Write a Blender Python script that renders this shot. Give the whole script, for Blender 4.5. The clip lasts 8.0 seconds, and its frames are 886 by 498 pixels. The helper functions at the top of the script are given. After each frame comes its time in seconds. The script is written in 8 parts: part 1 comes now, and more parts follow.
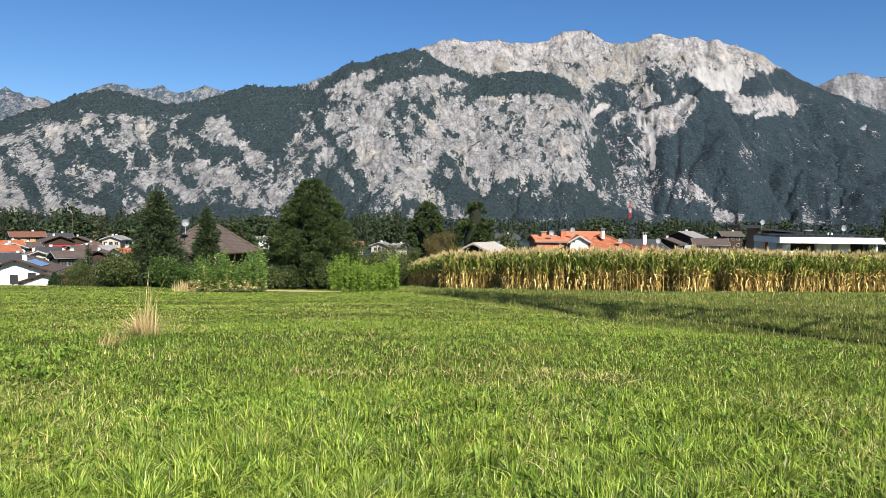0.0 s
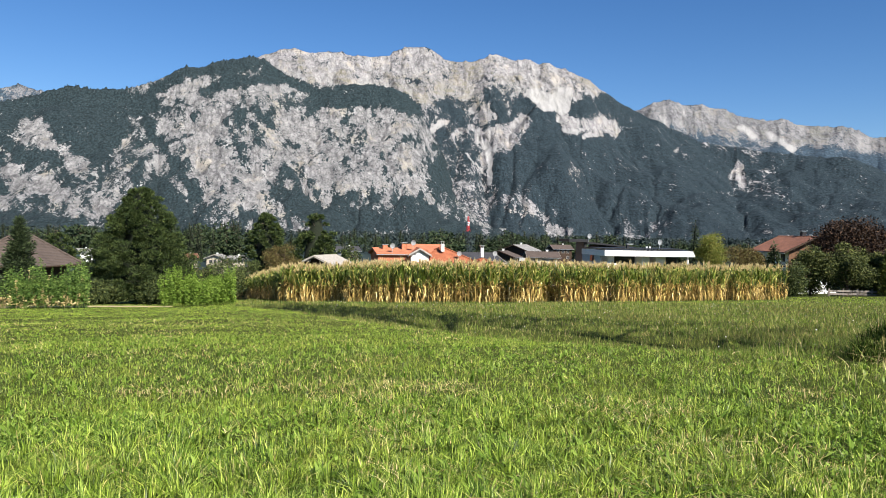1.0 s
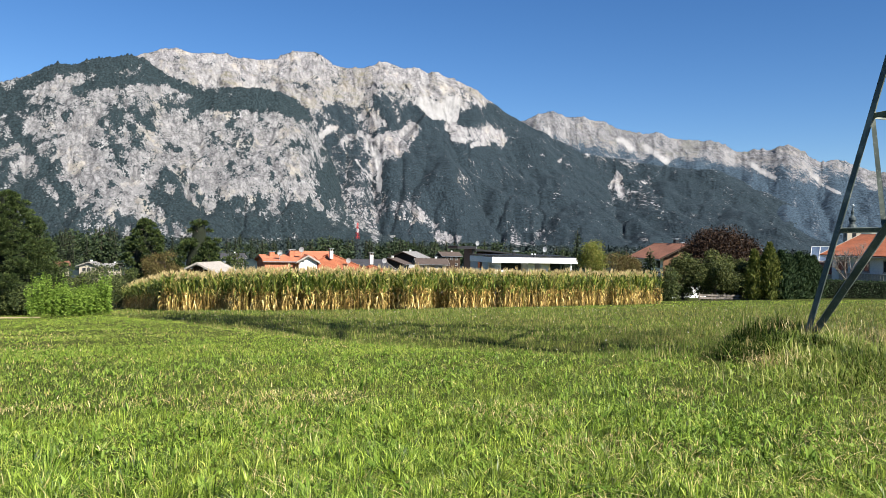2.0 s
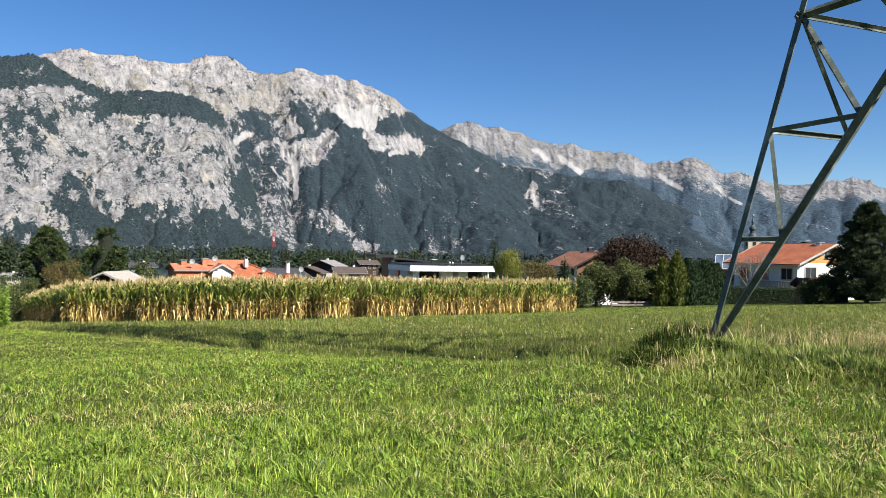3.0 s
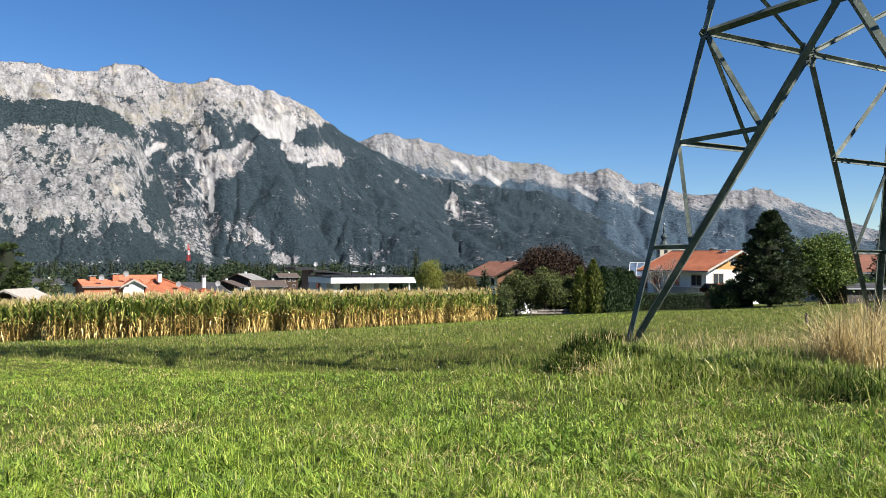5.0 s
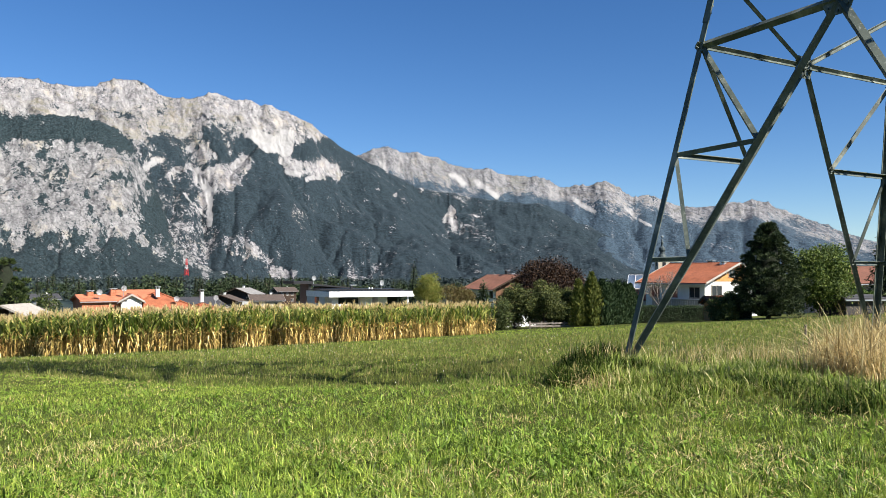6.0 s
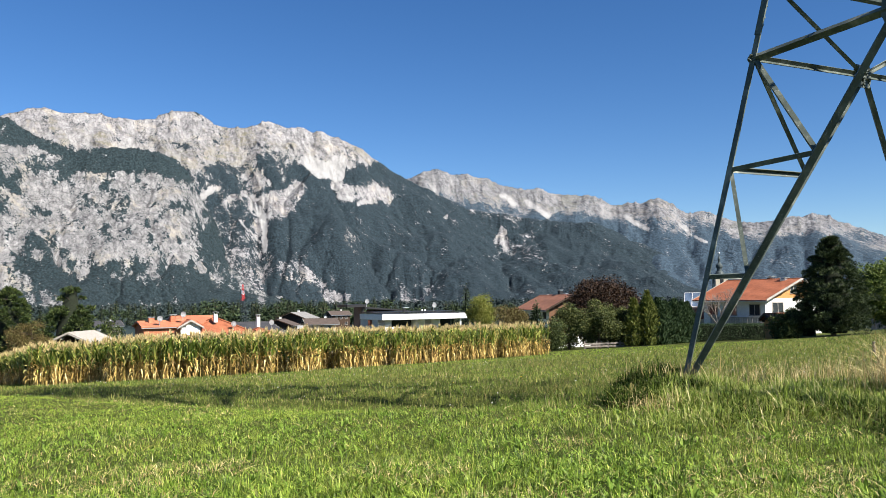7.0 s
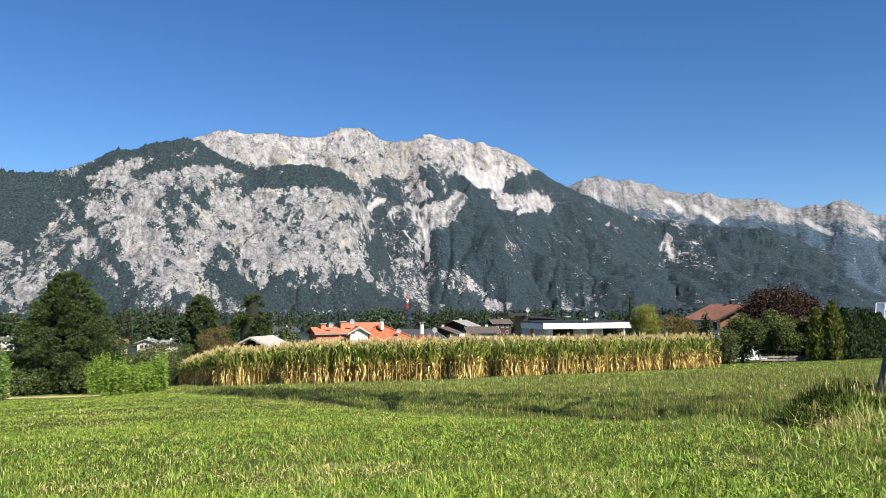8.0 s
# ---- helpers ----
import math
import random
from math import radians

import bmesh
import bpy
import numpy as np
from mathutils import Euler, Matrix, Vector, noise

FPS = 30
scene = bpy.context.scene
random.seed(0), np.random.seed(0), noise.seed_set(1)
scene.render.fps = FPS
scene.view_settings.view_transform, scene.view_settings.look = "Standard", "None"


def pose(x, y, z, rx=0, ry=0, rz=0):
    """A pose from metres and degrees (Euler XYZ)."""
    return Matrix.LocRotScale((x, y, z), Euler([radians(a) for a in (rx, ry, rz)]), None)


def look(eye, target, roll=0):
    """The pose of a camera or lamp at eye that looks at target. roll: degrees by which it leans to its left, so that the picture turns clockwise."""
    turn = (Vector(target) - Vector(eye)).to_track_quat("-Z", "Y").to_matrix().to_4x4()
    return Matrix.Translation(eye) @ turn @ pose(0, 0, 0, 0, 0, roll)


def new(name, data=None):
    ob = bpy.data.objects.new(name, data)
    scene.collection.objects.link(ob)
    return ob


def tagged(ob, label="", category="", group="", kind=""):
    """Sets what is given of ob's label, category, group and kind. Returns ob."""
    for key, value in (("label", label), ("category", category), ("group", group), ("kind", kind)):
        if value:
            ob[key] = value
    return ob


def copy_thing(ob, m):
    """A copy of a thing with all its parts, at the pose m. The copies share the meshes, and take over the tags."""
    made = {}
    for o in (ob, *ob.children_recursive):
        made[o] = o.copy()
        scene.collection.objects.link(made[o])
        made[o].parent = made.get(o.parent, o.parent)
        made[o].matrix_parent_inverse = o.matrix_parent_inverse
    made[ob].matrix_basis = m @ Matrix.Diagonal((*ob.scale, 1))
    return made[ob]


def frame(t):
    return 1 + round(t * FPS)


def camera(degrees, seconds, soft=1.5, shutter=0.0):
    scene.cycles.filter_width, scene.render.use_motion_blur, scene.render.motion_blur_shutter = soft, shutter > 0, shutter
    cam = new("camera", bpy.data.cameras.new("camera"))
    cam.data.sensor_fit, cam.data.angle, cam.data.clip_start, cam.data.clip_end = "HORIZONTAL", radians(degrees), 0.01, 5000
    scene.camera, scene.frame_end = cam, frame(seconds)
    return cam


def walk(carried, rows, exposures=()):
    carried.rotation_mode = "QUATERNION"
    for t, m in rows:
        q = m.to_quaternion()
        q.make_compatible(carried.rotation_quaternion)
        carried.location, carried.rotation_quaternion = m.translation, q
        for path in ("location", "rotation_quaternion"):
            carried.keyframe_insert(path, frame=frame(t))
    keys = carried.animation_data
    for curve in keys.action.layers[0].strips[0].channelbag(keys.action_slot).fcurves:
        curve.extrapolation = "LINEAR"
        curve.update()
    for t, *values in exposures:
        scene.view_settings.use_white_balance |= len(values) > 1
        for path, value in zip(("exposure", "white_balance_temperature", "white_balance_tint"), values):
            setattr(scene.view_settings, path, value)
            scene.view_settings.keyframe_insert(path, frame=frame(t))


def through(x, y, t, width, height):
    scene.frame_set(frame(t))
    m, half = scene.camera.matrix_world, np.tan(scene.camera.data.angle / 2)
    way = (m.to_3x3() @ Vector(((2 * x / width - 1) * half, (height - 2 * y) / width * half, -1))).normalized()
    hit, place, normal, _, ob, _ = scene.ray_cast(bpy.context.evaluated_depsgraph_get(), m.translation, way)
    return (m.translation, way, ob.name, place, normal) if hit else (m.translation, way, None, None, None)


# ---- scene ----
cam = camera(59.8, 8.0, soft=0.5)
EYE = (0.25, 0.03, 1.293)                   # the camera turns where it stands
PATH = [
    (0, (0.2493, 10.0206, 0.8597), 0.649),
    (0.5, (1.2484, 9.9717, 0.8858), 0.704),
    (1, (2.2842, 9.8180, 1.0549), 1.123),
    (1.5, (3.0959, 9.6152, 1.1357), 1.330),
    (2, (3.6602, 9.4298, 1.1752), 1.273),
    (2.2, (3.8848, 9.3455, 1.2005), 1.406),
    (3.5, (4.9664, 8.8476, 1.3545), 0.879),
    (4, (5.2338, 8.6991, 1.3812), 0.593),
    (4.5, (5.4710, 8.5579, 1.4184), 0.502),
    (6, (5.5442, 8.5065, 1.6415), 0.219),
    (6.5, (5.3400, 8.6230, 1.7944), -0.211),
    (7, (4.9596, 8.8291, 1.9229), -0.723),
    (7.5, (4.1965, 9.1910, 2.0007), -0.960),
    (8, (3.0415, 9.6021, 2.0552), -0.399),
]
walk(cam, [(t, look(EYE, target, roll)) for t, target, roll in PATH], exposures=((0, 1.21), (2, 1.32), (4, 1.35), (6, 1.38), (7, 1.40), (8, 1.39)))

# ---- light ----
SUN_AZ, SUN_EL = radians(157), radians(40)     # azimuth clockwise from +y
world = bpy.data.worlds.new("sky")
scene.world = world
world.use_nodes = True
wt = world.node_tree
sky = wt.nodes.new("ShaderNodeTexSky")
sky.sky_type, sky.sun_disc = "NISHITA", False
sky.sun_elevation, sky.sun_rotation = SUN_EL, SUN_AZ
sky.altitude, sky.air_density, sky.dust_density, sky.ozone_density = 1200, 1.0, 0.0, 4.0
tint = wt.nodes.new("ShaderNodeHueSaturation")
tint.inputs["Hue"].default_value, tint.inputs["Saturation"].default_value = 0.506, 1.22
wt.links.new(sky.outputs[0], tint.inputs["Color"])
wt.links.new(tint.outputs[0], wt.nodes["Background"].inputs[0])
wt.nodes["Background"].inputs[1].default_value = 0.050
sun_data = bpy.data.lights.new("sun", "SUN")
sun_data.energy, sun_data.angle, sun_data.color = 5.0, radians(0.53), (1.0, 0.95, 0.87)
sun = new("sun", sun_data)
to_sun = Vector((math.sin(SUN_AZ) * math.cos(SUN_EL), math.cos(SUN_AZ) * math.cos(SUN_EL), math.sin(SUN_EL)))
sun.matrix_world = look(to_sun * 60, (0, 0, 0))
scene.view_settings.exposure = 1.33


# ---- materials ----
def material(name, rough=0.8, metal=0.0, spec=0.3):
    m = bpy.data.materials.new(name)
    m.use_nodes = True
    b = m.node_tree.nodes["Principled BSDF"]
    b.inputs["Roughness"].default_value = rough
    b.inputs["Metallic"].default_value = metal
    b.inputs["Specular IOR Level"].default_value = spec
    return m, m.node_tree, b


def noise_node(t, scale, detail=4, rough=0.6, coords=None):
    n = t.nodes.new("ShaderNodeTexNoise")
    n.inputs["Scale"].default_value, n.inputs["Detail"].default_value, n.inputs["Roughness"].default_value = scale, detail, rough
    if coords is None:
        coords = t.nodes.new("ShaderNodeNewGeometry").outputs["Position"]
    t.links.new(coords, n.inputs["Vector"])
    return n.outputs["Fac"]


def ramp(t, fac, stops):
    n = t.nodes.new("ShaderNodeValToRGB")
    e = n.color_ramp.elements
    while len(e) < len(stops):
        e.new(0.5)
    for k, (at, c) in enumerate(stops):
        e[k].position, e[k].color = at, (*c, 1)
    t.links.new(fac, n.inputs[0])
    return n.outputs[0]


def mix(t, fac, a, b, how="MIX"):
    n = t.nodes.new("ShaderNodeMix")
    n.data_type, n.blend_type = "RGBA", how
    for sock, v in ((n.inputs[0], fac), (n.inputs[6], a), (n.inputs[7], b)):
        if isinstance(v, (int, float)):
            sock.default_value = v
        elif isinstance(v, tuple):
            sock.default_value = (*v, 1)
        else:
            t.links.new(v, sock)
    return n.outputs[2]


def maths(t, op, a, b=0.0, c=0.0, clamp=False):
    n = t.nodes.new("ShaderNodeMath")
    n.operation, n.use_clamp = op, clamp
    for sock, v in zip(n.inputs, (a, b, c)):
        if isinstance(v, (int, float)):
            sock.default_value = v
        else:
            t.links.new(v, sock)
    return n.outputs[0]


def relief(t, b, height, strength=0.3, distance=0.02):
    n = t.nodes.new("ShaderNodeBump")
    n.inputs["Strength"].default_value, n.inputs["Distance"].default_value = strength, distance
    t.links.new(height, n.inputs["Height"])
    t.links.new(n.outputs[0], b.inputs["Normal"])


def plain(name, c, rough=0.7, metal=0.0, vary=0.25, scale=3.0, bump=0.0):
    """A surface of one colour with grain and stains at two scales."""
    m, t, b = material(name, rough, metal)
    lo, hi = tuple(v * (1 - vary) for v in c), tuple(min(1, v * (1 + vary)) for v in c)
    wide = ramp(t, noise_node(t, scale, 5), [(0.3, lo), (0.7, hi)])
    fine = ramp(t, noise_node(t, scale * 14, 3), [(0.35, (0.8,) * 3), (0.65, (1.0,) * 3)])
    t.links.new(mix(t, 1.0, wide, fine, "MULTIPLY"), b.inputs["Base Color"])
    if bump:
        relief(t, b, noise_node(t, scale * 10, 4), bump)
    return m


def leafy(name, stops, through=0.35, rough=0.68, patch=None, patch_scale=0.3, spec=0.22, dapple=None):
    """Leaves or blades: each piece takes its own colour from the ramp, and some light comes through."""
    m, t, b = material(name, rough, 0.0, spec)
    geo = t.nodes.new("ShaderNodeNewGeometry")
    col = ramp(t, geo.outputs["Random Per Island"], stops)
    if patch:
        f = ramp(t, noise_node(t, patch_scale, 4), [(0.42, (0, 0, 0)), (0.68, (1, 1, 1))])
        col = mix(t, maths(t, "MULTIPLY", f, 0.35), col, patch)
    if dapple:
        size, low, high = dapple
        col = mix(t, 1.0, col, ramp(t, noise_node(t, size, 3, 0.6), [(0.36, low), (0.64, high)]), "MULTIPLY")
    t.links.new(col, b.inputs["Base Color"])
    tr = t.nodes.new("ShaderNodeBsdfTranslucent")
    t.links.new(col, tr.inputs["Color"])
    mx = t.nodes.new("ShaderNodeMixShader")
    mx.inputs[0].default_value = through
    t.links.new(b.outputs[0], mx.inputs[1])
    t.links.new(tr.outputs[0], mx.inputs[2])
    t.links.new(mx.outputs[0], t.nodes["Material Output"].inputs[0])
    return m


# ---- arrays ----
def hashed(i, j, seed):
    h = (i.astype(np.int64) * 374761393 + j.astype(np.int64) * 668265263 + seed * 974711) & 0xFFFFFFFF
    h = ((h ^ (h >> 13)) * 1274126177) & 0xFFFFFFFF
    return ((h ^ (h >> 16)) & 0xFFFFFF) / 0xFFFFFF


def vnoise(x, y, seed=0):
    i, j = np.floor(x), np.floor(y)
    u, v = x - i, y - j
    u, v = u * u * u * (u * (u * 6 - 15) + 10), v * v * v * (v * (v * 6 - 15) + 10)
    a, b = hashed(i, j, seed), hashed(i + 1, j, seed)
    c, d = hashed(i, j + 1, seed), hashed(i + 1, j + 1, seed)
    return (a * (1 - u) + b * u) * (1 - v) + (c * (1 - u) + d * u) * v


def fbm(x, y, octaves=5, seed=0, gain=0.5):
    s, amp, tot = 0, 1.0, 0
    for k in range(octaves):
        s, tot = s + amp * vnoise(x, y, seed + k), tot + amp
        x, y, amp = x * 2.03 + 17.1, y * 2.03 + 9.7, amp * gain
    return s / tot


def ridged(x, y, octaves=5, seed=0, gain=0.55):
    s, amp, tot, w = 0, 1.0, 0, 1.0
    for k in range(octaves):
        r = (1 - np.abs(2 * vnoise(x, y, seed + k) - 1)) ** 2
        s, tot = s + amp * r * w, tot + amp
        w = np.clip(r * 1.6, 0.25, 1)
        x, y, amp = x * 2.07 + 31.7, y * 2.07 + 11.3, amp * gain
    return s / tot


def sheet(name, verts, faces, mats=(), slots=None, smooth=False):
    """A mesh from arrays of places and of equal-sided faces."""
    me = bpy.data.meshes.new(name)
    verts, faces = np.asarray(verts, np.float32), np.asarray(faces, np.int32)
    n, k = faces.shape
    me.vertices.add(len(verts))
    me.vertices.foreach_set("co", verts.ravel())
    me.loops.add(n * k)
    me.loops.foreach_set("vertex_index", faces.ravel())
    me.polygons.add(n)
    me.polygons.foreach_set("loop_start", np.arange(0, n * k, k, dtype=np.int32))
    for m in mats:
        me.materials.append(m)
    if slots is not None:
        me.polygons.foreach_set("material_index", np.asarray(slots, np.int32))
    if smooth:
        me.polygons.foreach_set("use_smooth", np.ones(n, bool))
    me.update(calc_edges=True)
    return me


def grid_faces(rows, cols):
    i = np.arange(rows - 1)[:, None] * cols + np.arange(cols - 1)[None]
    return np.stack([i, i + 1, i + cols + 1, i + cols], -1).reshape(-1, 4)


def land(x, y):
    """The height of the ground: a field that falls to a wide valley floor."""
    x, y = np.asarray(x, float), np.asarray(y, float)
    yy = np.maximum(y, -30)
    d = 0.058 * yy + 0.00018 * yy * np.abs(yy) - 0.008 * np.clip(x, 0, 120)
    d = d + 0.05 * np.clip(-x - 15, 0, 80) * np.clip((y - 55) / 40, 0, 1)
    d = d + 0.3 * np.clip(-x / 5, 0, 1) * np.clip((y - 18) / 25, 0, 1)
    d = np.where(d < 8, d, 8 + 10 * (1 - np.exp(-np.maximum(d - 8, 0) / 10)))
    return -d + 0.3 * np.exp(-((x - 11) ** 2 + (y - 9.3) ** 2) / 18)


def strip_edge(y):
    """Where the mown grass meets the long meadow strip beside the corn."""
    return np.interp(y, [0, 8.5, 10, 13, 17, 20, 30, 40, 46], [9.2, 7.6, 6.6, 5.6, 4.0, 3.1, 0.4, -1.9, -2.4])


def turf(x, y):
    """The height of the uneven turf on that ground."""
    x, y = np.asarray(x, float), np.asarray(y, float)
    lip = -0.16 * np.exp(-((x - strip_edge(y) - 1.0) / 0.8) ** 2) * np.clip((y - 9) / 3, 0, 1) * np.clip((42 - y) / 6, 0, 1)
    heaps = 0.10 * np.exp(-((x - 9.9) ** 2 + (y - 10.35) ** 2) / 0.5) + 0.12 * np.exp(-((x - 8.4) ** 2 + (y - 8.9) ** 2) / 0.45)
    return land(x, y) + lip + heaps + 0.09 * np.exp(-np.hypot(x, y) / 60) * (fbm(np.asarray(x) * 0.5, np.asarray(y) * 0.5, 2, 5) - 0.5)


# ---- ground ----
def make_ground():
    r = np.concatenate([np.linspace(0, 30, 90), np.geomspace(30.6, 4900, 110)])
    a = np.radians(np.linspace(0, 360, 361))
    R, A = np.meshgrid(r, a, indexing="ij")
    X, Y = R * np.sin(A), R * np.cos(A)
    Z = turf(X, Y)
    m, t, b = material("meadow soil", 0.95, 0, 0.1)
    far = ramp(t, noise_node(t, 0.03, 6), [(0.35, (0.042, 0.055, 0.012)), (0.65, (0.082, 0.098, 0.022))])
    fine = ramp(t, noise_node(t, 9.0, 10, 0.85), [(0.32, (0.3, 0.28, 0.22)), (0.68, (1.35, 1.3, 1.1))])
    t.links.new(mix(t, 1.0, far, fine, "MULTIPLY"), b.inputs["Base Color"])
    relief(t, b, noise_node(t, 14, 6, 0.7), 0.6, 0.05)
    # floor beyond 175 m takes the hazed bluish forest colour of the mountains
    w, t, b = material("valley floor tinted for woods and haze", 0.95, 0, 0.1)
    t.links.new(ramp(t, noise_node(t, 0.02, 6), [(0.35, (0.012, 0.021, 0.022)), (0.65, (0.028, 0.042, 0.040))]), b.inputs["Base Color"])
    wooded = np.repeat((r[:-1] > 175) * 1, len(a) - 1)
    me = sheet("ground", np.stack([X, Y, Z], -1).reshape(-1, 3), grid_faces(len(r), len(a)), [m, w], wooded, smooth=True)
    tagged(new("ground", me), "green hay meadow falling gently to the valley floor", "ground", kind="structure")


make_ground()


# ---- mountains ----
def mountain_material(name, rock_dark, rock_light, forest_dark, forest_light, meadow):
    m, t, b = material(name, 0.95, 0, 0.1)
    place = t.nodes.new("ShaderNodeNewGeometry").outputs["Position"]
    flat = t.nodes.new("ShaderNodeMapping")      # the slopes run back twice as far as they rise
    flat.inputs["Scale"].default_value = (1, 0.4, 0.85)
    t.links.new(place, flat.inputs[0])
    pos = flat.outputs[0]
    at = t.nodes.new("ShaderNodeAttribute")
    at.attribute_name = "rock"
    pale = t.nodes.new("ShaderNodeAttribute")
    pale.attribute_name = "scree"
    alp = t.nodes.new("ShaderNodeAttribute")
    alp.attribute_name = "alp"
    stretch = t.nodes.new("ShaderNodeMapping")
    stretch.inputs["Scale"].default_value = (1, 1, 0.6)
    t.links.new(pos, stretch.inputs[0])
    n1 = noise_node(t, 0.035, 7, 0.78, stretch.outputs[0])
    n2 = noise_node(t, 0.012, 6, 0.7, pos)
    n3 = noise_node(t, 0.13, 4, 0.75, pos)
    layers = t.nodes.new("ShaderNodeMapping")
    layers.inputs["Scale"].default_value = (0.5, 0.5, 1.9)
    layers.inputs["Rotation"].default_value = (0.1, 0.7, 0)
    t.links.new(pos, layers.inputs[0])
    n4 = noise_node(t, 0.028, 6, 0.75, layers.outputs[0])
    wander = t.nodes.new("ShaderNodeTexNoise")
    wander.inputs["Scale"].default_value, wander.inputs["Detail"].default_value = 0.03, 5
    t.links.new(pos, wander.inputs["Vector"])
    shift = t.nodes.new("ShaderNodeVectorMath")
    shift.operation = "MULTIPLY_ADD"
    shift.inputs[1].default_value = (70, 70, 70)
    t.links.new(wander.outputs["Color"], shift.inputs[0])
    t.links.new(stretch.outputs[0], shift.inputs[2])
    # the shade in rock cracks, drawn as thin dark lines in the colour
    crack_shade = []
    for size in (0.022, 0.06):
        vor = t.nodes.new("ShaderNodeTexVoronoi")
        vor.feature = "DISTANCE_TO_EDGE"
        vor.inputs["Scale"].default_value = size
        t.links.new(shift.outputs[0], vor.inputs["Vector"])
        crack_shade.append(ramp(t, vor.outputs["Distance"], [(0.0, (0.42, 0.42, 0.44)), (0.09, (1.0, 1.0, 1.0))]))
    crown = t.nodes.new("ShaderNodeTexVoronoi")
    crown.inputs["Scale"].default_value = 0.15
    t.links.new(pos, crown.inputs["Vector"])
    mid = tuple((p + q) / 2 for p, q in zip(rock_dark, rock_light))
    rock = ramp(t, n1, [(0.37, rock_dark), (0.5, mid), (0.62, rock_light)])
    rock = mix(t, 1.0, rock, ramp(t, n4, [(0.36, (0.82, 0.82, 0.83)), (0.5, (1.0, 1.0, 1.0)), (0.64, (1.14, 1.13, 1.11))]), "MULTIPLY")
    rock = mix(t, 1.0, rock, ramp(t, n3, [(0.35, (0.74, 0.74, 0.75)), (0.5, (1.0, 1.0, 1.0)), (0.64, (1.2, 1.19, 1.18))]), "MULTIPLY")
    rock = mix(t, 0.75, rock, crack_shade[0], "MULTIPLY")
    rock = mix(t, 0.55, rock, crack_shade[1], "MULTIPLY")
    rock = mix(t, maths(t, "MULTIPLY", ramp(t, n2, [(0.55, (0, 0, 0)), (0.66, (1, 1, 1))]), 0.6), rock, tuple(v * w for v, w in zip(rock_light, (1.25, 1.14, 0.92))))
    rock = mix(t, maths(t, "MULTIPLY", alp.outputs["Fac"], ramp(t, n4, [(0.42, (0.1,) * 3), (0.58, (0.85,) * 3)])), rock, meadow)
    rock = mix(t, maths(t, "MULTIPLY", pale.outputs["Fac"], 0.85), rock, (0.325, 0.32, 0.314))
    # crown centres lightened, gaps darkened: shade between trees painted into the forest colour
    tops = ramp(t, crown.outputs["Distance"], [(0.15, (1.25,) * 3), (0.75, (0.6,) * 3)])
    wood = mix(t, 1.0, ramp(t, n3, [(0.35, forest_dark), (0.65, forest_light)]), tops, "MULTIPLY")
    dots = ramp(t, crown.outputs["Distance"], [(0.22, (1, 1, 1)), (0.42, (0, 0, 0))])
    edge = maths(t, "ADD", maths(t, "MULTIPLY_ADD", at.outputs["Fac"], 0.8, 0.15), maths(t, "MULTIPLY", maths(t, "SUBTRACT", n1, 0.5), 1.7))
    edge = maths(t, "ADD", edge, maths(t, "MULTIPLY", maths(t, "SUBTRACT", n3, 0.5), 1.2))
    edge = maths(t, "SUBTRACT", edge, maths(t, "MULTIPLY", dots, 0.30))
    fac = ramp(t, edge, [(0.46, (0, 0, 0)), (0.54, (1, 1, 1))])
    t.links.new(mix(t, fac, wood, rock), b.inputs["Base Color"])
    bumpy = maths(t, "ADD", maths(t, "ADD", n1, maths(t, "MULTIPLY", n4, 0.15)), maths(t, "MULTIPLY", n3, 0.22))
    relief(t, b, bumpy, 1.0, 15)
    return m


def blobs(az, el, regions):
    s = 0
    for a, e, ra, re_, w in regions:
        s = s + w * np.exp(-(((az - a) / ra) ** 2 + ((el - e) / re_) ** 2))
    return s


def strokes(az, el, marks):
    """Sums soft-edged strokes laid over the slope."""
    s, up = np.zeros_like(az), el * 57.3
    for a0, e0, a1, e1, w, weight in marks:
        dx, dy = a1 - a0, (e1 - e0) * 57.3
        f = np.clip(((az - a0) * dx + (up - e0 * 57.3) * dy) / (dx * dx + dy * dy + 1e-9), 0, 1)
        d2 = (az - a0 - f * dx) ** 2 + (up - e0 * 57.3 - f * dy) ** 2
        s = s + weight * np.exp(-(d2 / (w * w)) ** 1.6)
    return s


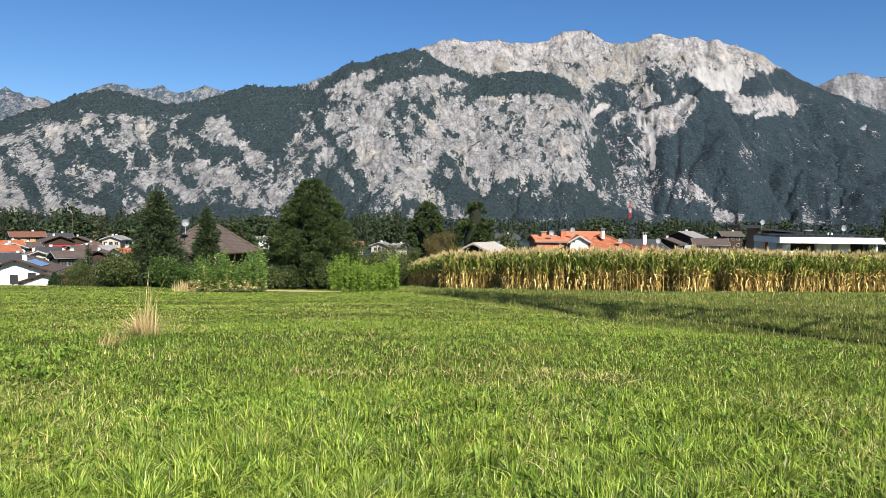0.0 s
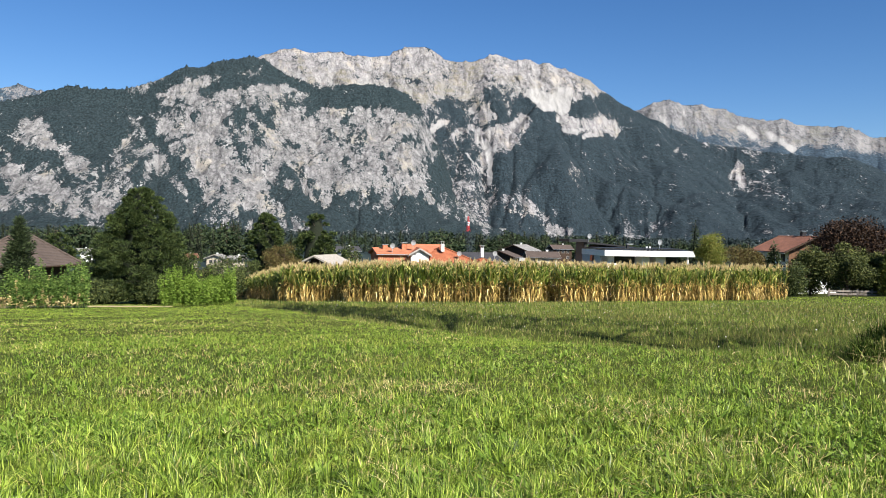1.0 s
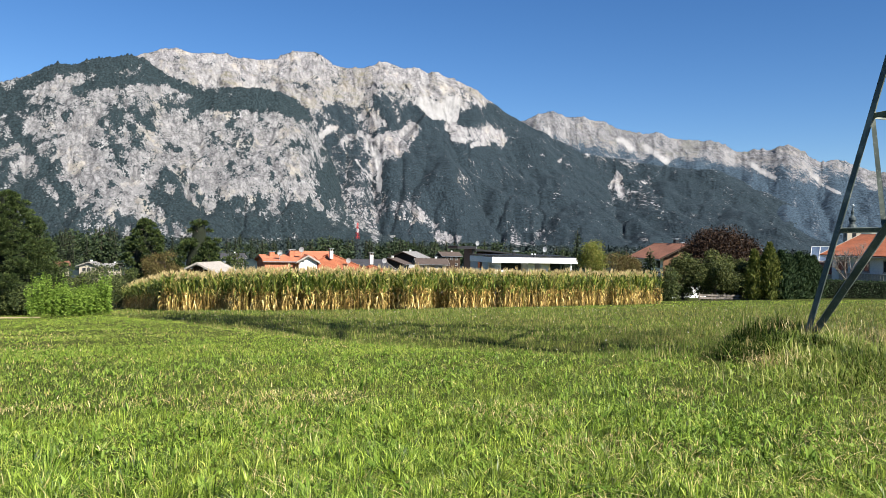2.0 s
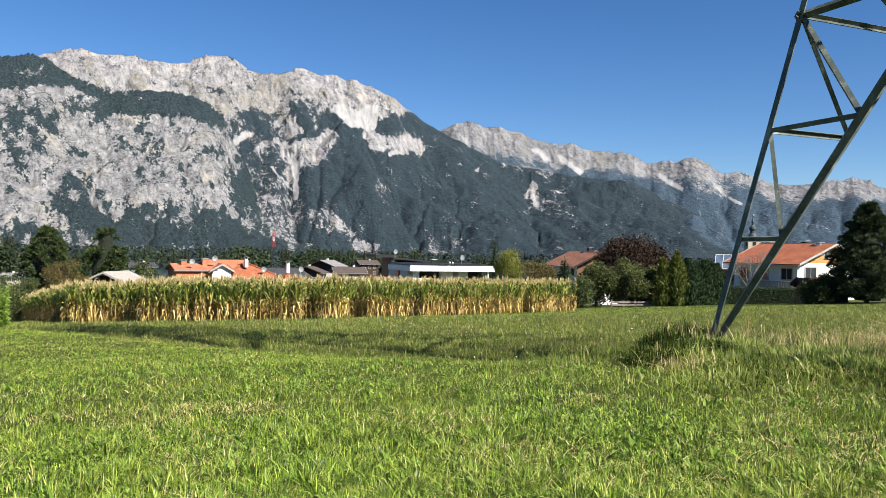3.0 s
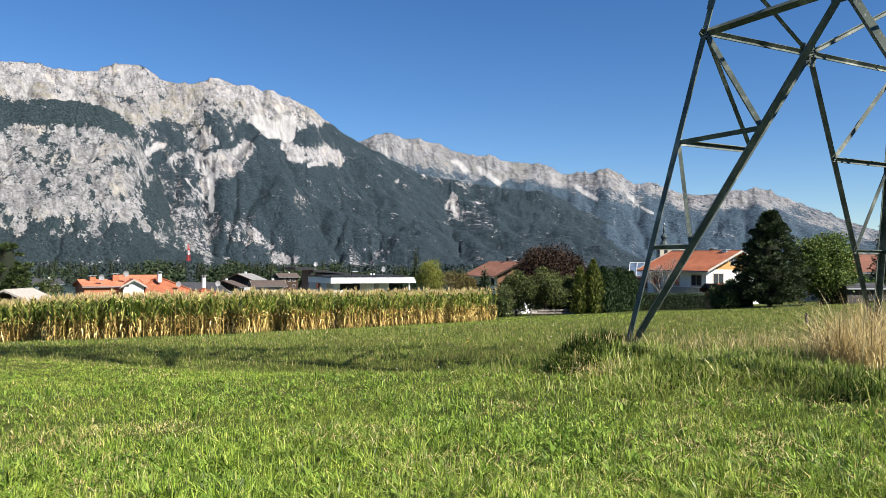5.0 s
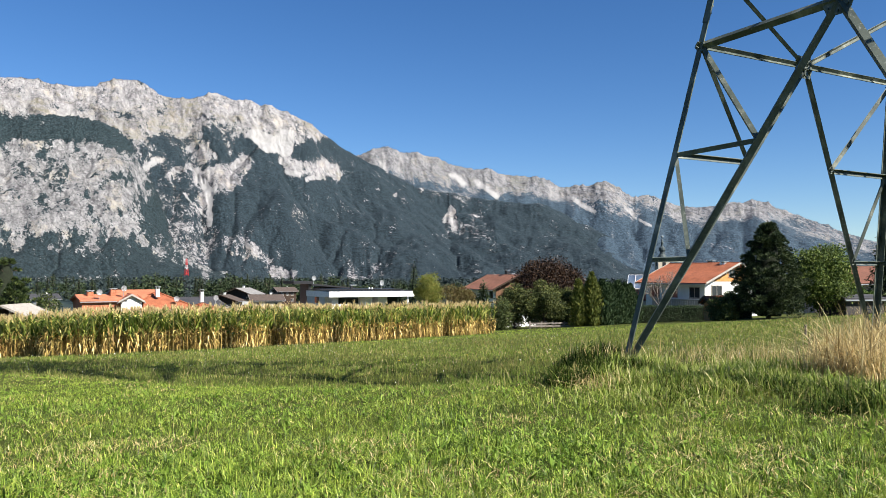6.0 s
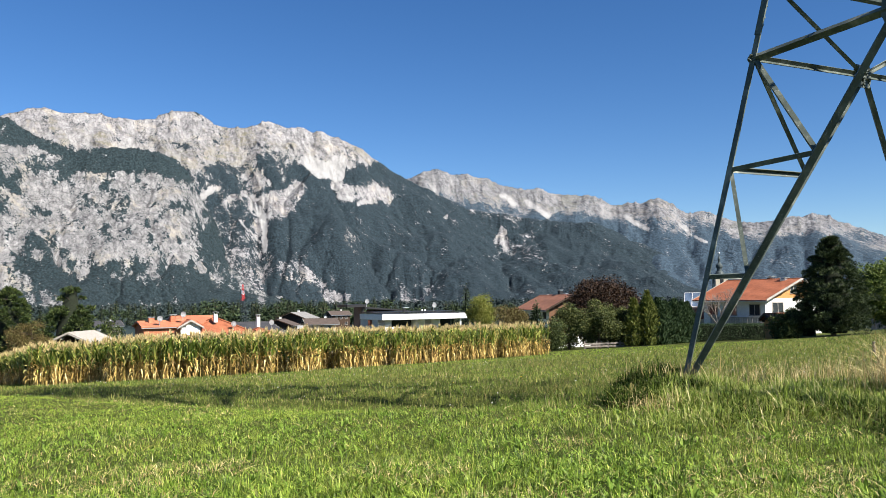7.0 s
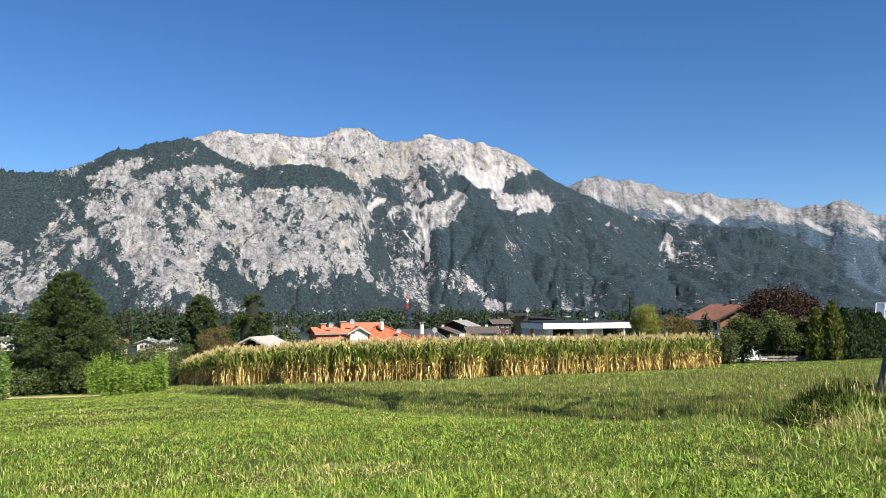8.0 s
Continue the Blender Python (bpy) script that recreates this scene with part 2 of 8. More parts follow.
def erode(h, cut, rounds=26, keep=0.012):
    """Lets water run down a slope of heights and cut it; gives the cut slope and the water through each place."""
    nr, nc = h.shape
    first, idx = h.copy(), np.arange(nr * nc).reshape(nr, nc)
    for _ in range(rounds):
        drop, to = np.zeros_like(h), idx.copy()
        p, q = np.pad(h, 1, mode="edge"), np.pad(idx, 1, mode="edge")
        for i, j in ((0, 1), (0, -1), (1, 0), (-1, 0), (1, 1), (1, -1), (-1, 1), (-1, -1)):
            lower = (h - p[1 + i:nr + 1 + i, 1 + j:nc + 1 + j]) / math.hypot(i, j)
            here = lower > drop
            drop, to = np.where(here, lower, drop), np.where(here, q[1 + i:nr + 1 + i, 1 + j:nc + 1 + j], to)
        order, down = np.argsort(h.ravel()).tolist(), to.ravel().tolist()
        water = [1.0] * (nr * nc)
        for k in reversed(order):
            if down[k] != k:
                water[down[k]] += water[k]
        f = (cut * np.array(water) ** 0.55).tolist()
        z = h.ravel().tolist()
        for k in order:
            if down[k] != k:
                z[k] = (z[k] + f[k] * z[down[k]]) / (1 + f[k])
        h = np.array(z).reshape(nr, nc)
        h = h + keep * (first - h)
        q = np.pad(h, 1, mode="edge")
        h = h + 0.03 * (q[2:, 1:-1] + q[:-2, 1:-1] + q[1:-1, 2:] + q[1:-1, :-2] - 4 * h)
        h[-1], h[0] = first[-1], first[0]
    return h, np.array(water).reshape(nr, nc)


def spread(q, rows, cols):
    """Stretches a coarse table over a finer one."""
    r, c = np.linspace(0, q.shape[0] - 1, rows), np.linspace(0, q.shape[1] - 1, cols)
    i, j = np.minimum(r.astype(int), q.shape[0] - 2), np.minimum(c.astype(int), q.shape[1] - 2)
    u, w = (r - i)[:, None], (c - j)[None]
    a, b = q[i][:, j] * (1 - w) + q[i][:, j + 1] * w, q[i + 1][:, j] * (1 - w) + q[i + 1][:, j + 1] * w
    return a * (1 - u) + b * u


def mountain(name, label, crest, near, far, rows, cols, amp, freq, mat, rock_base, regions=(), scree=(), alp=(), seed=1, jag=0.004, fuzz=0.0, mottle=1.0, cut=0.011, lines=(), heights=0.0, facet=0.0, ledges=0.0, streaks=0.0, spurs=150):
    """A range whose crest rises to the given sines of height (tangents) along the horizon, cut by gullies."""
    ca, ct = np.array(crest).T
    az = np.linspace(ca[0], ca[-1], cols)
    top = np.interp(az, ca, ct)
    k = np.ones(3) / 3
    top = np.convolve(np.pad(top, 1, mode="edge"), k, mode="valid")
    rough_top = top + jag * (ridged(az * 1.1, az * 0 + seed, 6, seed, 0.6) - 0.45)
    v = np.concatenate([np.linspace(0, 1, rows) ** 0.9, [1.03, 1.12, 1.3]])
    V, A = np.meshgrid(v, az, indexing="ij")
    a = np.radians(A)
    T = top[None] + (rough_top - top)[None] * np.clip(V, 0, 1) ** 5
    T = T + fuzz * (vnoise(az * 17, az * 0, seed + 70) * vnoise(az * 6, az * 0, seed + 71))[None] * np.clip(V, 0, 1) ** 60
    R = near + (far - near) * V
    base = -20.0
    up = np.clip(V, 0, 1)
    shape = up ** 1.18 * 0.75 + 0.25 * up ** 2.2
    Z = base + (T * far - base) * shape
    Z = np.where(V > 1, T * far - (V - 1) * 2400, Z)
    arc = a * far
    S = Z * 1.55
    soft = 46 * (fbm(arc / 120, S / 120, 5, seed + 21, 0.6) - 0.5)
    wx, wy = arc + soft, S + 46 * (fbm(arc / 120, S / 120, 5, seed + 62, 0.6) - 0.5)
    # running water cuts branching gullies and leaves ribs between them
    nr, nc = rows // 2, cols // 3
    fr, fc = np.linspace(0, rows - 1, nr), np.linspace(0, cols - 1, nc)
    coarse = Z[:rows][np.ix_(np.round(fr).astype(int), np.round(fc).astype(int))]
    ga, gr = np.meshgrid(fc * (az[1] - az[0]) * math.pi / 180 * far, fr / rows * (far - near))
    swell = np.clip(np.minimum(fr / nr / 0.04, (rows - 1 - fr) / nr / 0.06), 0, 1)[:, None]
    start = coarse + swell * amp * (1.1 * (fbm(ga / freq, gr / (freq * 1.5), 3, seed + 2) - 0.5) + 0.5 * (fbm(ga / 70, gr / 90, 4, seed + 3, 0.6) - 0.5))
    # great valleys (negative) and spurs (positive) that set where the water runs
    pa, pe = np.broadcast_to(az[np.round(fc).astype(int)][None], coarse.shape), coarse / (near + (far - near) * np.linspace(0, 1, nr) ** 0.9)[:, None]
    for a0, e0, a1, e1, lift, width in lines:
        dx, dy = a1 - a0, (e1 - e0) * 57.3
        f = np.clip(((pa - a0) * dx + (pe - e0) * 57.3 * dy) / (dx * dx + dy * dy), 0, 1)
        start = start + swell * 0.3 * lift * np.exp(-((pa - a0 - f * dx) ** 2 + ((pe - e0) * 57.3 - f * dy) ** 2) / width ** 2)
    carved, flow = erode(start, cut)
    wide = carved.copy()
    for _ in range(3):
        q = np.pad(wide, 2, mode="edge")
        wide = (q[4:, 2:-2] + q[:-4, 2:-2] + q[2:-2, 4:] + q[2:-2, :-4] + wide) / 5
    D, rib, wash = spread(carved - coarse, rows, cols), spread(carved - wide, rows, cols), spread(np.log(flow), rows, cols)
    pad = lambda q: np.concatenate([q, np.zeros((len(v) - rows, cols))])
    D, rib, wash = pad(D), pad(rib), pad(wash)
    g2 = ridged(wx / (freq * 0.22), wy / (freq * 0.4), 5, seed + 9, 0.62)
    g3 = fbm(wx / 24, wy / 28, 5, seed + 14, 0.72)
    env = np.clip(np.minimum(up / 0.06, (1 - up) / 0.05), 0, 1)
    el = (Z + D) / R
    bend = 0.8 * (fbm(A * 1.7, el * 110, 5, seed + 30, 0.62) - 0.5), 0.8 * (fbm(A * 1.7 + 40, el * 110, 5, seed + 35, 0.62) - 0.5)
    A2, el2 = A + bend[0], el + bend[1] / 57.3
    ground = rock_base + strokes(A2, el2, regions)
    ground = ground + heights * (np.clip((up - 0.55) / 0.25, 0, 1) - 0.45)
    ground = 0.5 + 0.55 * np.tanh((ground - 0.5) * 1.2)
    busy = np.clip(0.5 + 0.9 * (ground - 0.15), 0.22, 1.1)
    pat = fbm(wx / 55, wy / 105, 6, seed + 40, 0.7) - 0.5
    pat2 = fbm(wx / 190, wy / 260, 4, seed + 45, 0.6) - 0.5
    rock = ground + mottle * busy * (2.5 * pat + 1.0 * pat2 - 0.22 * np.tanh(rib / 7) * np.clip((0.92 - up) / 0.1, 0, 1) + 0.07 * np.clip(wash - 2.5, 0, 4))
    # trees stand on slanting ledges and in the cracks of the cliffs
    for k, (lean_, across) in enumerate(((0.75, 120), (-0.85, 150), (0.2, 90))):
        crack = ridged((wx + lean_ * wy) / across, (wy - lean_ * wx) / (across * 2.6), 4, seed + 90 + 5 * k, 0.6)
        rock = rock - ledges * np.clip((crack - 0.56) / 0.2, 0, 1) * (0.5 + pat2 * 2)
    rough = amp * env * (0.13 * (g2 - 0.4) + 0.14 * (g3 - 0.5)) * (0.35 + 0.65 * np.clip(rock, 0, 1))
    # spurs and couloirs of the bare faces
    fx, fy = arc + 90 * (fbm(arc / 260, S / 260, 3, seed + 80) - 0.5), S + 90 * (fbm(arc / 260, S / 260, 3, seed + 81) - 0.5)
    spur = ridged(fx / spurs + S / 700, fy / (2.5 * spurs), 5, seed + 82, 0.65) - 0.4
    R2 = R - rough * 1.2 - facet * env * spur * (0.25 + 0.75 * np.clip(rock, 0, 1))
    Z2 = Z + D + rough * 0.35
    Z2 = np.where((V <= 1) & (env < 1) & (up > 0.5), np.minimum(Z2, T * far), Z2)
    el = Z2 / R2
    sc = np.clip(strokes(A + 0.5 * bend[0], el + 0.5 * bend[1] / 57.3, scree) * 1.3 + 0.6 * (fbm(arc / 50, Z / 120, 4, seed + 50) - 0.55), 0, 1) if len(scree) else np.zeros_like(A)
    al = np.clip(blobs(A, el, alp) * 1.5 * (0.4 + g2), 0, 1) if len(alp) else np.zeros_like(A)
    # pale scree in the couloirs and thin turf on the ribs between them
    bare = np.clip((up - 0.5) / 0.2, 0, 1) * np.clip(rock, 0, 1)
    fine = fbm(wx / 40, wy / 150, 5, seed + 95, 0.65)
    sc = np.clip(sc + streaks * bare * 0.75 * np.clip((wash - 1.6) / 2.0, 0, 1) + 0.6 * streaks * bare * np.clip((0.02 - spur) / 0.2, 0, 1) * np.clip((fine - 0.38) / 0.2, 0, 1), 0, 1)
    al = np.clip(al + 1.4 * streaks * bare * np.clip((spur - 0.02) / 0.2, 0, 1) * np.clip((fine - 0.36) / 0.2, 0, 1), 0, 1)
    rock = np.maximum(rock, sc * 1.4)
    pts = np.stack([R2 * np.sin(a), R2 * np.cos(a), Z2], -1).reshape(-1, 3)
    me = sheet(name, pts, grid_faces(len(v), cols)[:, ::-1], [mat], smooth=True)
    for key, val in (("rock", np.clip(rock, -0.5, 1.6)), ("scree", sc), ("alp", al)):
        at = me.attributes.new(key, "FLOAT", "POINT")
        at.data.foreach_set("value", val.astype(np.float32).ravel())
    return tagged(new(name, me), label, "mountain", kind="structure")


# aerial haze painted into base colours: bluish forest in all, rock too in BLUE
GREY = mountain_material("limestone and haze-tinted pine forest", (0.13, 0.129, 0.132), (0.285, 0.281, 0.280), (0.015, 0.026, 0.031), (0.034, 0.049, 0.054), (0.13, 0.12, 0.07))
PALE = mountain_material("pale limestone and haze-tinted forest", (0.145, 0.141, 0.146), (0.32, 0.31, 0.315), (0.015, 0.025, 0.032), (0.032, 0.047, 0.057), (0.15, 0.135, 0.09))
BLUE = mountain_material("distant haze-tinted limestone and forest", (0.115, 0.117, 0.126), (0.205, 0.203, 0.212), (0.036, 0.057, 0.080), (0.052, 0.078, 0.104), (0.14, 0.14, 0.12))

# rock (positive) and forest (negative) on the slopes: from and to azimuth and tangent of height, half width in degrees, weight
FRONT_FOREST_A = [
    (-31.05, 0.0922, -28.59, 0.1075, 0.69, -1.3), (-28.59, 0.1075, -26.24, 0.123, 0.69, -1.3), (-26.24, 0.123, -23.33, 0.1343, 0.69, -1.3), (-23.33, 0.1343, -20.53, 0.1305, 0.69, -1.3),
    (-20.53, 0.1287, -17.14, 0.1352, 0.64, -1.3), (-17.14, 0.1352, -13.87, 0.1517, 0.64, -1.3), (-13.87, 0.1517, -11.03, 0.154, 0.64, -1.3), (-13.61, 0.1383, -12.06, 0.1141, 1.11, -1.2),
    (-12.06, 0.1141, -12.19, 0.091, 1.11, -1.2), (-11.28, 0.1377, -9.19, 0.146, 0.58, -0.8), (-9.19, 0.146, -7.61, 0.1863, 0.58, -0.8), (-9.45, 0.1296, -8.65, 0.1021, 0.29, -0.9),
    (-8.65, 0.1021, -7.04, 0.0654, 0.29, -0.9), (-7.04, 0.0654, -5.54, 0.0234, 0.29, -0.9), (-8.36, 0.0415, -7.55, 0.0088, 0.95, -1.2), (-7.55, 0.0088, -5.39, -0.0096, 0.95, -1.2),
]
FRONT_FOREST_B = [
    (-24.94, 0.0691, -22.9, 0.0576, 0.58, -0.7), (-22.9, 0.0576, -22.67, 0.0402, 0.58, -0.7), (-23.37, 0.0225, -22.69, -0.0123, 0.58, -0.7), (-27.56, 0.0712, -26.27, 0.0553, 0.37, -0.6),
    (-20.31, 0.0769, -18.62, 0.0736, 0.53, -0.8), (-18.62, 0.0736, -18.14, 0.0379, 0.53, -0.8), (-17.14, 0.0745, -15.14, 0.0757, 0.53, -0.7), (-15.14, 0.0757, -14.12, 0.0487, 0.53, -0.7),
    (-19.12, 0.0016, -13.6, -0.0041, 0.64, -1.0), (-29.46, 0.0489, -28.01, 0.0206, 0.42, -0.7), (-28.01, 0.0206, -27.6, -0.0044, 0.42, -0.7), (-7.35, 0.1911, -4.14, 0.2022, 0.48, -1.0),
    (-4.14, 0.2022, -2.26, 0.2099, 0.48, -1.0), (-2.26, 0.2099, -0.63, 0.1987, 0.48, -1.0), (-5.46, 0.1643, -3.05, 0.184, 0.37, -0.6), (-3.05, 0.184, -0.62, 0.1847, 0.37, -0.6),
]
FRONT_FOREST_C = [
    (-3.3, 0.1417, -2.21, 0.128, 0.27, -0.5), (-2.21, 0.128, -0.87, 0.1471, 0.27, -0.5), (-5.44, 0.1082, -4.09, 0.0992, 0.21, -0.5), (-4.09, 0.0992, -1.66, 0.1046, 0.21, -0.5),
]
FRONT_ROCK_A = [
    (-26.69, 0.0867, -24.47, 0.108, 0.42, 0.7), (-23.8, 0.0915, -21.26, 0.0828, 0.48, 0.6), (-28.82, 0.0742, -27.36, 0.0461, 0.48, 0.7), (-29.89, 0.0198, -28.24, -0.0067, 0.74, 0.8),
    (-26.95, 0.0041, -24.29, -0.0038, 0.69, 0.8), (-24.51, 0.0264, -23.36, 0.0442, 0.42, 0.7), (-17.14, 0.1173, -15.64, 0.0981, 0.48, 0.9), (-15.64, 0.0981, -13.61, 0.0673, 0.48, 0.9),
    (-18.86, 0.0823, -17.89, 0.056, 0.69, 1.0), (-17.89, 0.056, -14.88, 0.0347, 0.69, 1.0), (-20.08, 0.0371, -18.14, 0.0244, 0.42, 0.6), (-13.86, 0.0166, -11.79, 0.0218, 0.53, 0.8),
    (-12.57, 0.0632, -11.02, 0.0894, 0.37, 0.7), (-10.49, 0.0641, -8.64, 0.0765, 0.42, 0.7), (-8.66, 0.1555, -6.01, 0.178, 0.27, 1.1), (-8.92, 0.1438, -5.73, 0.1571, 0.16, 0.6),
]
FRONT_ROCK_B = [
    (-3.58, 0.1651, -0.62, 0.1753, 0.42, 1.1), (-7.59, 0.1259, -5.71, 0.0987, 0.79, 0.8), (-5.71, 0.0987, -4.11, 0.1321, 0.79, 0.8),
]
CLIFF_ROCK = [
    (-5.16, 0.0754, -2.71, 0.0477, 1.27, 0.9), (-2.71, 0.0477, -0.55, 0.0671, 1.27, 0.9), (-2.21, 0.1186, -0.31, 0.1144, 0.95, 0.8), (0.43, 0.1192, 3.15, 0.1149, 1.32, 1.0),
    (3.15, 0.1149, 6.63, 0.1336, 1.32, 1.0), (6.63, 0.129, 9.54, 0.1425, 0.79, 1.0), (2.64, 0.0724, 6.41, 0.0775, 1.32, 1.0), (6.41, 0.0775, 9.85, 0.1007, 1.32, 1.0),
    (8.03, 0.0588, 10.16, 0.0496, 0.69, 0.8), (0.48, 0.0532, 2.94, 0.0347, 0.53, 0.7), (2.85, 0.1454, 3.93, 0.1501, 0.42, 1.0), (12.72, 0.1003, 13.26, 0.0772, 0.27, 0.6),
    (13.3, 0.045, 14.34, 0.0359, 0.21, 0.5), (10.7, 0.0449, 11.76, 0.0264, 0.21, 0.5),
]
CLIFF_FOREST_A = [
    (-0.15, 0.1895, 1.48, 0.178, 0.37, -1.3), (2.29, 0.1664, 5.25, 0.1711, 0.64, -1.5), (5.25, 0.1711, 7.93, 0.1684, 0.64, -1.5), (7.93, 0.1684, 9.92, 0.154, 0.64, -1.5),
    (6.31, 0.1849, 6.59, 0.1756, 0.37, -1.3), (2.29, 0.1711, 1.5, 0.1429, 0.24, -1.0), (-0.06, 0.0436, 1.59, 0.0249, 0.79, -1.3), (1.59, 0.0249, 3.23, 0.011, 0.79, -1.3),
    (3.23, 0.011, 5.93, 0.0115, 0.79, -1.3), (5.93, 0.0115, 10.74, 0.0077, 0.79, -1.3), (10.74, 0.0077, 13.87, -0.0056, 0.79, -1.3), (3.75, 0.0348, 5.1, 0.0444, 0.37, -0.9),
    (8.33, 0.0331, 9.12, 0.0402, 0.37, -0.9), (8.94, 0.0868, 9.22, 0.0729, 0.24, -1.0), (10.38, 0.0937, 11.44, 0.082, 0.48, -0.9), (11.44, 0.082, 10.82, 0.0496, 0.48, -0.9),
]
CLIFF_FOREST_B = [
    (11.4, 0.1144, 13.22, 0.1094, 0.37, -0.6), (13.22, 0.1094, 14.02, 0.0863, 0.37, -0.6), (11.73, 0.0589, 13.8, 0.0588, 0.48, -0.6), (13.8, 0.0588, 14.85, 0.0313, 0.48, -0.6),
    (1.53, 0.1053, 3.43, 0.1008, 0.13, -0.5), (4.53, 0.0726, 6.16, 0.0587, 0.16, -0.6), (-0.08, 0.072, 0.47, 0.0673, 0.27, -0.9),
]
MAIN_ROCK_A = [
    (-1.8, 0.2217, 2.53, 0.2131, 1.06, 1.2), (2.53, 0.2131, 6.29, 0.2081, 1.06, 1.2), (6.29, 0.2081, 8.93, 0.2212, 1.06, 1.2), (8.93, 0.2166, 12.6, 0.2011, 1.11, 1.2),
    (12.6, 0.2011, 15.63, 0.2125, 1.11, 1.2), (15.63, 0.2125, 18.59, 0.2053, 1.11, 1.2), (18.59, 0.2053, 20.52, 0.1945, 1.11, 1.2), (21.0, 0.1896, 22.86, 0.1876, 0.69, 0.9),
    (-0.16, 0.2035, 4.16, 0.1945, 0.69, 1.0), (4.16, 0.1945, 8.44, 0.1798, 0.69, 1.0), (8.44, 0.1798, 11.08, 0.1743, 0.69, 1.0), (13.66, 0.1731, 14.7, 0.1544, 0.79, 1.0),
    (14.23, 0.1228, 15.73, 0.1313, 0.53, 0.9), (15.73, 0.1313, 17.21, 0.1463, 0.53, 0.9), (14.77, 0.0953, 16.25, 0.1175, 0.58, 0.9), (16.25, 0.1175, 17.95, 0.1436, 0.58, 0.9),
]
MAIN_ROCK_B = [
    (11.63, 0.142, 10.61, 0.1238, 0.27, 1.0), (12.43, 0.1279, 13.19, 0.1369, 0.53, 0.8), (20.6, 0.1397, 22.25, 0.1363, 0.53, 1.2), (22.25, 0.1363, 24.08, 0.1348, 0.53, 1.2),
    (22.49, 0.1274, 23.87, 0.1255, 0.32, 0.9),
]
MAIN_SCREE = [
    (18.14, 0.1791, 19.13, 0.165, 0.45, 1.1), (19.13, 0.165, 20.33, 0.1618, 0.45, 1.1), (20.33, 0.1618, 20.55, 0.1792, 0.45, 1.1), (19.12, 0.1717, 19.96, 0.1709, 0.48, 1.0),
    (14.74, 0.1181, 15.07, 0.0952, 0.19, 1.0), (15.07, 0.0952, 15.17, 0.0624, 0.19, 1.0), (14.36, 0.1182, 15.14, 0.0998, 0.16, 0.8), (15.14, 0.0998, 15.51, 0.1087, 0.16, 0.8),
    (13.36, 0.1002, 14.8, 0.0725, 0.08, 0.6), (10.86, 0.1307, 11.5, 0.142, 0.21, 0.7), (20.61, 0.1331, 21.33, 0.1304, 0.19, 0.6), (21.92, 0.1234, 22.73, 0.1264, 0.16, 0.5),
]
MAIN_FOREST_A = [
    (11.61, 0.1649, 12.4, 0.1509, 0.34, -1.5), (12.4, 0.1509, 13.18, 0.1414, 0.34, -1.5), (11.39, 0.1236, 12.67, 0.1416, 0.29, -1.3), (15.45, 0.1595, 15.83, 0.1561, 0.37, -1.6),
    (16.95, 0.1554, 17.92, 0.1659, 0.42, -1.6), (17.92, 0.1659, 18.66, 0.1543, 0.42, -1.6), (15.22, 0.1383, 16.71, 0.1488, 0.24, -1.2), (17.94, 0.1525, 19.64, 0.1492, 0.32, -1.3),
    (21.05, 0.159, 22.44, 0.1643, 0.5, -1.5), (22.44, 0.1643, 24.27, 0.156, 0.5, -1.5), (24.27, 0.156, 25.4, 0.1443, 0.5, -1.5), (18.7, 0.1298, 19.69, 0.1115, 1.01, -1.5),
    (19.69, 0.1115, 22.53, 0.1057, 1.01, -1.5), (22.53, 0.1057, 25.24, 0.1083, 1.01, -1.5), (16.3, 0.0813, 18.76, 0.0897, 1.46, -1.4), (18.76, 0.0897, 19.78, 0.0493, 1.46, -1.4),
]
MAIN_FOREST_B = [
    (19.78, 0.0493, 23.12, 0.0227, 1.46, -1.4), (24.4, 0.0745, 27.08, 0.0524, 1.59, -1.4), (27.08, 0.0524, 29.59, 0.0641, 1.59, -1.4), (25.42, 0.1336, 29.52, 0.101, 0.9, -1.2),
    (15.89, 0.0131, 18.89, -0.0045, 0.79, -1.2),
]
MAIN_SPECKS = [
    (18.1, 0.0359, 19.34, 0.0225, 0.37, 1.0), (19.36, 0.0046, 21.05, 0.0027, 0.37, 1.2), (20.26, 0.0493, 23.09, 0.0402, 0.32, 1.0), (20.94, 0.0757, 21.91, 0.0578, 0.32, 0.8),
    (17.01, 0.106, 18.24, 0.1077, 0.21, 0.9), (25.68, 0.1101, 26.14, 0.0992, 0.19, 1.3), (24.36, 0.1024, 24.93, 0.0978, 0.16, 1.2), (28.27, 0.1061, 29.33, 0.093, 0.27, 1.2),
    (23.06, 0.0641, 23.34, 0.061, 0.16, 1.3), (32.21, 0.0734, 32.61, 0.0873, 0.19, 1.2), (32.61, 0.0873, 32.75, 0.0595, 0.19, 1.2), (30.5, 0.064, 32.22, 0.0479, 0.21, 1.0),
    (34.2, 0.0781, 35.26, 0.0734, 0.27, 1.2), (28.37, 0.1053, 29.03, 0.1124, 0.24, 1.0), (24.69, 0.1045, 25.22, 0.0954, 0.16, 1.2), (36.57, 0.0873, 36.97, 0.0863, 0.24, 0.9),
]
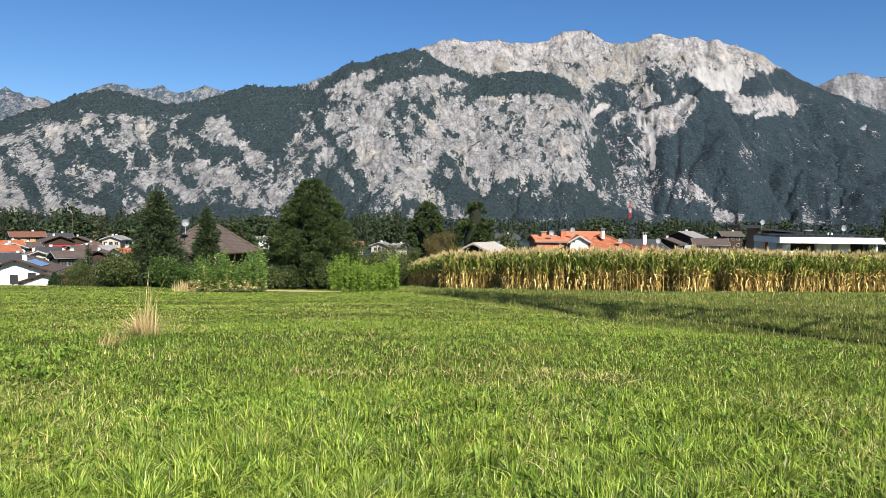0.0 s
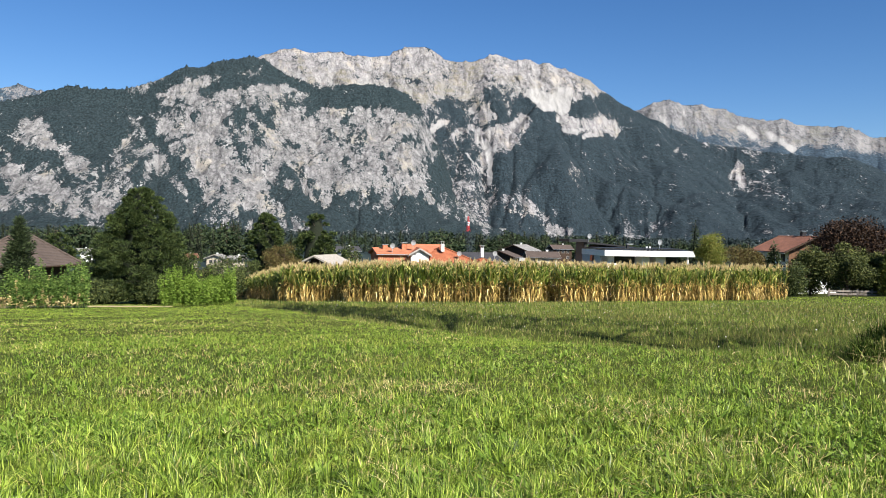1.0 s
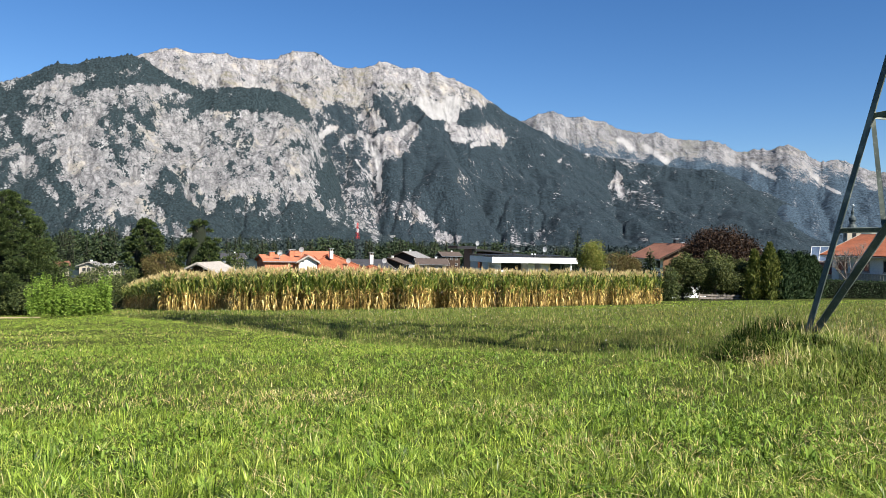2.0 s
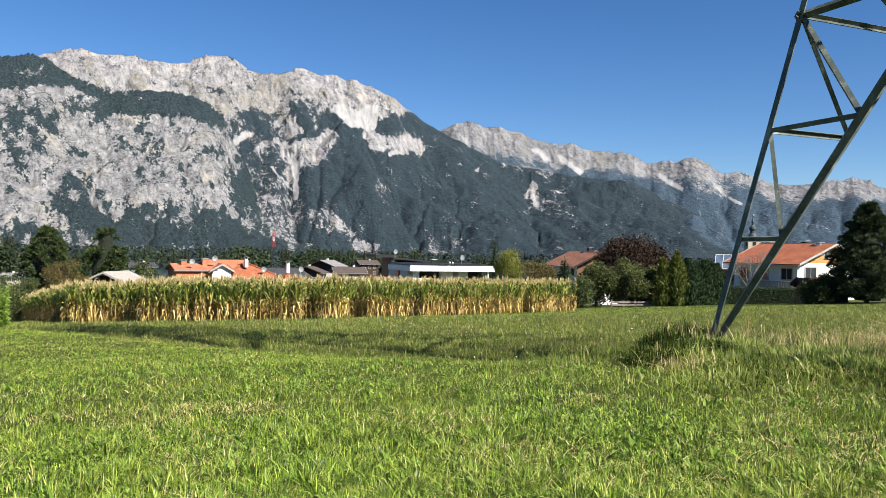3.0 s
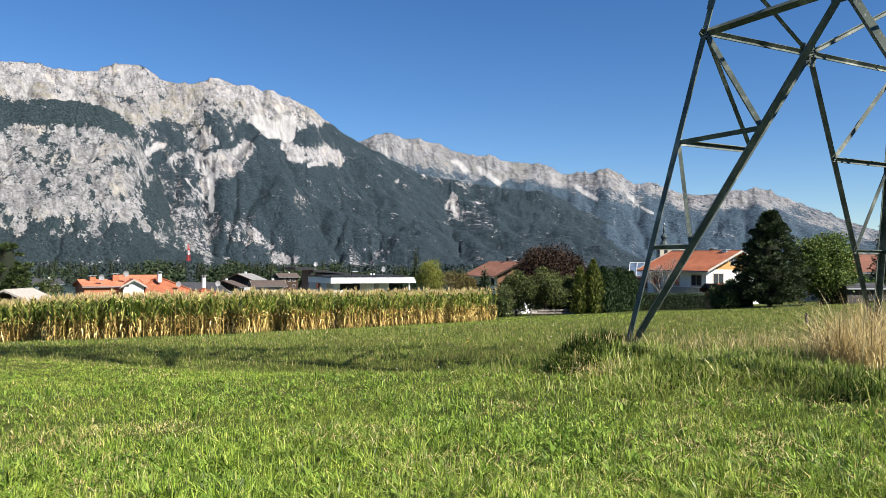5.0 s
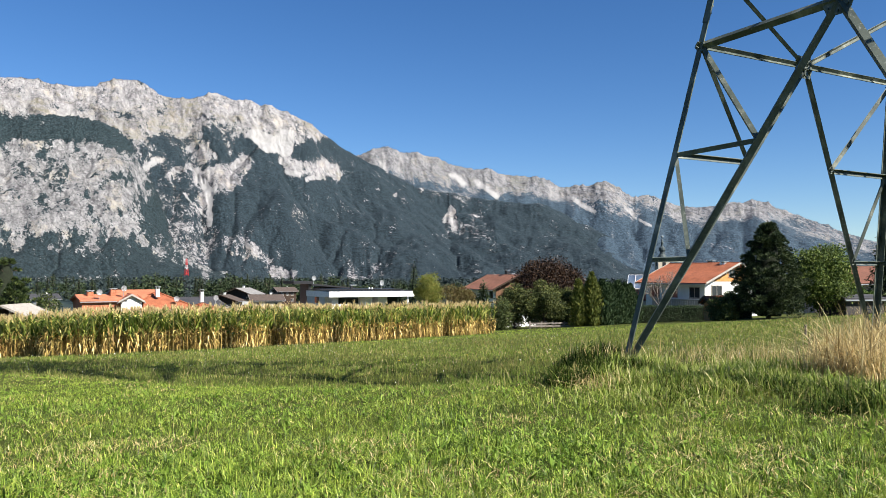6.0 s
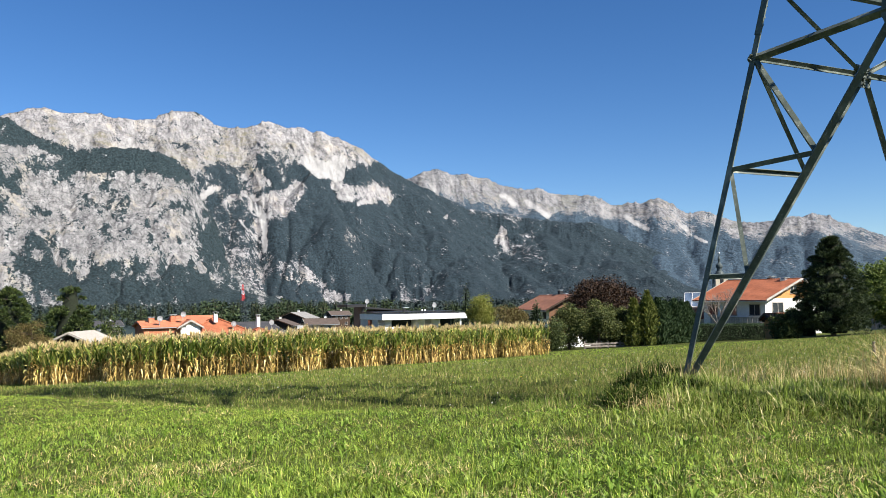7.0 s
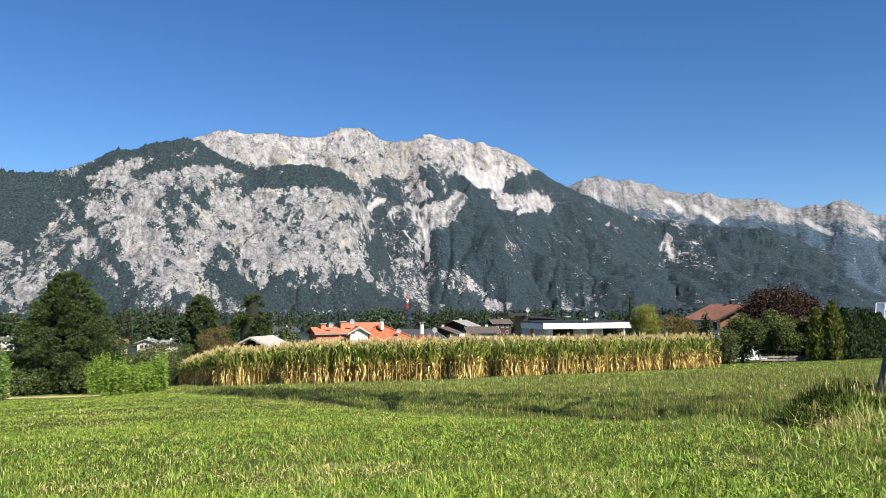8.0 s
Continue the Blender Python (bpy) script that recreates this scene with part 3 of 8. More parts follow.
FAR_MARKS = [
    (26.24, 0.1558, 30.47, 0.1428, 0.79, 1.0), (30.47, 0.1428, 33.66, 0.1337, 0.79, 1.0), (33.93, 0.1314, 37.36, 0.1196, 0.69, 1.0), (37.36, 0.1196, 41.01, 0.1074, 0.69, 1.0),
    (41.53, 0.1118, 44.09, 0.1111, 0.58, 1.0), (44.09, 0.1111, 45.6, 0.0992, 0.58, 1.0), (46.59, 0.0989, 50.0, 0.0797, 0.42, 0.9), (50.49, 0.0862, 56.0, 0.0791, 0.58, 1.0),
    (43.06, 0.0636, 44.33, 0.0566, 0.24, 0.8), (44.33, 0.0566, 45.58, 0.0407, 0.24, 0.8), (50.7, 0.04, 52.58, 0.0354, 0.37, 0.5), (38.41, 0.0871, 43.06, 0.0591, 1.06, -1.2),
    (43.06, 0.0591, 46.58, 0.0496, 1.06, -1.2), (34.19, 0.1035, 37.36, 0.0988, 0.42, -0.5), (47.08, 0.0718, 49.75, 0.049, 0.79, -0.9), (52.13, 0.0615, 55.99, 0.0559, 0.42, -0.8),
]
FAR_SCREE = [
    (32.6, 0.1328, 33.53, 0.1207, 0.21, 0.9), (34.46, 0.1221, 36.04, 0.1058, 0.19, 0.9), (41.53, 0.1004, 43.06, 0.0818, 0.16, 0.8), (45.34, 0.088, 45.97, 0.0766, 0.13, 0.7),
    (46.34, 0.072, 47.08, 0.0638, 0.11, 0.7), (27.3, 0.1468, 27.56, 0.1399, 0.16, 0.5),
]
FRONT_CREST = [
    (-38, 0.095), (-33, 0.1), (-29.84, 0.1006), (-28.59, 0.1108), (-26.89, 0.1221), (-25.57, 0.1344), (-23.78, 0.1432), (-22.87, 0.1435), (-21.01, 0.1357), (-19.09, 0.1311),
    (-17.14, 0.1397), (-15.14, 0.1529), (-14.12, 0.1592), (-13.1, 0.1578), (-11.03, 0.1609), (-9.98, 0.1662), (-8.93, 0.1739), (-8.14, 0.1814), (-6.81, 0.1952), (-6.01, 0.1942),
    (-4.68, 0.2042), (-3.6, 0.2085), (-2.26, 0.2132), (-1.45, 0.2102), (-0.5, 0.1987), (0.11, 0.1932), (1.47, 0.185), (2.28, 0.1804), (3.63, 0.1842), (6.31, 0.1859),
    (7.91, 0.1823), (8.98, 0.1751), (9.78, 0.1586), (10.33, 0.1377), (11.14, 0.1144), (11.82, 0.0912), (12.77, 0.0589), (14.35, 0.0267), (16.41, 0.0018),
]
MAIN_CREST = [
    (-6, 0.17), (-3.65, 0.1964), (-2.0, 0.2128), (-0.18, 0.2268), (0.63, 0.2279), (1.44, 0.2247), (2.52, 0.2243), (3.86, 0.2271), (4.94, 0.2223), (6.28, 0.223),
    (7.6, 0.2254), (7.86, 0.2308), (8.91, 0.2369), (10.22, 0.2371), (10.75, 0.2318), (11.54, 0.2222), (12.58, 0.2193), (13.6, 0.2195), (14.36, 0.2225), (14.85, 0.2275),
    (15.35, 0.2298), (16.11, 0.2255), (16.86, 0.2203), (17.84, 0.2229), (18.58, 0.2164), (19.3, 0.2178), (19.78, 0.2128), (20.5, 0.2098), (21.22, 0.2016), (22.16, 0.1949),
    (22.86, 0.1854), (23.79, 0.1736), (25.16, 0.1593), (29.99, 0.1159), (34.21, 0.1032), (37.97, 0.0945), (40.46, 0.0834), (44.52, 0.0543), (47.29, 0.0364), (52.22, 0.0155),
    (56, 0.004),
]
FAR_CREST = [
    (-38, 0.12), (-29.81, 0.1365), (-29.44, 0.1399), (-28.58, 0.1322), (-27.1, 0.1302), (-26.78, 0.1256), (-25.79, 0.1311), (-24.45, 0.1465), (-23.32, 0.1515), (-22.4, 0.1527),
    (-21.94, 0.1477), (-20.05, 0.1539), (-19.45, 0.1484), (-18.61, 0.1472), (-17.13, 0.159), (-16.39, 0.1539), (-15.64, 0.151),
]
FAR_CREST_EAST = [
    (25.71, 0.1579), (26.76, 0.1652), (27.82, 0.1693), (28.61, 0.1634), (29.41, 0.1622), (30.47, 0.1591), (31.53, 0.1569), (31.8, 0.1499), (32.6, 0.1477), (33.13, 0.1454),
    (34.19, 0.1407), (35.25, 0.142), (36.04, 0.1359), (37.1, 0.1326), (38.41, 0.1296), (39.46, 0.1261), (40.5, 0.1167), (41.01, 0.1143), (41.79, 0.1195), (42.56, 0.1161),
    (43.84, 0.1239), (44.34, 0.12), (45.1, 0.1107), (46.1, 0.0999), (46.84, 0.1041), (47.83, 0.0984), (48.56, 0.0936), (49.53, 0.0879), (50.49, 0.0862), (51.43, 0.087),
    (52.61, 0.0926), (53.3, 0.0892), (53.99, 0.0939), (54.67, 0.0927), (55.34, 0.085), (56.22, 0.079), (61.4, 0.04), (66, 0.03), (70, 0.04),
]
EAST_WOODS = [
    (24.19, 0.0721, 30.5, 0.0501, 1.64, -1.2), (30.51, 0.0178, 38.41, 0.009, 1.85, -1.3), (38.41, 0.0595, 46.07, 0.0138, 1.59, -1.3), (29.96, 0.101, 35.25, 0.0781, 0.69, -0.9),
    (35.78, 0.0781, 41.01, 0.0685, 1.06, -1.2), (46.08, 0.0451, 49.74, 0.0138, 1.32, -1.2),
]
MAIN_LINES = [
    (12.6, 0.185, 14.0, 0.152, -70, 0.9), (14.0, 0.152, 14.8, 0.125, -110, 0.8), (14.8, 0.125, 15.1, 0.06, -120, 0.8), (15.1, 0.06, 15.0, 0.0, -90, 0.8), (18.6, 0.178, 16.0, 0.135, -60, 0.7),
    (18.4, 0.155, 20.5, 0.07, 70, 1.0), (20.5, 0.07, 22.5, 0.0, 60, 1.1), (18.4, 0.155, 15.9, 0.08, 40, 0.6), (10.5, 0.17, 12.6, 0.11, 55, 0.9), (19.4, 0.185, 19.2, 0.165, -60, 1.2),
    (22.3, 0.14, 25.5, 0.04, 60, 1.2), (23.2, 0.17, 22.5, 0.0, -50, 0.9), (27, 0.12, 30, 0.02, 60, 1.3), (31.5, 0.1, 33.5, 0.01, -60, 1.0), (35, 0.09, 38, 0.01, 50, 1.3),
]

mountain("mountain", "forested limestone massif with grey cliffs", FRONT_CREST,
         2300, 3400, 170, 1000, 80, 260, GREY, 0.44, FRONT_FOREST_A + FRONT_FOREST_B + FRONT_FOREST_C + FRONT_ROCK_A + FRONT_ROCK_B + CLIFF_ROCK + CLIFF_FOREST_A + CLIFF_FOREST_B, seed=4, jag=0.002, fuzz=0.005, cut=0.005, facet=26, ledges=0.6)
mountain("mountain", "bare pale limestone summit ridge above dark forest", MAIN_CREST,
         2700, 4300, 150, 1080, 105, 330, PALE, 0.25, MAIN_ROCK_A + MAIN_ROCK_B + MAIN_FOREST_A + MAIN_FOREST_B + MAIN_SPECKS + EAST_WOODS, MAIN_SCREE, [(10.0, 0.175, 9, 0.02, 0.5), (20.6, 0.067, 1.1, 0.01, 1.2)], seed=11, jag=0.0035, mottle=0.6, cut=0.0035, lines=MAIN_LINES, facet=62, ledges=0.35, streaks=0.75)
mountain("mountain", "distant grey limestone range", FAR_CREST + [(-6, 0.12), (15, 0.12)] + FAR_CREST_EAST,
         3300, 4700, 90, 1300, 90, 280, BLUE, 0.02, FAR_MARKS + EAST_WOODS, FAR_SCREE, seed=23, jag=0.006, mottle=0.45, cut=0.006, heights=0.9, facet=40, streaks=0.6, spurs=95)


# ---- building helpers ----
def link_mesh(name, bm, mat, parent=None, label="", smooth=False):
    me = bpy.data.meshes.new(name)
    bm.to_mesh(me)
    bm.free()
    for m in mat if isinstance(mat, (list, tuple)) else [mat]:
        me.materials.append(m)
    if smooth:
        me.polygons.foreach_set("use_smooth", np.ones(len(me.polygons), bool))
    ob = new(name, me)
    if parent is not None:
        ob.parent = parent
    return tagged(ob, label)


def part(name, bm, mat, parent, label="", smooth=False):
    return link_mesh(name, bm, mat, parent, label, smooth)


def base_at(name, x, y, yaw=0.0, z=None, label="", category="", group="", kind=""):
    e = new(name)
    e.matrix_world = pose(x, y, float(land(x, y)) if z is None else z, 0, 0, yaw)
    return tagged(e, label, category, group, kind)


def box(bm, x0, x1, y0, y1, z0, z1, bevel=0.0):
    r = bmesh.ops.create_cube(bm, size=1, matrix=Matrix.Translation(((x0 + x1) / 2, (y0 + y1) / 2, (z0 + z1) / 2)) @ Matrix.Diagonal((x1 - x0, y1 - y0, z1 - z0, 1)))
    if bevel:
        bmesh.ops.bevel(bm, geom=list({e for v in r["verts"] for e in v.link_edges}), offset=bevel, segments=1, affect="EDGES")
    return bm


def boxed(*a, **k):
    return box(bmesh.new(), *a, **k)


def tube(bm, p, q, r0, r1=None, sides=8):
    p, q = Vector(p), Vector(q)
    d = q - p
    m = Matrix.Translation((p + q) / 2) @ d.to_track_quat("Z", "Y").to_matrix().to_4x4()
    bmesh.ops.create_cone(bm, cap_ends=True, segments=sides, radius1=r0, radius2=r0 if r1 is None else r1, depth=d.length, matrix=m)
    return bm


def angle_iron(p, q, w, inward, thick=0.012):
    """An L-shaped steel bar from p to q with legs w wide, its corner turned away from inward."""
    p, q = Vector(p), Vector(q)
    ax = (q - p).normalized()
    n = (Vector(inward) - ax * Vector(inward).dot(ax)).normalized()
    s = ax.cross(n)
    a, b = (n + s).normalized(), (n - s).normalized()
    p, q = p - n * w * 0.45, q - n * w * 0.45
    prof = [(0, 0), (w, 0), (w, thick), (thick, thick), (thick, w), (0, w)]
    bm = bmesh.new()
    ends = [[bm.verts.new(e + a * u + b * v) for u, v in prof] for e in (p, q)]
    for k in range(6):
        bm.faces.new((ends[0][k], ends[0][(k + 1) % 6], ends[1][(k + 1) % 6], ends[1][k]))
    bm.faces.new(ends[0][::-1])
    bm.faces.new(ends[1])
    bmesh.ops.recalc_face_normals(bm, faces=bm.faces)
    return bm


# ---- lattice pylon ----
def steel_paint():
    m, t, b = material("olive green steel paint", 0.55, 0.0, 0.4)
    wide = ramp(t, noise_node(t, 2.2, 6), [(0.32, (0.028, 0.040, 0.034)), (0.55, (0.075, 0.09, 0.072)), (0.75, (0.24, 0.25, 0.205))])
    chips = ramp(t, noise_node(t, 26, 4, 0.7), [(0.6, (0, 0, 0)), (0.7, (1, 1, 1))])
    t.links.new(mix(t, maths(t, "MULTIPLY", chips, 0.6), wide, (0.40, 0.41, 0.38)), b.inputs["Base Color"])
    relief(t, b, noise_node(t, 40, 3), 0.15, 0.004)
    return m


STEEL = steel_paint()


def pylon():
    fx, fy, fz, yaw, w0, H = 10.195, 9.835, -0.111, -0.065, 3.525, 5.374
    hb, hc, k1, k2 = 3.521, 1.712, 0.154, 0.179
    e1 = Vector((math.cos(yaw), math.sin(yaw), 0))
    e2 = Vector((math.sin(yaw), -math.cos(yaw), 0))
    up = Vector((0, 0, 1))
    mid = Vector((fx, fy, fz)) + (e1 + e2) * w0
    thing = new("pylon")
    thing.matrix_world = Matrix.Translation((mid.x, mid.y, fz - 0.35))
    tagged(thing, "olive green lattice steel power pylon standing in the meadow", "pylon")
    org = Vector((mid.x, mid.y, fz - 0.35))
    k = (k1 + k2) / 2

    def corner(sx, sy, h):
        half1, half2 = w0 - k1 * h, w0 - k2 * h
        if h > 14:
            half1, half2 = (w0 - k1 * 14) * (1 - (h - 14) / 34), (w0 - k2 * 14) * (1 - (h - 14) / 34)
        return Vector((0, 0, 0.35)) + e1 * half1 * sx + e2 * half2 * sy + up * h

    def bar(name, p, q, w, inward, label=""):
        return part(name, angle_iron(p, q, w, inward), STEEL, thing, label)

    def middle(h):
        return Vector((0, 0, h + 0.35))

    signs = [(-1, -1), (1, -1), (1, 1), (-1, 1)]
    for sx, sy in signs:
        for lo, hi in ((-0.55, 7.4), (7.4, 14), (14, 27)):
            bar("leg", corner(sx, sy, lo), corner(sx, sy, hi), 0.115 if hi < 8 else 0.15, middle(lo) - corner(sx, sy, lo))
        # bolted splice plate on each leg
        p = corner(sx, sy, 6.3)
        ax = (corner(sx, sy, 7.4) - corner(sx, sy, 5.4)).normalized()
        bm = angle_iron(p - ax * 0.55 - (middle(6) - p).normalized() * 0.012, p + ax * 0.55 - (middle(6) - p).normalized() * 0.012, 0.128, middle(6) - p, 0.012)
        splice = part("splice_plate", bm, STEEL, thing)
        out = -(middle(6.3) - p).normalized()
        for i in range(6):
            c = p + ax * (i - 2.5) * 0.16
            side = e1 * -sx if i % 2 else e2 * -sy
            face = e2 * sy if i % 2 else e1 * sx
            bolt = bmesh.new()
            tube(bolt, c + side * 0.06 + face * 0.0, c + side * 0.06 + face * 0.04, 0.018, sides=6)
            part("bolt", bolt, STEEL, splice)
    levels = [H, 8.6, 11.4, 14, 16.2, 18.2, 20.0, 21.8, 23.4, 25, 26.6]
    for n, (sx, sy) in enumerate(signs):
        tx, ty = signs[(n + 1) % 4]
        a, b = (sx, sy), (tx, ty)
        inward = lambda p: middle(p.z - 0.35) - p
        ca, cb = corner(*a, H), corner(*b, H)
        apex = (ca + cb) / 2
        face = inward(apex).normalized()
        bar("crossbeam", ca - (cb - ca).normalized() * 0.1, cb + (cb - ca).normalized() * 0.1, 0.105 if n % 2 else 0.085, face)
        # gusset plate at the apex
        g = bmesh.new()
        d = (cb - ca).normalized()
        vs = [apex - face * 0.02 + d * u + up * v for u, v in ((-0.24, -0.04), (-0.17, -0.22), (0.17, -0.22), (0.24, -0.04), (0.2, 0.2), (-0.2, 0.2))]
        f = g.faces.new([g.verts.new(v) for v in vs])
        ex = bmesh.ops.extrude_face_region(g, geom=[f])
        bmesh.ops.translate(g, verts=[v for v in ex["geom"] if isinstance(v, bmesh.types.BMVert)], vec=face * 0.014)
        bmesh.ops.recalc_face_normals(g, faces=g.faces)
        gusset = part("gusset_plate", g, STEEL, thing)
        for u, v in ((-0.15, -0.1), (-0.1, 0.12), (0.1, 0.12), (0.15, -0.1), (0, -0.16), (0, 0.02)):
            bolt = bmesh.new()
            c = apex + d * u + up * v
            tube(bolt, c - face * 0.045, c + face * 0.03, 0.018, sides=6)
            part("bolt", bolt, STEEL, gusset)
        for s, o in ((a, b), (b, a)):
            foot = corner(*s, -0.2)
            dia = lambda h: foot + (apex - foot) * ((h + 0.2) / (H + 0.2))
            bar("diagonal", foot, apex, 0.1, face)
            bar("strut", corner(*s, hc), dia(hc), 0.07, face + up * -0.6)
            bar("strut", corner(*s, hb), dia(hb), 0.08, face + up * -0.6)
            bar("brace", corner(*s, hb), dia(hc), 0.065, face)
            bar("brace", corner(*s, H), dia(hb), 0.075, face)
            bar("brace", apex, corner(*s, 6.65), 0.07, face)
        for lo, hi in zip(levels[1:], levels[2:]):
            p, q, r, s2 = corner(*a, lo), corner(*b, hi), corner(*b, lo), corner(*a, hi)
            bar("brace", p, q, 0.09, face)
            bar("brace", r, s2, 0.09, face)
            bar("crossbeam", p, r, 0.09, face)
    # crossarms, wider across the line
    for h, reach in ((17.2, 7.5), (21.8, 5.5), (25.6, 4.2)):
        for s in (-1, 1):
            tip = Vector((0, 0, 0.35 + h)) + e2 * s * reach
            for sx in (-1, 1):
                bar("crossarm", corner(sx, s, h), tip, 0.09, up)
                bar("crossarm", corner(sx, s, h + 1.5), tip, 0.09, up * -1)
                for f in (0.2, 0.36, 0.52, 0.68, 0.84):
                    lo = corner(sx, s, h).lerp(tip, f)
                    hi = corner(sx, s, h + 1.5).lerp(tip, f - 0.18)
                    bar("crossarm", lo, hi, 0.09, e1)
    return thing


pylon()


# ---- plants ----
def unit(v):
    return v / np.maximum(np.linalg.norm(v, axis=-1, keepdims=True), 1e-9)


def leaf_quads(c, axis, side, length, width):
    """Kite-shaped leaves: root c, along axis, across side."""
    l, w = np.asarray(length)[:, None], np.asarray(width)[:, None]
    m = c + axis * l * 0.45
    v = np.stack([c, m + side * w * 0.5, c + axis * l, m - side * w * 0.5], 1).reshape(-1, 3)
    return v, np.arange(len(c) * 4).reshape(-1, 4)


def random_units(rng, n):
    return unit(rng.normal(size=(n, 3)))


def crown_part(name, verts, faces, mat, parent, label=""):
    ob = new(name, sheet(name, verts, faces, [mat]))
    ob.parent = parent
    return tagged(ob, label)


def trunk_part(parent, h, r, limbs, rng, mat, spread=0.5, low=0.3):
    bm = bmesh.new()
    tube(bm, (0, 0, -0.3), (0, 0, h * 0.55), r, r * 0.6, 9)
    tube(bm, (0, 0, h * 0.55), (0, 0, h * 0.97), r * 0.6, r * 0.1, 7)
    for k in range(limbs):
        z = h * rng.uniform(low, 0.85)
        a = rng.uniform(0, 6.28)
        q = Vector((math.cos(a) * spread, math.sin(a) * spread, z + rng.uniform(-0.05, 0.3) * spread))
        tube(bm, (0, 0, z), q, r * 0.28, r * 0.08, 5)
    return part("trunk", bm, mat, parent)


def conifer(label, x, y, h, r, mat, seed, n=5200, lean=0.8, droop=0.3, ragged=0.35, size=0.42, low=0.04, name="spruce_tree", whorls=22, z=None, group="", tuft=0.0):
    rng = np.random.default_rng(seed)
    tree = base_at(name, x, y, rng.uniform(0, 360), z, label, "tree", group)
    trunk_part(tree, h, 0.025 * h, 16, rng, BARK, r * 0.55, low + 0.05)
    t = low + (1 - low) * (1 - rng.uniform(0, 1, n) ** 0.62)
    lev = np.floor(t * whorls)
    t = (lev + rng.uniform(0, 1, n) ** 1.7 * 0.72) / whorls
    az = rng.uniform(0, 2 * np.pi, n)
    arms = 7 + (lev % 3)
    az = np.where(rng.uniform(size=n) < 0.75, (np.round(az / (2 * np.pi) * arms) + 0.37 * lev) / arms * 2 * np.pi + rng.normal(0, 0.11, n), az)
    lump = 1 + ragged * 2 * (vnoise(np.cos(az) * 1.6 + lev * 1.9 + 40, np.sin(az) * 1.6 + lev * 0.7 + 40, seed) - 0.5)
    R = r * (1 - t) ** lean * lump * np.clip((t - low) / 0.05 + 0.55, 0.55, 1) + 0.06
    s = rng.uniform(0.12, 1, n) ** 0.62
    d = np.stack([np.cos(az), np.sin(az), np.zeros(n)], -1)
    c = d * (R * s)[:, None]
    c[:, 2] = h * t - droop * R * s + 0.12 * R * s ** 3 + rng.normal(0, 0.05, n)
    ax = unit(d * 0.9 + rng.normal(0, 0.5, (n, 3)) + np.array([0, 0, 0.12 - droop * 0.5]))
    side = unit(np.cross(ax, rng.normal(0, 0.5, (n, 3)) + np.array([0, 0, 1.0])))
    ln = size * rng.uniform(0.6, 1.25, n) * (0.65 + 0.5 * (1 - t))
    if tuft:                                    # needles stand in tufts round the ends of twigs
        k = rng.integers(0, max(1, n // 24), n)
        spray = rng.normal(0, 1, (n, 3)) * np.array([1, 1, 0.7])
        c = c[k] + unit(spray) * (tuft * size * rng.uniform(0, 1, n) ** 0.5)[:, None]
        ax = unit(unit(spray) + 0.6 * d[k] + np.array([0, 0, 0.35]))
        side = unit(np.cross(ax, random_units(rng, n)))
    v, f = leaf_quads(c, ax, side, ln * 1.1, ln * (0.3 if tuft else 0.34))
    crown_part("crown", v, f, mat, tree)
    # a dark shell added inside the crown: inner shade as colour, blocking the view through
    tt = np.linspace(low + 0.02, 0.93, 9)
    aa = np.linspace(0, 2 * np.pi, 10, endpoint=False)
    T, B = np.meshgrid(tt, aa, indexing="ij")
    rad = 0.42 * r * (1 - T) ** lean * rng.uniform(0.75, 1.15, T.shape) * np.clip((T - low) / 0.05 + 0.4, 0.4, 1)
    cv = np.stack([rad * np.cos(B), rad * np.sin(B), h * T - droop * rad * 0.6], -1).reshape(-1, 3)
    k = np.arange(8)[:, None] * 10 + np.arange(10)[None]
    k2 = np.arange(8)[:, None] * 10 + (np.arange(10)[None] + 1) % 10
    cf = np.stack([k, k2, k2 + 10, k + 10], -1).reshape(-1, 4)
    crown_part("core", cv, cf, INNER_DARK, tree)
    return tree


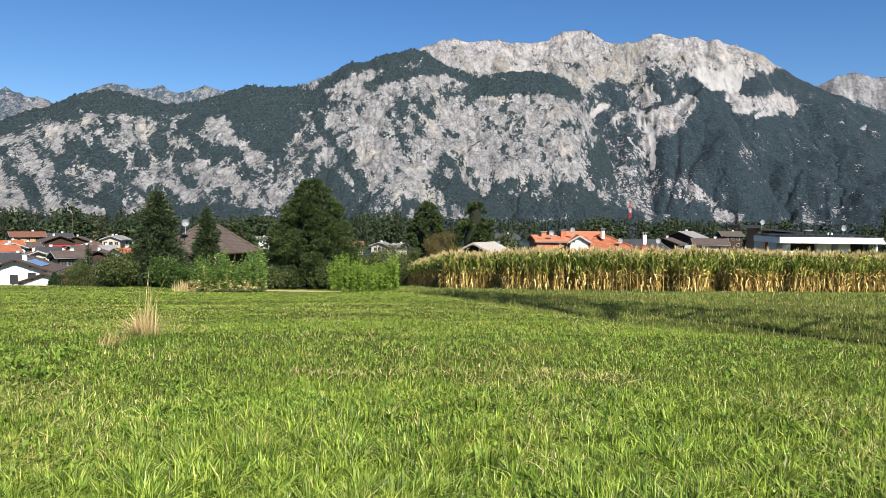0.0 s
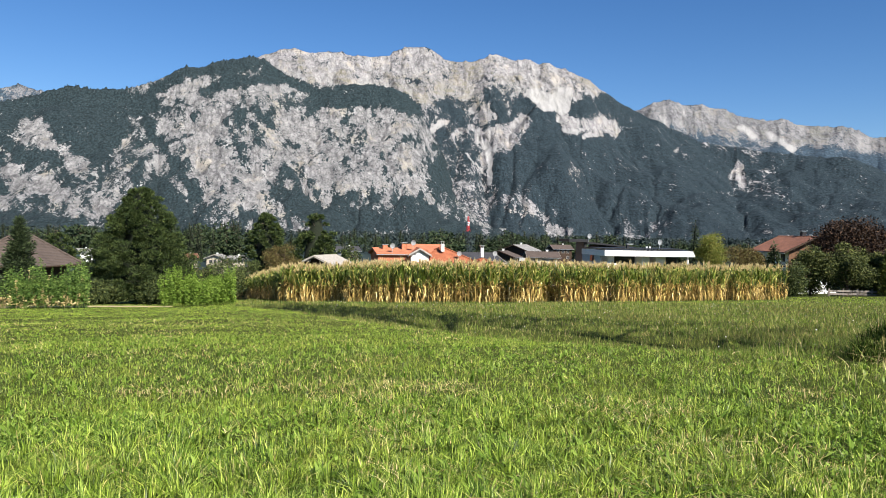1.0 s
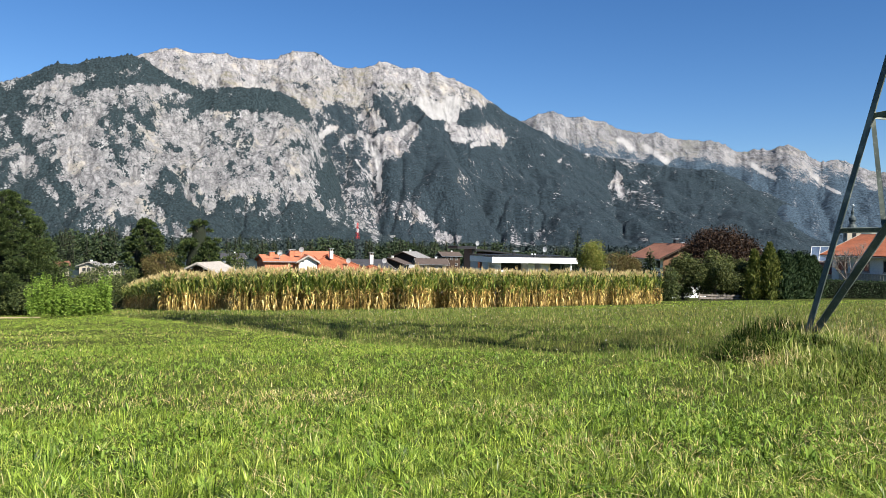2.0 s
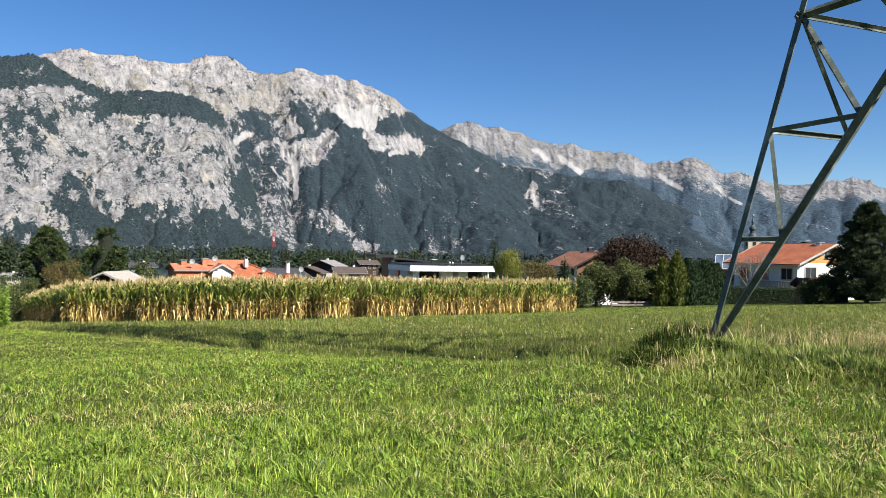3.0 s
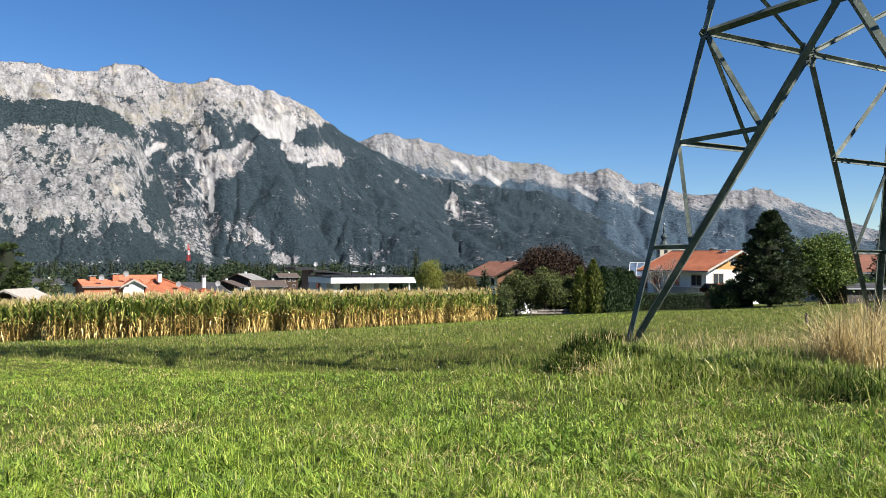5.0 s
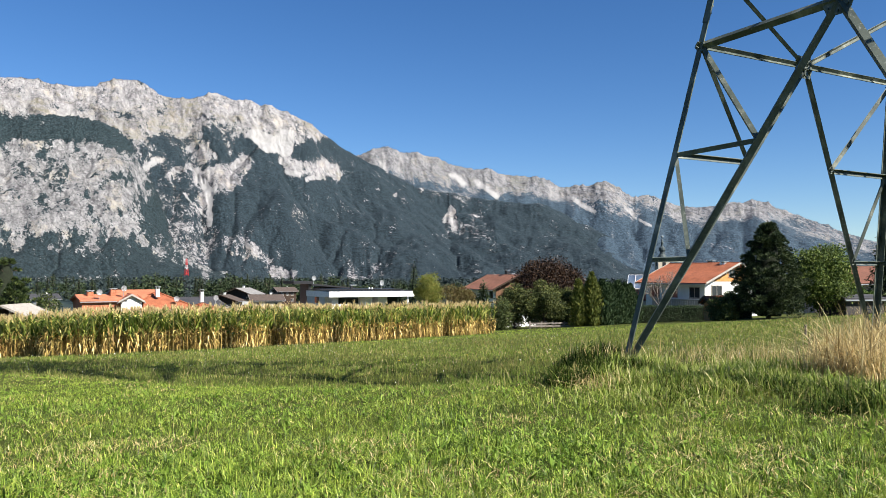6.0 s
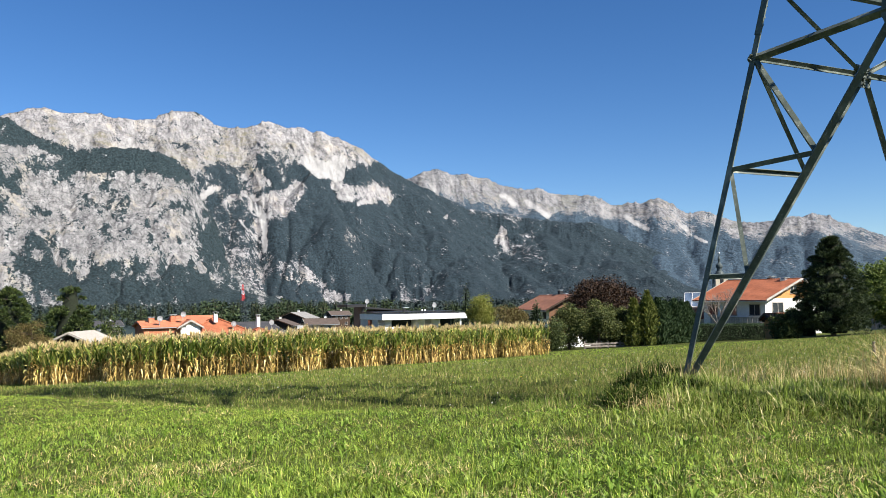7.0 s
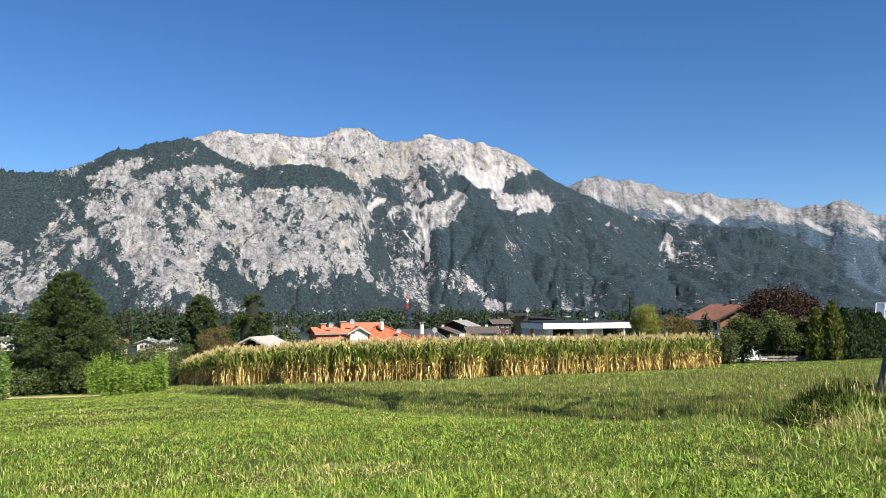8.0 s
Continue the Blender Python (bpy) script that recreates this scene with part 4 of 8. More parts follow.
def pine(label, x, y, h, r, mat, seed, pads=260, each=230, size=0.2, profile=((0, 0.86), (0.15, 1.0), (0.32, 1.0), (0.5, 0.80), (0.72, 0.54), (0.86, 0.33), (0.95, 0.17), (1, 0.04)), name="pine_tree"):
    """A full-crowned pine: flat pads of needle tufts on branches, with dark hollows between them."""
    rng = np.random.default_rng(seed)
    tree = base_at(name, x, y, rng.uniform(0, 360), None, label, "tree")
    trunk_part(tree, h, 0.025 * h, 18, rng, BARK, r * 0.6, 0.08)
    pt, pr = np.array(profile).T
    t = np.sort(1 - rng.uniform(0, 1, pads) ** 0.72)
    az = np.arange(pads) * 2.39996 + rng.normal(0, 0.25, pads)
    R = r * np.interp(t, pt, pr) * rng.uniform(0.6, 1.14, pads)
    big = r * 0.145 * rng.uniform(0.6, 1.4, pads) * (0.6 + 0.55 * (1 - t))
    core = np.stack([R * np.cos(az), R * np.sin(az), h * (0.02 + 0.94 * t) + 0.1 * R], -1)
    k = np.repeat(np.arange(pads), each)
    n = len(k)
    u = random_units(rng, n)
    u[:, 2] = np.abs(u[:, 2]) * np.where(rng.uniform(size=n) < 0.75, 1, -0.6)
    d = np.stack([np.cos(az), np.sin(az), np.zeros(pads)], -1)[k]
    c = core[k] + u * (big[k] * rng.uniform(0.45, 1, n) ** 0.6)[:, None] * np.array([1.1, 1.1, 0.72]) + d * (big[k] * 0.3)[:, None]
    ax = unit(u + 0.5 * d + rng.normal(0, 0.35, (n, 3)) + np.array([0, 0, 0.4]))
    side = unit(np.cross(ax, random_units(rng, n)))
    ln = size * rng.uniform(0.6, 1.3, n)
    v, f = leaf_quads(c, ax, side, ln, ln * 0.3)
    crown_part("crown", v, f, mat, tree)
    # an added near-black shell stands in for the shade among the needles
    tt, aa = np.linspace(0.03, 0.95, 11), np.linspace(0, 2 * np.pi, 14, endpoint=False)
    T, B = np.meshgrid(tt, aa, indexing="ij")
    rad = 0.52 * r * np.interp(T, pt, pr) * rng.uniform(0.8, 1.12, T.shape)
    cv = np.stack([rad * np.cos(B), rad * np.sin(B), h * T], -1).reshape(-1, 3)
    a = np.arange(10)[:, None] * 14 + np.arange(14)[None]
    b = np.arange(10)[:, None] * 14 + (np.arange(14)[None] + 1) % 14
    crown_part("core", cv, np.stack([a, b, b + 14, a + 14], -1).reshape(-1, 4), INNER_DARK, tree)
    return tree


def broadleaf(label, x, y, h, r, mat, seed, n=5200, stem=0.15, lumps=26, size=0.135, name="tree", category="tree", flat=1.0, z=None, group=""):
    rng = np.random.default_rng(seed)
    n = int(n * (2.6 if size < 0.25 else 1))
    tree = base_at(name, x, y, rng.uniform(0, 360), z, label, category, group)
    trunk_part(tree, h * 0.9, 0.022 * h + 0.02, 14, rng, BARK, r * 0.5, stem + 0.1)
    lo = h * stem - (0.18 * h if stem < 0.06 else 0)
    rz = (h - lo) / 2
    cen = random_units(rng, lumps) * (rng.uniform(0.25, 0.85, (lumps, 1)) ** 0.6)
    cen = cen * np.array([r * 0.78, r * 0.78, rz * 0.78]) + np.array([0, 0, lo + rz])
    rad = rng.uniform(0.22, 0.42, lumps) * min(r, rz * 1.2) * 1.1
    k = rng.integers(0, lumps, n)
    u = random_units(rng, n)
    u[:, 2] = np.abs(u[:, 2]) * np.where(rng.uniform(size=n) < 0.75, 1, -1)
    shell = rng.uniform(0.55, 1.08, (n, 1))
    c = cen[k] + u * rad[k][:, None] * shell * np.array([1, 1, flat])
    c[:, 2] = np.maximum(c[:, 2], 0.05)
    ax = unit(u * 0.5 + rng.normal(0, 0.6, (n, 3)) + np.array([0, 0, -0.15]))
    side = unit(np.cross(ax, rng.normal(0, 0.6, (n, 3)) + u))
    ln = size * rng.uniform(0.6, 1.3, n)
    v, f = leaf_quads(c, ax, side, ln, ln * 0.62)
    crown_part("crown", v, f, mat, tree)
    return tree


def column(label, x, y, h, r, mat, seed, n=3600, name="thuja_tree", size=0.3):
    rng = np.random.default_rng(seed)
    tree = base_at(name, x, y, rng.uniform(0, 360), None, label, "tree")
    trunk_part(tree, h * 0.9, 0.06, 6, rng, BARK, r * 0.4, 0.1)
    t = rng.uniform(0, 1, n) ** 1.1
    az = rng.uniform(0, 2 * np.pi, n)
    lump = 1 + 0.8 * (vnoise(az * 1.3, t * 7, seed) - 0.5) + 0.7 * (vnoise(az * 4, t * 18, seed + 1) - 0.5)
    R = r * np.clip(1.15 * (1 - t ** 2.6), 0.05, 1) * lump
    s = rng.uniform(0.6, 1, n)
    d = np.stack([np.cos(az), np.sin(az), np.zeros(n)], -1)
    c = d * (R * s)[:, None]
    c[:, 2] = h * t * 0.97
    ax = unit(d * 0.5 + rng.normal(0, 0.3, (n, 3)) + np.array([0, 0, 0.9]))
    side = unit(np.cross(ax, d + rng.normal(0, 0.5, (n, 3))))
    ln = size * rng.uniform(0.6, 1.3, n)
    v, f = leaf_quads(c, ax, side, ln, ln * 0.4)
    crown_part("crown", v, f, mat, tree)
    return tree


# distance haze is mixed into this foliage colour
FARWOODS = leafy("dark foliage with haze in its colour", [(0, (0.012, 0.021, 0.021)), (0.6, (0.022, 0.034, 0.032)), (1, (0.036, 0.050, 0.046))], 0.05)
WOODS = leafy("dark valley foliage", [(0, (0.009, 0.018, 0.008)), (0.6, (0.026, 0.042, 0.016)), (1, (0.055, 0.075, 0.028))], 0.12)
# near-black fill whose colour stands for the shade inside crowns and hedges
INNER_DARK = plain("dark fill for inner shade", (0.010, 0.014, 0.006), 0.95, 0, 0.4, 4)
BARK = plain("bark", (0.09, 0.065, 0.045), 0.95, 0, 0.4, 4, 0.6)
NEEDLES = leafy("dark spruce needles", [(0, (0.008, 0.015, 0.007)), (0.5, (0.027, 0.043, 0.017)), (1, (0.075, 0.098, 0.036))], 0.1)
PINE = leafy("pine needles", [(0, (0.008, 0.017, 0.005)), (0.5, (0.029, 0.048, 0.012)), (0.85, (0.068, 0.094, 0.024)), (1, (0.115, 0.135, 0.04))], 0.1)
BLUEISH = leafy("blue spruce needles", [(0, (0.05, 0.085, 0.08)), (1, (0.13, 0.18, 0.17))], 0.1)
GREEN = leafy("green leaves", [(0, (0.013, 0.029, 0.005)), (0.5, (0.039, 0.073, 0.014)), (1, (0.103, 0.155, 0.034))], 0.25)
DULL = leafy("dull green leaves", [(0, (0.012, 0.022, 0.007)), (0.5, (0.043, 0.062, 0.017)), (1, (0.129, 0.146, 0.043))], 0.22)
SAGE = leafy("grey-green leaves", [(0, (0.012, 0.02, 0.005)), (0.5, (0.052, 0.068, 0.018)), (1, (0.16, 0.17, 0.05))], 0.2)
LIME = leafy("light green leaves", [(0, (0.017, 0.034, 0.006)), (0.5, (0.065, 0.103, 0.019)), (1, (0.181, 0.224, 0.052))], 0.3)
YELLOW = leafy("yellowing leaves", [(0, (0.086, 0.112, 0.017)), (0.5, (0.163, 0.181, 0.034)), (1, (0.258, 0.232, 0.052))], 0.35)
RUSSET = leafy("russet leaves", [(0, (0.052, 0.034, 0.013)), (0.5, (0.120, 0.086, 0.030)), (1, (0.129, 0.129, 0.039))], 0.3)
COPPER = leafy("copper beech leaves", [(0, (0.007, 0.004, 0.003)), (0.6, (0.024, 0.013, 0.007)), (1, (0.075, 0.040, 0.020))], 0.1)
THUJA = leafy("thuja scales", [(0, (0.012, 0.028, 0.010)), (1, (0.043, 0.069, 0.026))], 0.15)
GOLD = leafy("golden thuja scales", [(0, (0.043, 0.065, 0.012)), (1, (0.146, 0.155, 0.034))], 0.2)
WEED = leafy("fresh weed leaves", [(0, (0.069, 0.129, 0.014)), (0.5, (0.146, 0.232, 0.028)), (1, (0.241, 0.335, 0.060))], 0.35)
TALLWEED = leafy("tall weed leaves", [(0, (0.03, 0.065, 0.012)), (0.5, (0.085, 0.15, 0.028)), (1, (0.20, 0.28, 0.06))], 0.3)
STRAW = leafy("dry straw", [(0, (0.30, 0.21, 0.085)), (0.6, (0.56, 0.44, 0.21)), (1, (0.70, 0.59, 0.33))], 0.35)

# trees and shrubs along the edge of the field
ROUND = ((0, 0.6), (0.25, 0.95), (0.45, 1.0), (0.65, 0.8), (0.85, 0.45), (0.95, 0.22), (1, 0.08))
pine("broad dark green stone pine at the field edge", -9.15, 55.2, 8.05, 3.0, PINE, 3, 360, 300, 0.16)
conifer("dark spruce with drooping branches beside a brown house", -20.65, 56.3, 7.05, 2.5, NEEDLES, 5, n=30000, tuft=0.9, lean=0.72, droop=0.35, ragged=0.5, size=0.26)
conifer("small dark spruce in front of a brown house", -16.45, 54.5, 5.6, 1.4, NEEDLES, 6, n=18000, tuft=0.9, lean=0.8, droop=0.3, size=0.23, ragged=0.45)
pine("rounded dark pine behind the brown house", -25.5, 96.7, 8.5, 2.9, PINE, 7, 130, 130, 0.34, ROUND)
broadleaf("dense dark green shrub at the field edge", -22.5, 53.4, 2.5, 1.75, DULL, 8, stem=0.0, name="shrub", category="shrub", lumps=30)
broadleaf("yellow-green shrub beside a spruce", -22.1, 57.5, 3.2, 1.3, YELLOW, 9, n=2600, stem=0.0, name="shrub", category="shrub")
broadleaf("mid green shrub under the spruces", -18.4, 52.6, 2.6, 1.6, GREEN, 10, n=3600, stem=0.0, name="shrub", category="shrub")
broadleaf("low dark shrub under the spruces", -14.4, 53.2, 1.8, 1.4, DULL, 12, n=2600, stem=0.0, name="shrub", category="shrub")
broadleaf("brownish rounded garden shrub near the village", -41, 88, 3.6, 1.9, DULL, 11, n=2600, stem=0.05, name="shrub", category="shrub")
conifer("slim young spruce in a village garden", -50, 109, 7.2, 0.95, NEEDLES, 13, n=1500)
pine("dark green pine behind the corn", -1.6, 92.0, 10.1, 2.35, PINE, 14, 170, 150, 0.32, ROUND)
pine("broad dark pine behind the corn", 5.1, 117.9, 13.2, 3.6, PINE, 15, 170, 150, 0.42, ROUND)
broadleaf("russet brown shrub beside a pine", 0.4, 80.0, 6.1, 2.7, RUSSET, 16, n=5200, stem=0.05, name="shrub", category="shrub")
conifer("low spreading blue spruce beside the corn", -5.0, 104.0, 3.9, 2.6, BLUEISH, 17, n=2200, lean=0.5, droop=0.1, size=0.3)
broadleaf("dark overgrown shrub beside tall weeds", -5.5, 59.7, 3.0, 2.2, DULL, 18, n=4800, stem=0.0, name="shrub", category="shrub")
broadleaf("brown twiggy shrub beside tall weeds", -7.6, 60.6, 2.6, 1.3, RUSSET, 19, n=1800, stem=0.0, name="shrub", category="shrub", size=0.16)
broadleaf("dark low shrub under the stone pine", -7.7, 52.2, 1.9, 1.7, DULL, 20, n=3600, stem=0.0, name="shrub", category="shrub")
broadleaf("dark low shrub under the stone pine", -11.1, 52.6, 1.7, 1.6, DULL, 21, n=3000, stem=0.0, name="shrub", category="shrub")
broadleaf("green tree far behind the corn", 17.7, 199.2, 13.0, 3.8, DULL, 22, n=1800, size=0.5)
broadleaf("yellowing birch behind the corn", 38.3, 63.8, 6.4, 1.9, YELLOW, 24, n=4200, stem=0.1)
conifer("slim dark spruce behind a yellowing birch", 47.0, 81.6, 8.6, 0.9, NEEDLES, 25, n=1800)
broadleaf("russet cherry tree behind the corn", 37.6, 56.8, 5.0, 1.9, RUSSET, 26, n=4200, stem=0.05)
conifer("small dark conifer at the end of the corn", 36.9, 52.4, 4.1, 0.75, NEEDLES, 27, n=1800)
broadleaf("dark purple copper beech behind green shrubs", 57.9, 69.3, 8.4, 4.5, COPPER, 28, n=20000, stem=0.05, lumps=130, size=0.23)
broadleaf("tall grey-green garden shrub at the field edge", 40.6, 53.0, 4.3, 1.9, SAGE, 29, n=5200, stem=0.0, name="shrub", category="shrub")
broadleaf("tall grey-green garden shrub at the field edge", 42.4, 51.2, 4.4, 2.1, SAGE, 30, n=5800, stem=0.0, name="shrub", category="shrub")
broadleaf("tall grey-green garden shrub at the field edge", 44.4, 51.6, 4.0, 1.6, SAGE, 31, n=4200, stem=0.0, name="shrub", category="shrub")
column("golden green columnar thuja at the field edge", 45.6, 48.8, 4.5, 0.75, GOLD, 32)
column("golden green columnar thuja at the field edge", 44.6, 49.4, 4.0, 0.6, GOLD, 33, n=2600)
for k, (tx, ty, th, tr) in enumerate(((46.9, 49.0, 3.9, 0.95), (48.3, 49.6, 3.6, 0.95), (49.7, 49.9, 3.85, 0.95), (50.9, 50.2, 3.6, 0.9), (51.9, 50.6, 3.55, 0.8))):
    column("dark green thuja in a grown-out row", tx, ty, th, tr, THUJA, 34 + k)
pine("tall dark yew-like spruce beside a white house", 55.9, 39.2, 8.3, 2.4, NEEDLES, 42, 300, 200, 0.2, ((0, 0.75), (0.15, 1.0), (0.38, 0.95), (0.6, 0.68), (0.8, 0.36), (0.92, 0.16), (1, 0.02)), "spruce_tree")
broadleaf("bright green leafy tree beside a dark spruce", 61.4, 38.1, 6.8, 3.1, LIME, 43, n=11000, stem=0.05, lumps=80, size=0.19)
broadleaf("dark shrub in front of a white house", 53.2, 41.6, 2.1, 1.6, DULL, 44, n=3400, stem=0.0, name="shrub", category="shrub")
broadleaf("dark shrub in front of a white house", 56.4, 43.1, 2.8, 1.2, DULL, 45, n=2800, stem=0.0, name="shrub", category="shrub")
conifer("dark spruce beyond the pylon", 76.5, 40.7, 9.2, 2.0, NEEDLES, 46, n=3600)
broadleaf("green shrub beside a garden shed", 66.0, 37.2, 2.4, 1.6, GREEN, 47, n=2800, stem=0.0, name="shrub", category="shrub")

broadleaf("brownish rounded garden bush below the village", -46.1, 97.7, 4.4, 2.0, RUSSET, 301, n=3000, stem=0.0, name="shrub", category="shrub")
broadleaf("dark green garden bush below the village", -50.7, 108.8, 6.1, 1.7, DULL, 302, n=3000, stem=0.0, name="shrub", category="shrub")
broadleaf("dark green bush beside tall weeds", -4.6, 71.8, 4.5, 2.3, DULL, 303, n=3000, stem=0.0, name="shrub", category="shrub")
broadleaf("brown twiggy bush beside tall weeds", -7.4, 69.6, 3.6, 1.9, RUSSET, 304, n=3000, stem=0.0, name="shrub", category="shrub")
broadleaf("green bush beside the stone pine", -3.2, 79.9, 4.4, 1.9, DULL, 305, n=3000, stem=0.0, name="shrub", category="shrub")
column("small dark thuja beside a white annex", -53.9, 107.2, 3.0, 0.7, THUJA, 306, n=1500)

broadleaf("dark shrub at the end of the corn", 38.0, 51.8, 2.9, 1.5, DULL, 308, n=3000, stem=0.0, name="shrub", category="shrub")


def bare_tree(x, y, h, seed):
    rng = np.random.default_rng(seed)
    tree = base_at("bare_tree", x, y, 0, None, "leafless grey fruit tree beside a white house", "tree")
    bm = bmesh.new()

    def grow(p, d, l, r, depth):
        q = p + d * l
        tube(bm, p, q, r, r * 0.65, 5 if depth < 2 else 4)
        if depth < 5:
            for _ in range(3 if depth else 5):
                e = (d + Vector(rng.normal(0, 0.55, 3)) + Vector((0, 0, 0.12))).normalized()
                grow(q, e, l * rng.uniform(0.6, 0.85), r * 0.6, depth + 1)

    grow(Vector((0, 0, -0.2)), Vector((0, 0, 1)), h * 0.3, 0.11, 0)
    part("trunk", bm, plain("grey twigs", (0.20, 0.17, 0.15), 0.9, 0, 0.3, 5), tree)


bare_tree(62.4, 56.6, 5.6, 50)


def hedge(label, x0, y0, x1, y1, h, w, mat, seed, n=4200):
    rng = np.random.default_rng(seed)
    mx, my = (x0 + x1) / 2, (y0 + y1) / 2
    ob = base_at("hedge", mx, my, math.degrees(math.atan2(y1 - y0, x1 - x0)), None, label, "hedge")
    L = math.hypot(x1 - x0, y1 - y0)
    # added dark box: the hedge's inner shade put into its colour
    part("dark_inner_fill", boxed(-L / 2, L / 2, -w * 0.4, w * 0.4, -0.5, h * 0.93), INNER_DARK, ob)
    c = np.stack([rng.uniform(-L / 2, L / 2, n), rng.uniform(-w / 2, w / 2, n), rng.uniform(0, h, n)], -1)
    k = rng.integers(0, 3, n)
    c[k == 0, 2] = h + rng.normal(0, 0.03, (k == 0).sum())
    c[k == 1, 1] = -w / 2
    c[k == 2, 1] = w / 2
    ax = random_units(rng, n)
    side = unit(np.cross(ax, random_units(rng, n)))
    ln = 0.11 * rng.uniform(0.6, 1.3, n)
    v, f = leaf_quads(c, ax, side, ln, ln * 0.6)
    crown_part("foliage", v, f, mat, ob)


hedge("clipped dark hedge along the field edge", 51.6, 52.2, 61.0, 44.6, 1.35, 0.9, THUJA, 60, 11000)
hedge("clipped green hedge beside a white house", -57, 112, -46.5, 116, 1.9, 1.2, DULL, 61, 2200)


# ---- corn ----
def corn_mats():
    green = leafy("green corn leaf", [(0, (0.026, 0.052, 0.006)), (0.35, (0.085, 0.135, 0.016)), (0.65, (0.205, 0.265, 0.045)), (0.88, (0.38, 0.40, 0.10)), (1, (0.58, 0.50, 0.18))], 0.2, 0.42, spec=0.4)
    dry = leafy("dry corn leaf", [(0, (0.12, 0.075, 0.022)), (0.4, (0.36, 0.23, 0.065)), (0.8, (0.60, 0.43, 0.14)), (1, (0.74, 0.60, 0.27))], 0.15, 0.6)
    tassel = leafy("corn tassel", [(0, (0.34, 0.25, 0.11)), (1, (0.62, 0.50, 0.26))], 0.3, 0.8)
    stalk = leafy("corn stalk", [(0, (0.14, 0.105, 0.026)), (0.7, (0.36, 0.25, 0.08)), (1, (0.26, 0.24, 0.05))], 0.0, 0.6)
    return [green, dry, tassel, stalk]


def corn_plant(rng, full=True):
    """One maize plant at the origin: places, triangles and the slot of each triangle."""
    V, Fc, S = [], [], []

    def add(v, f, s):
        Fc.append(np.asarray(f) + sum(len(a) for a in V))
        V.append(np.asarray(v, float))
        S.append(np.full(len(f), s))

    h = rng.uniform(2.0, 2.3)
    lean = rng.normal(0, 0.05, 2)
    at = lambda z: np.array([lean[0] * z * z / h, lean[1] * z * z / h, z])
    z0 = 0.0 if full else 1.2
    ring = [(0.021, z0), (0.017, 1.1 if full else 1.5), (0.007, h * 0.93)]
    v = [at(z) + np.array([math.cos(a) * r, math.sin(a) * r, 0]) for r, z in ring for a in (0, 2.1, 4.2)]
    f = []
    for k in range(2):
        for j in range(3):
            a, b = 3 * k + j, 3 * k + (j + 1) % 3
            f += [(a, b, b + 3), (a, b + 3, a + 3)]
    add(v, f, 3)
    turn = rng.uniform(0, 6.28)
    levels = np.linspace(0.22 if full else 1.35, h * 0.87, 20 if full else 7)
    for i, z in enumerate(levels):
        a = turn + i * math.pi + rng.normal(0, 0.35)
        out, side = np.array([math.cos(a), math.sin(a), 0]), np.array([-math.sin(a), math.cos(a), 0])
        dry = z < 0.84 + rng.normal(0, 0.2)
        l = rng.uniform(0.5, 0.85) * (0.5 if dry else 0.75)
        rise = rng.uniform(1.2, 2.1) if not dry else rng.uniform(0.0, 0.9)
        sag = rng.uniform(0.6, 1.5) if not dry else rng.uniform(1.0, 1.9)
        w = rng.uniform(0.07, 0.12) * (0.8 if dry else 1.0)
        if z > 0.68 * h:                        # short flag leaves below the tassel
            l, rise, sag = l * 0.62, rise * 0.6, sag * 0.7
        tw = rng.normal(0, 0.5)
        pts = []
        for s in np.linspace(0, 1, 4):
            c = at(z) + out * l * s * (1 - 0.25 * s) + np.array([0, 0, l * (rise * s - sag * s * s) + 0.04])
            ww = w * (0.7 + 0.6 * s - 1.25 * s * s) if s < 1 else 0
            up = np.array([0, 0, math.sin(tw * s) * ww])
            pts += [c - side * ww / 2 - up / 2, c + side * ww / 2 + up / 2] if s < 1 else [c]
        add(pts, [(0, 1, 3), (0, 3, 2), (2, 3, 5), (2, 5, 4), (4, 5, 6)], 1 if dry else 0)
    if full:
        for k in range(rng.integers(2, 5)):
            a = rng.uniform(0, 6.28)
            z = rng.uniform(0.8, 1.15)
            d = np.array([math.cos(a), math.sin(a), 0])
            s = np.array([-d[1], d[0], 0])
            c = at(z) + d * 0.02
            tip = c + d * rng.uniform(0.08, 0.24) + np.array([0, 0, rng.uniform(-0.08, 0.24)])
            m = (c + tip) / 2
            add([c, m + s * 0.046, m - s * 0.046, m + np.array([0, 0, 0.03]) + d * 0.03, tip], [(0, 1, 3), (0, 3, 2), (1, 4, 3), (3, 4, 2)], 1)
    for k in range(9):
        a = rng.uniform(0, 6.28)
        d = np.array([math.cos(a), math.sin(a), 0]) * rng.uniform(0.02, 0.13)
        s = np.array([-math.sin(a), math.cos(a), 0]) * 0.014
        c = at(h * 0.90)
        q = at(h * 0.92) + d + np.array([0, 0, rng.uniform(0.13, 0.3)])
        add([c - s, c + s, (c + q) / 2 + d * 0.2 + s * 1.4, q], [(0, 1, 2), (0, 2, 3)], 2)
    return np.concatenate(V), np.concatenate(Fc), np.concatenate(S)


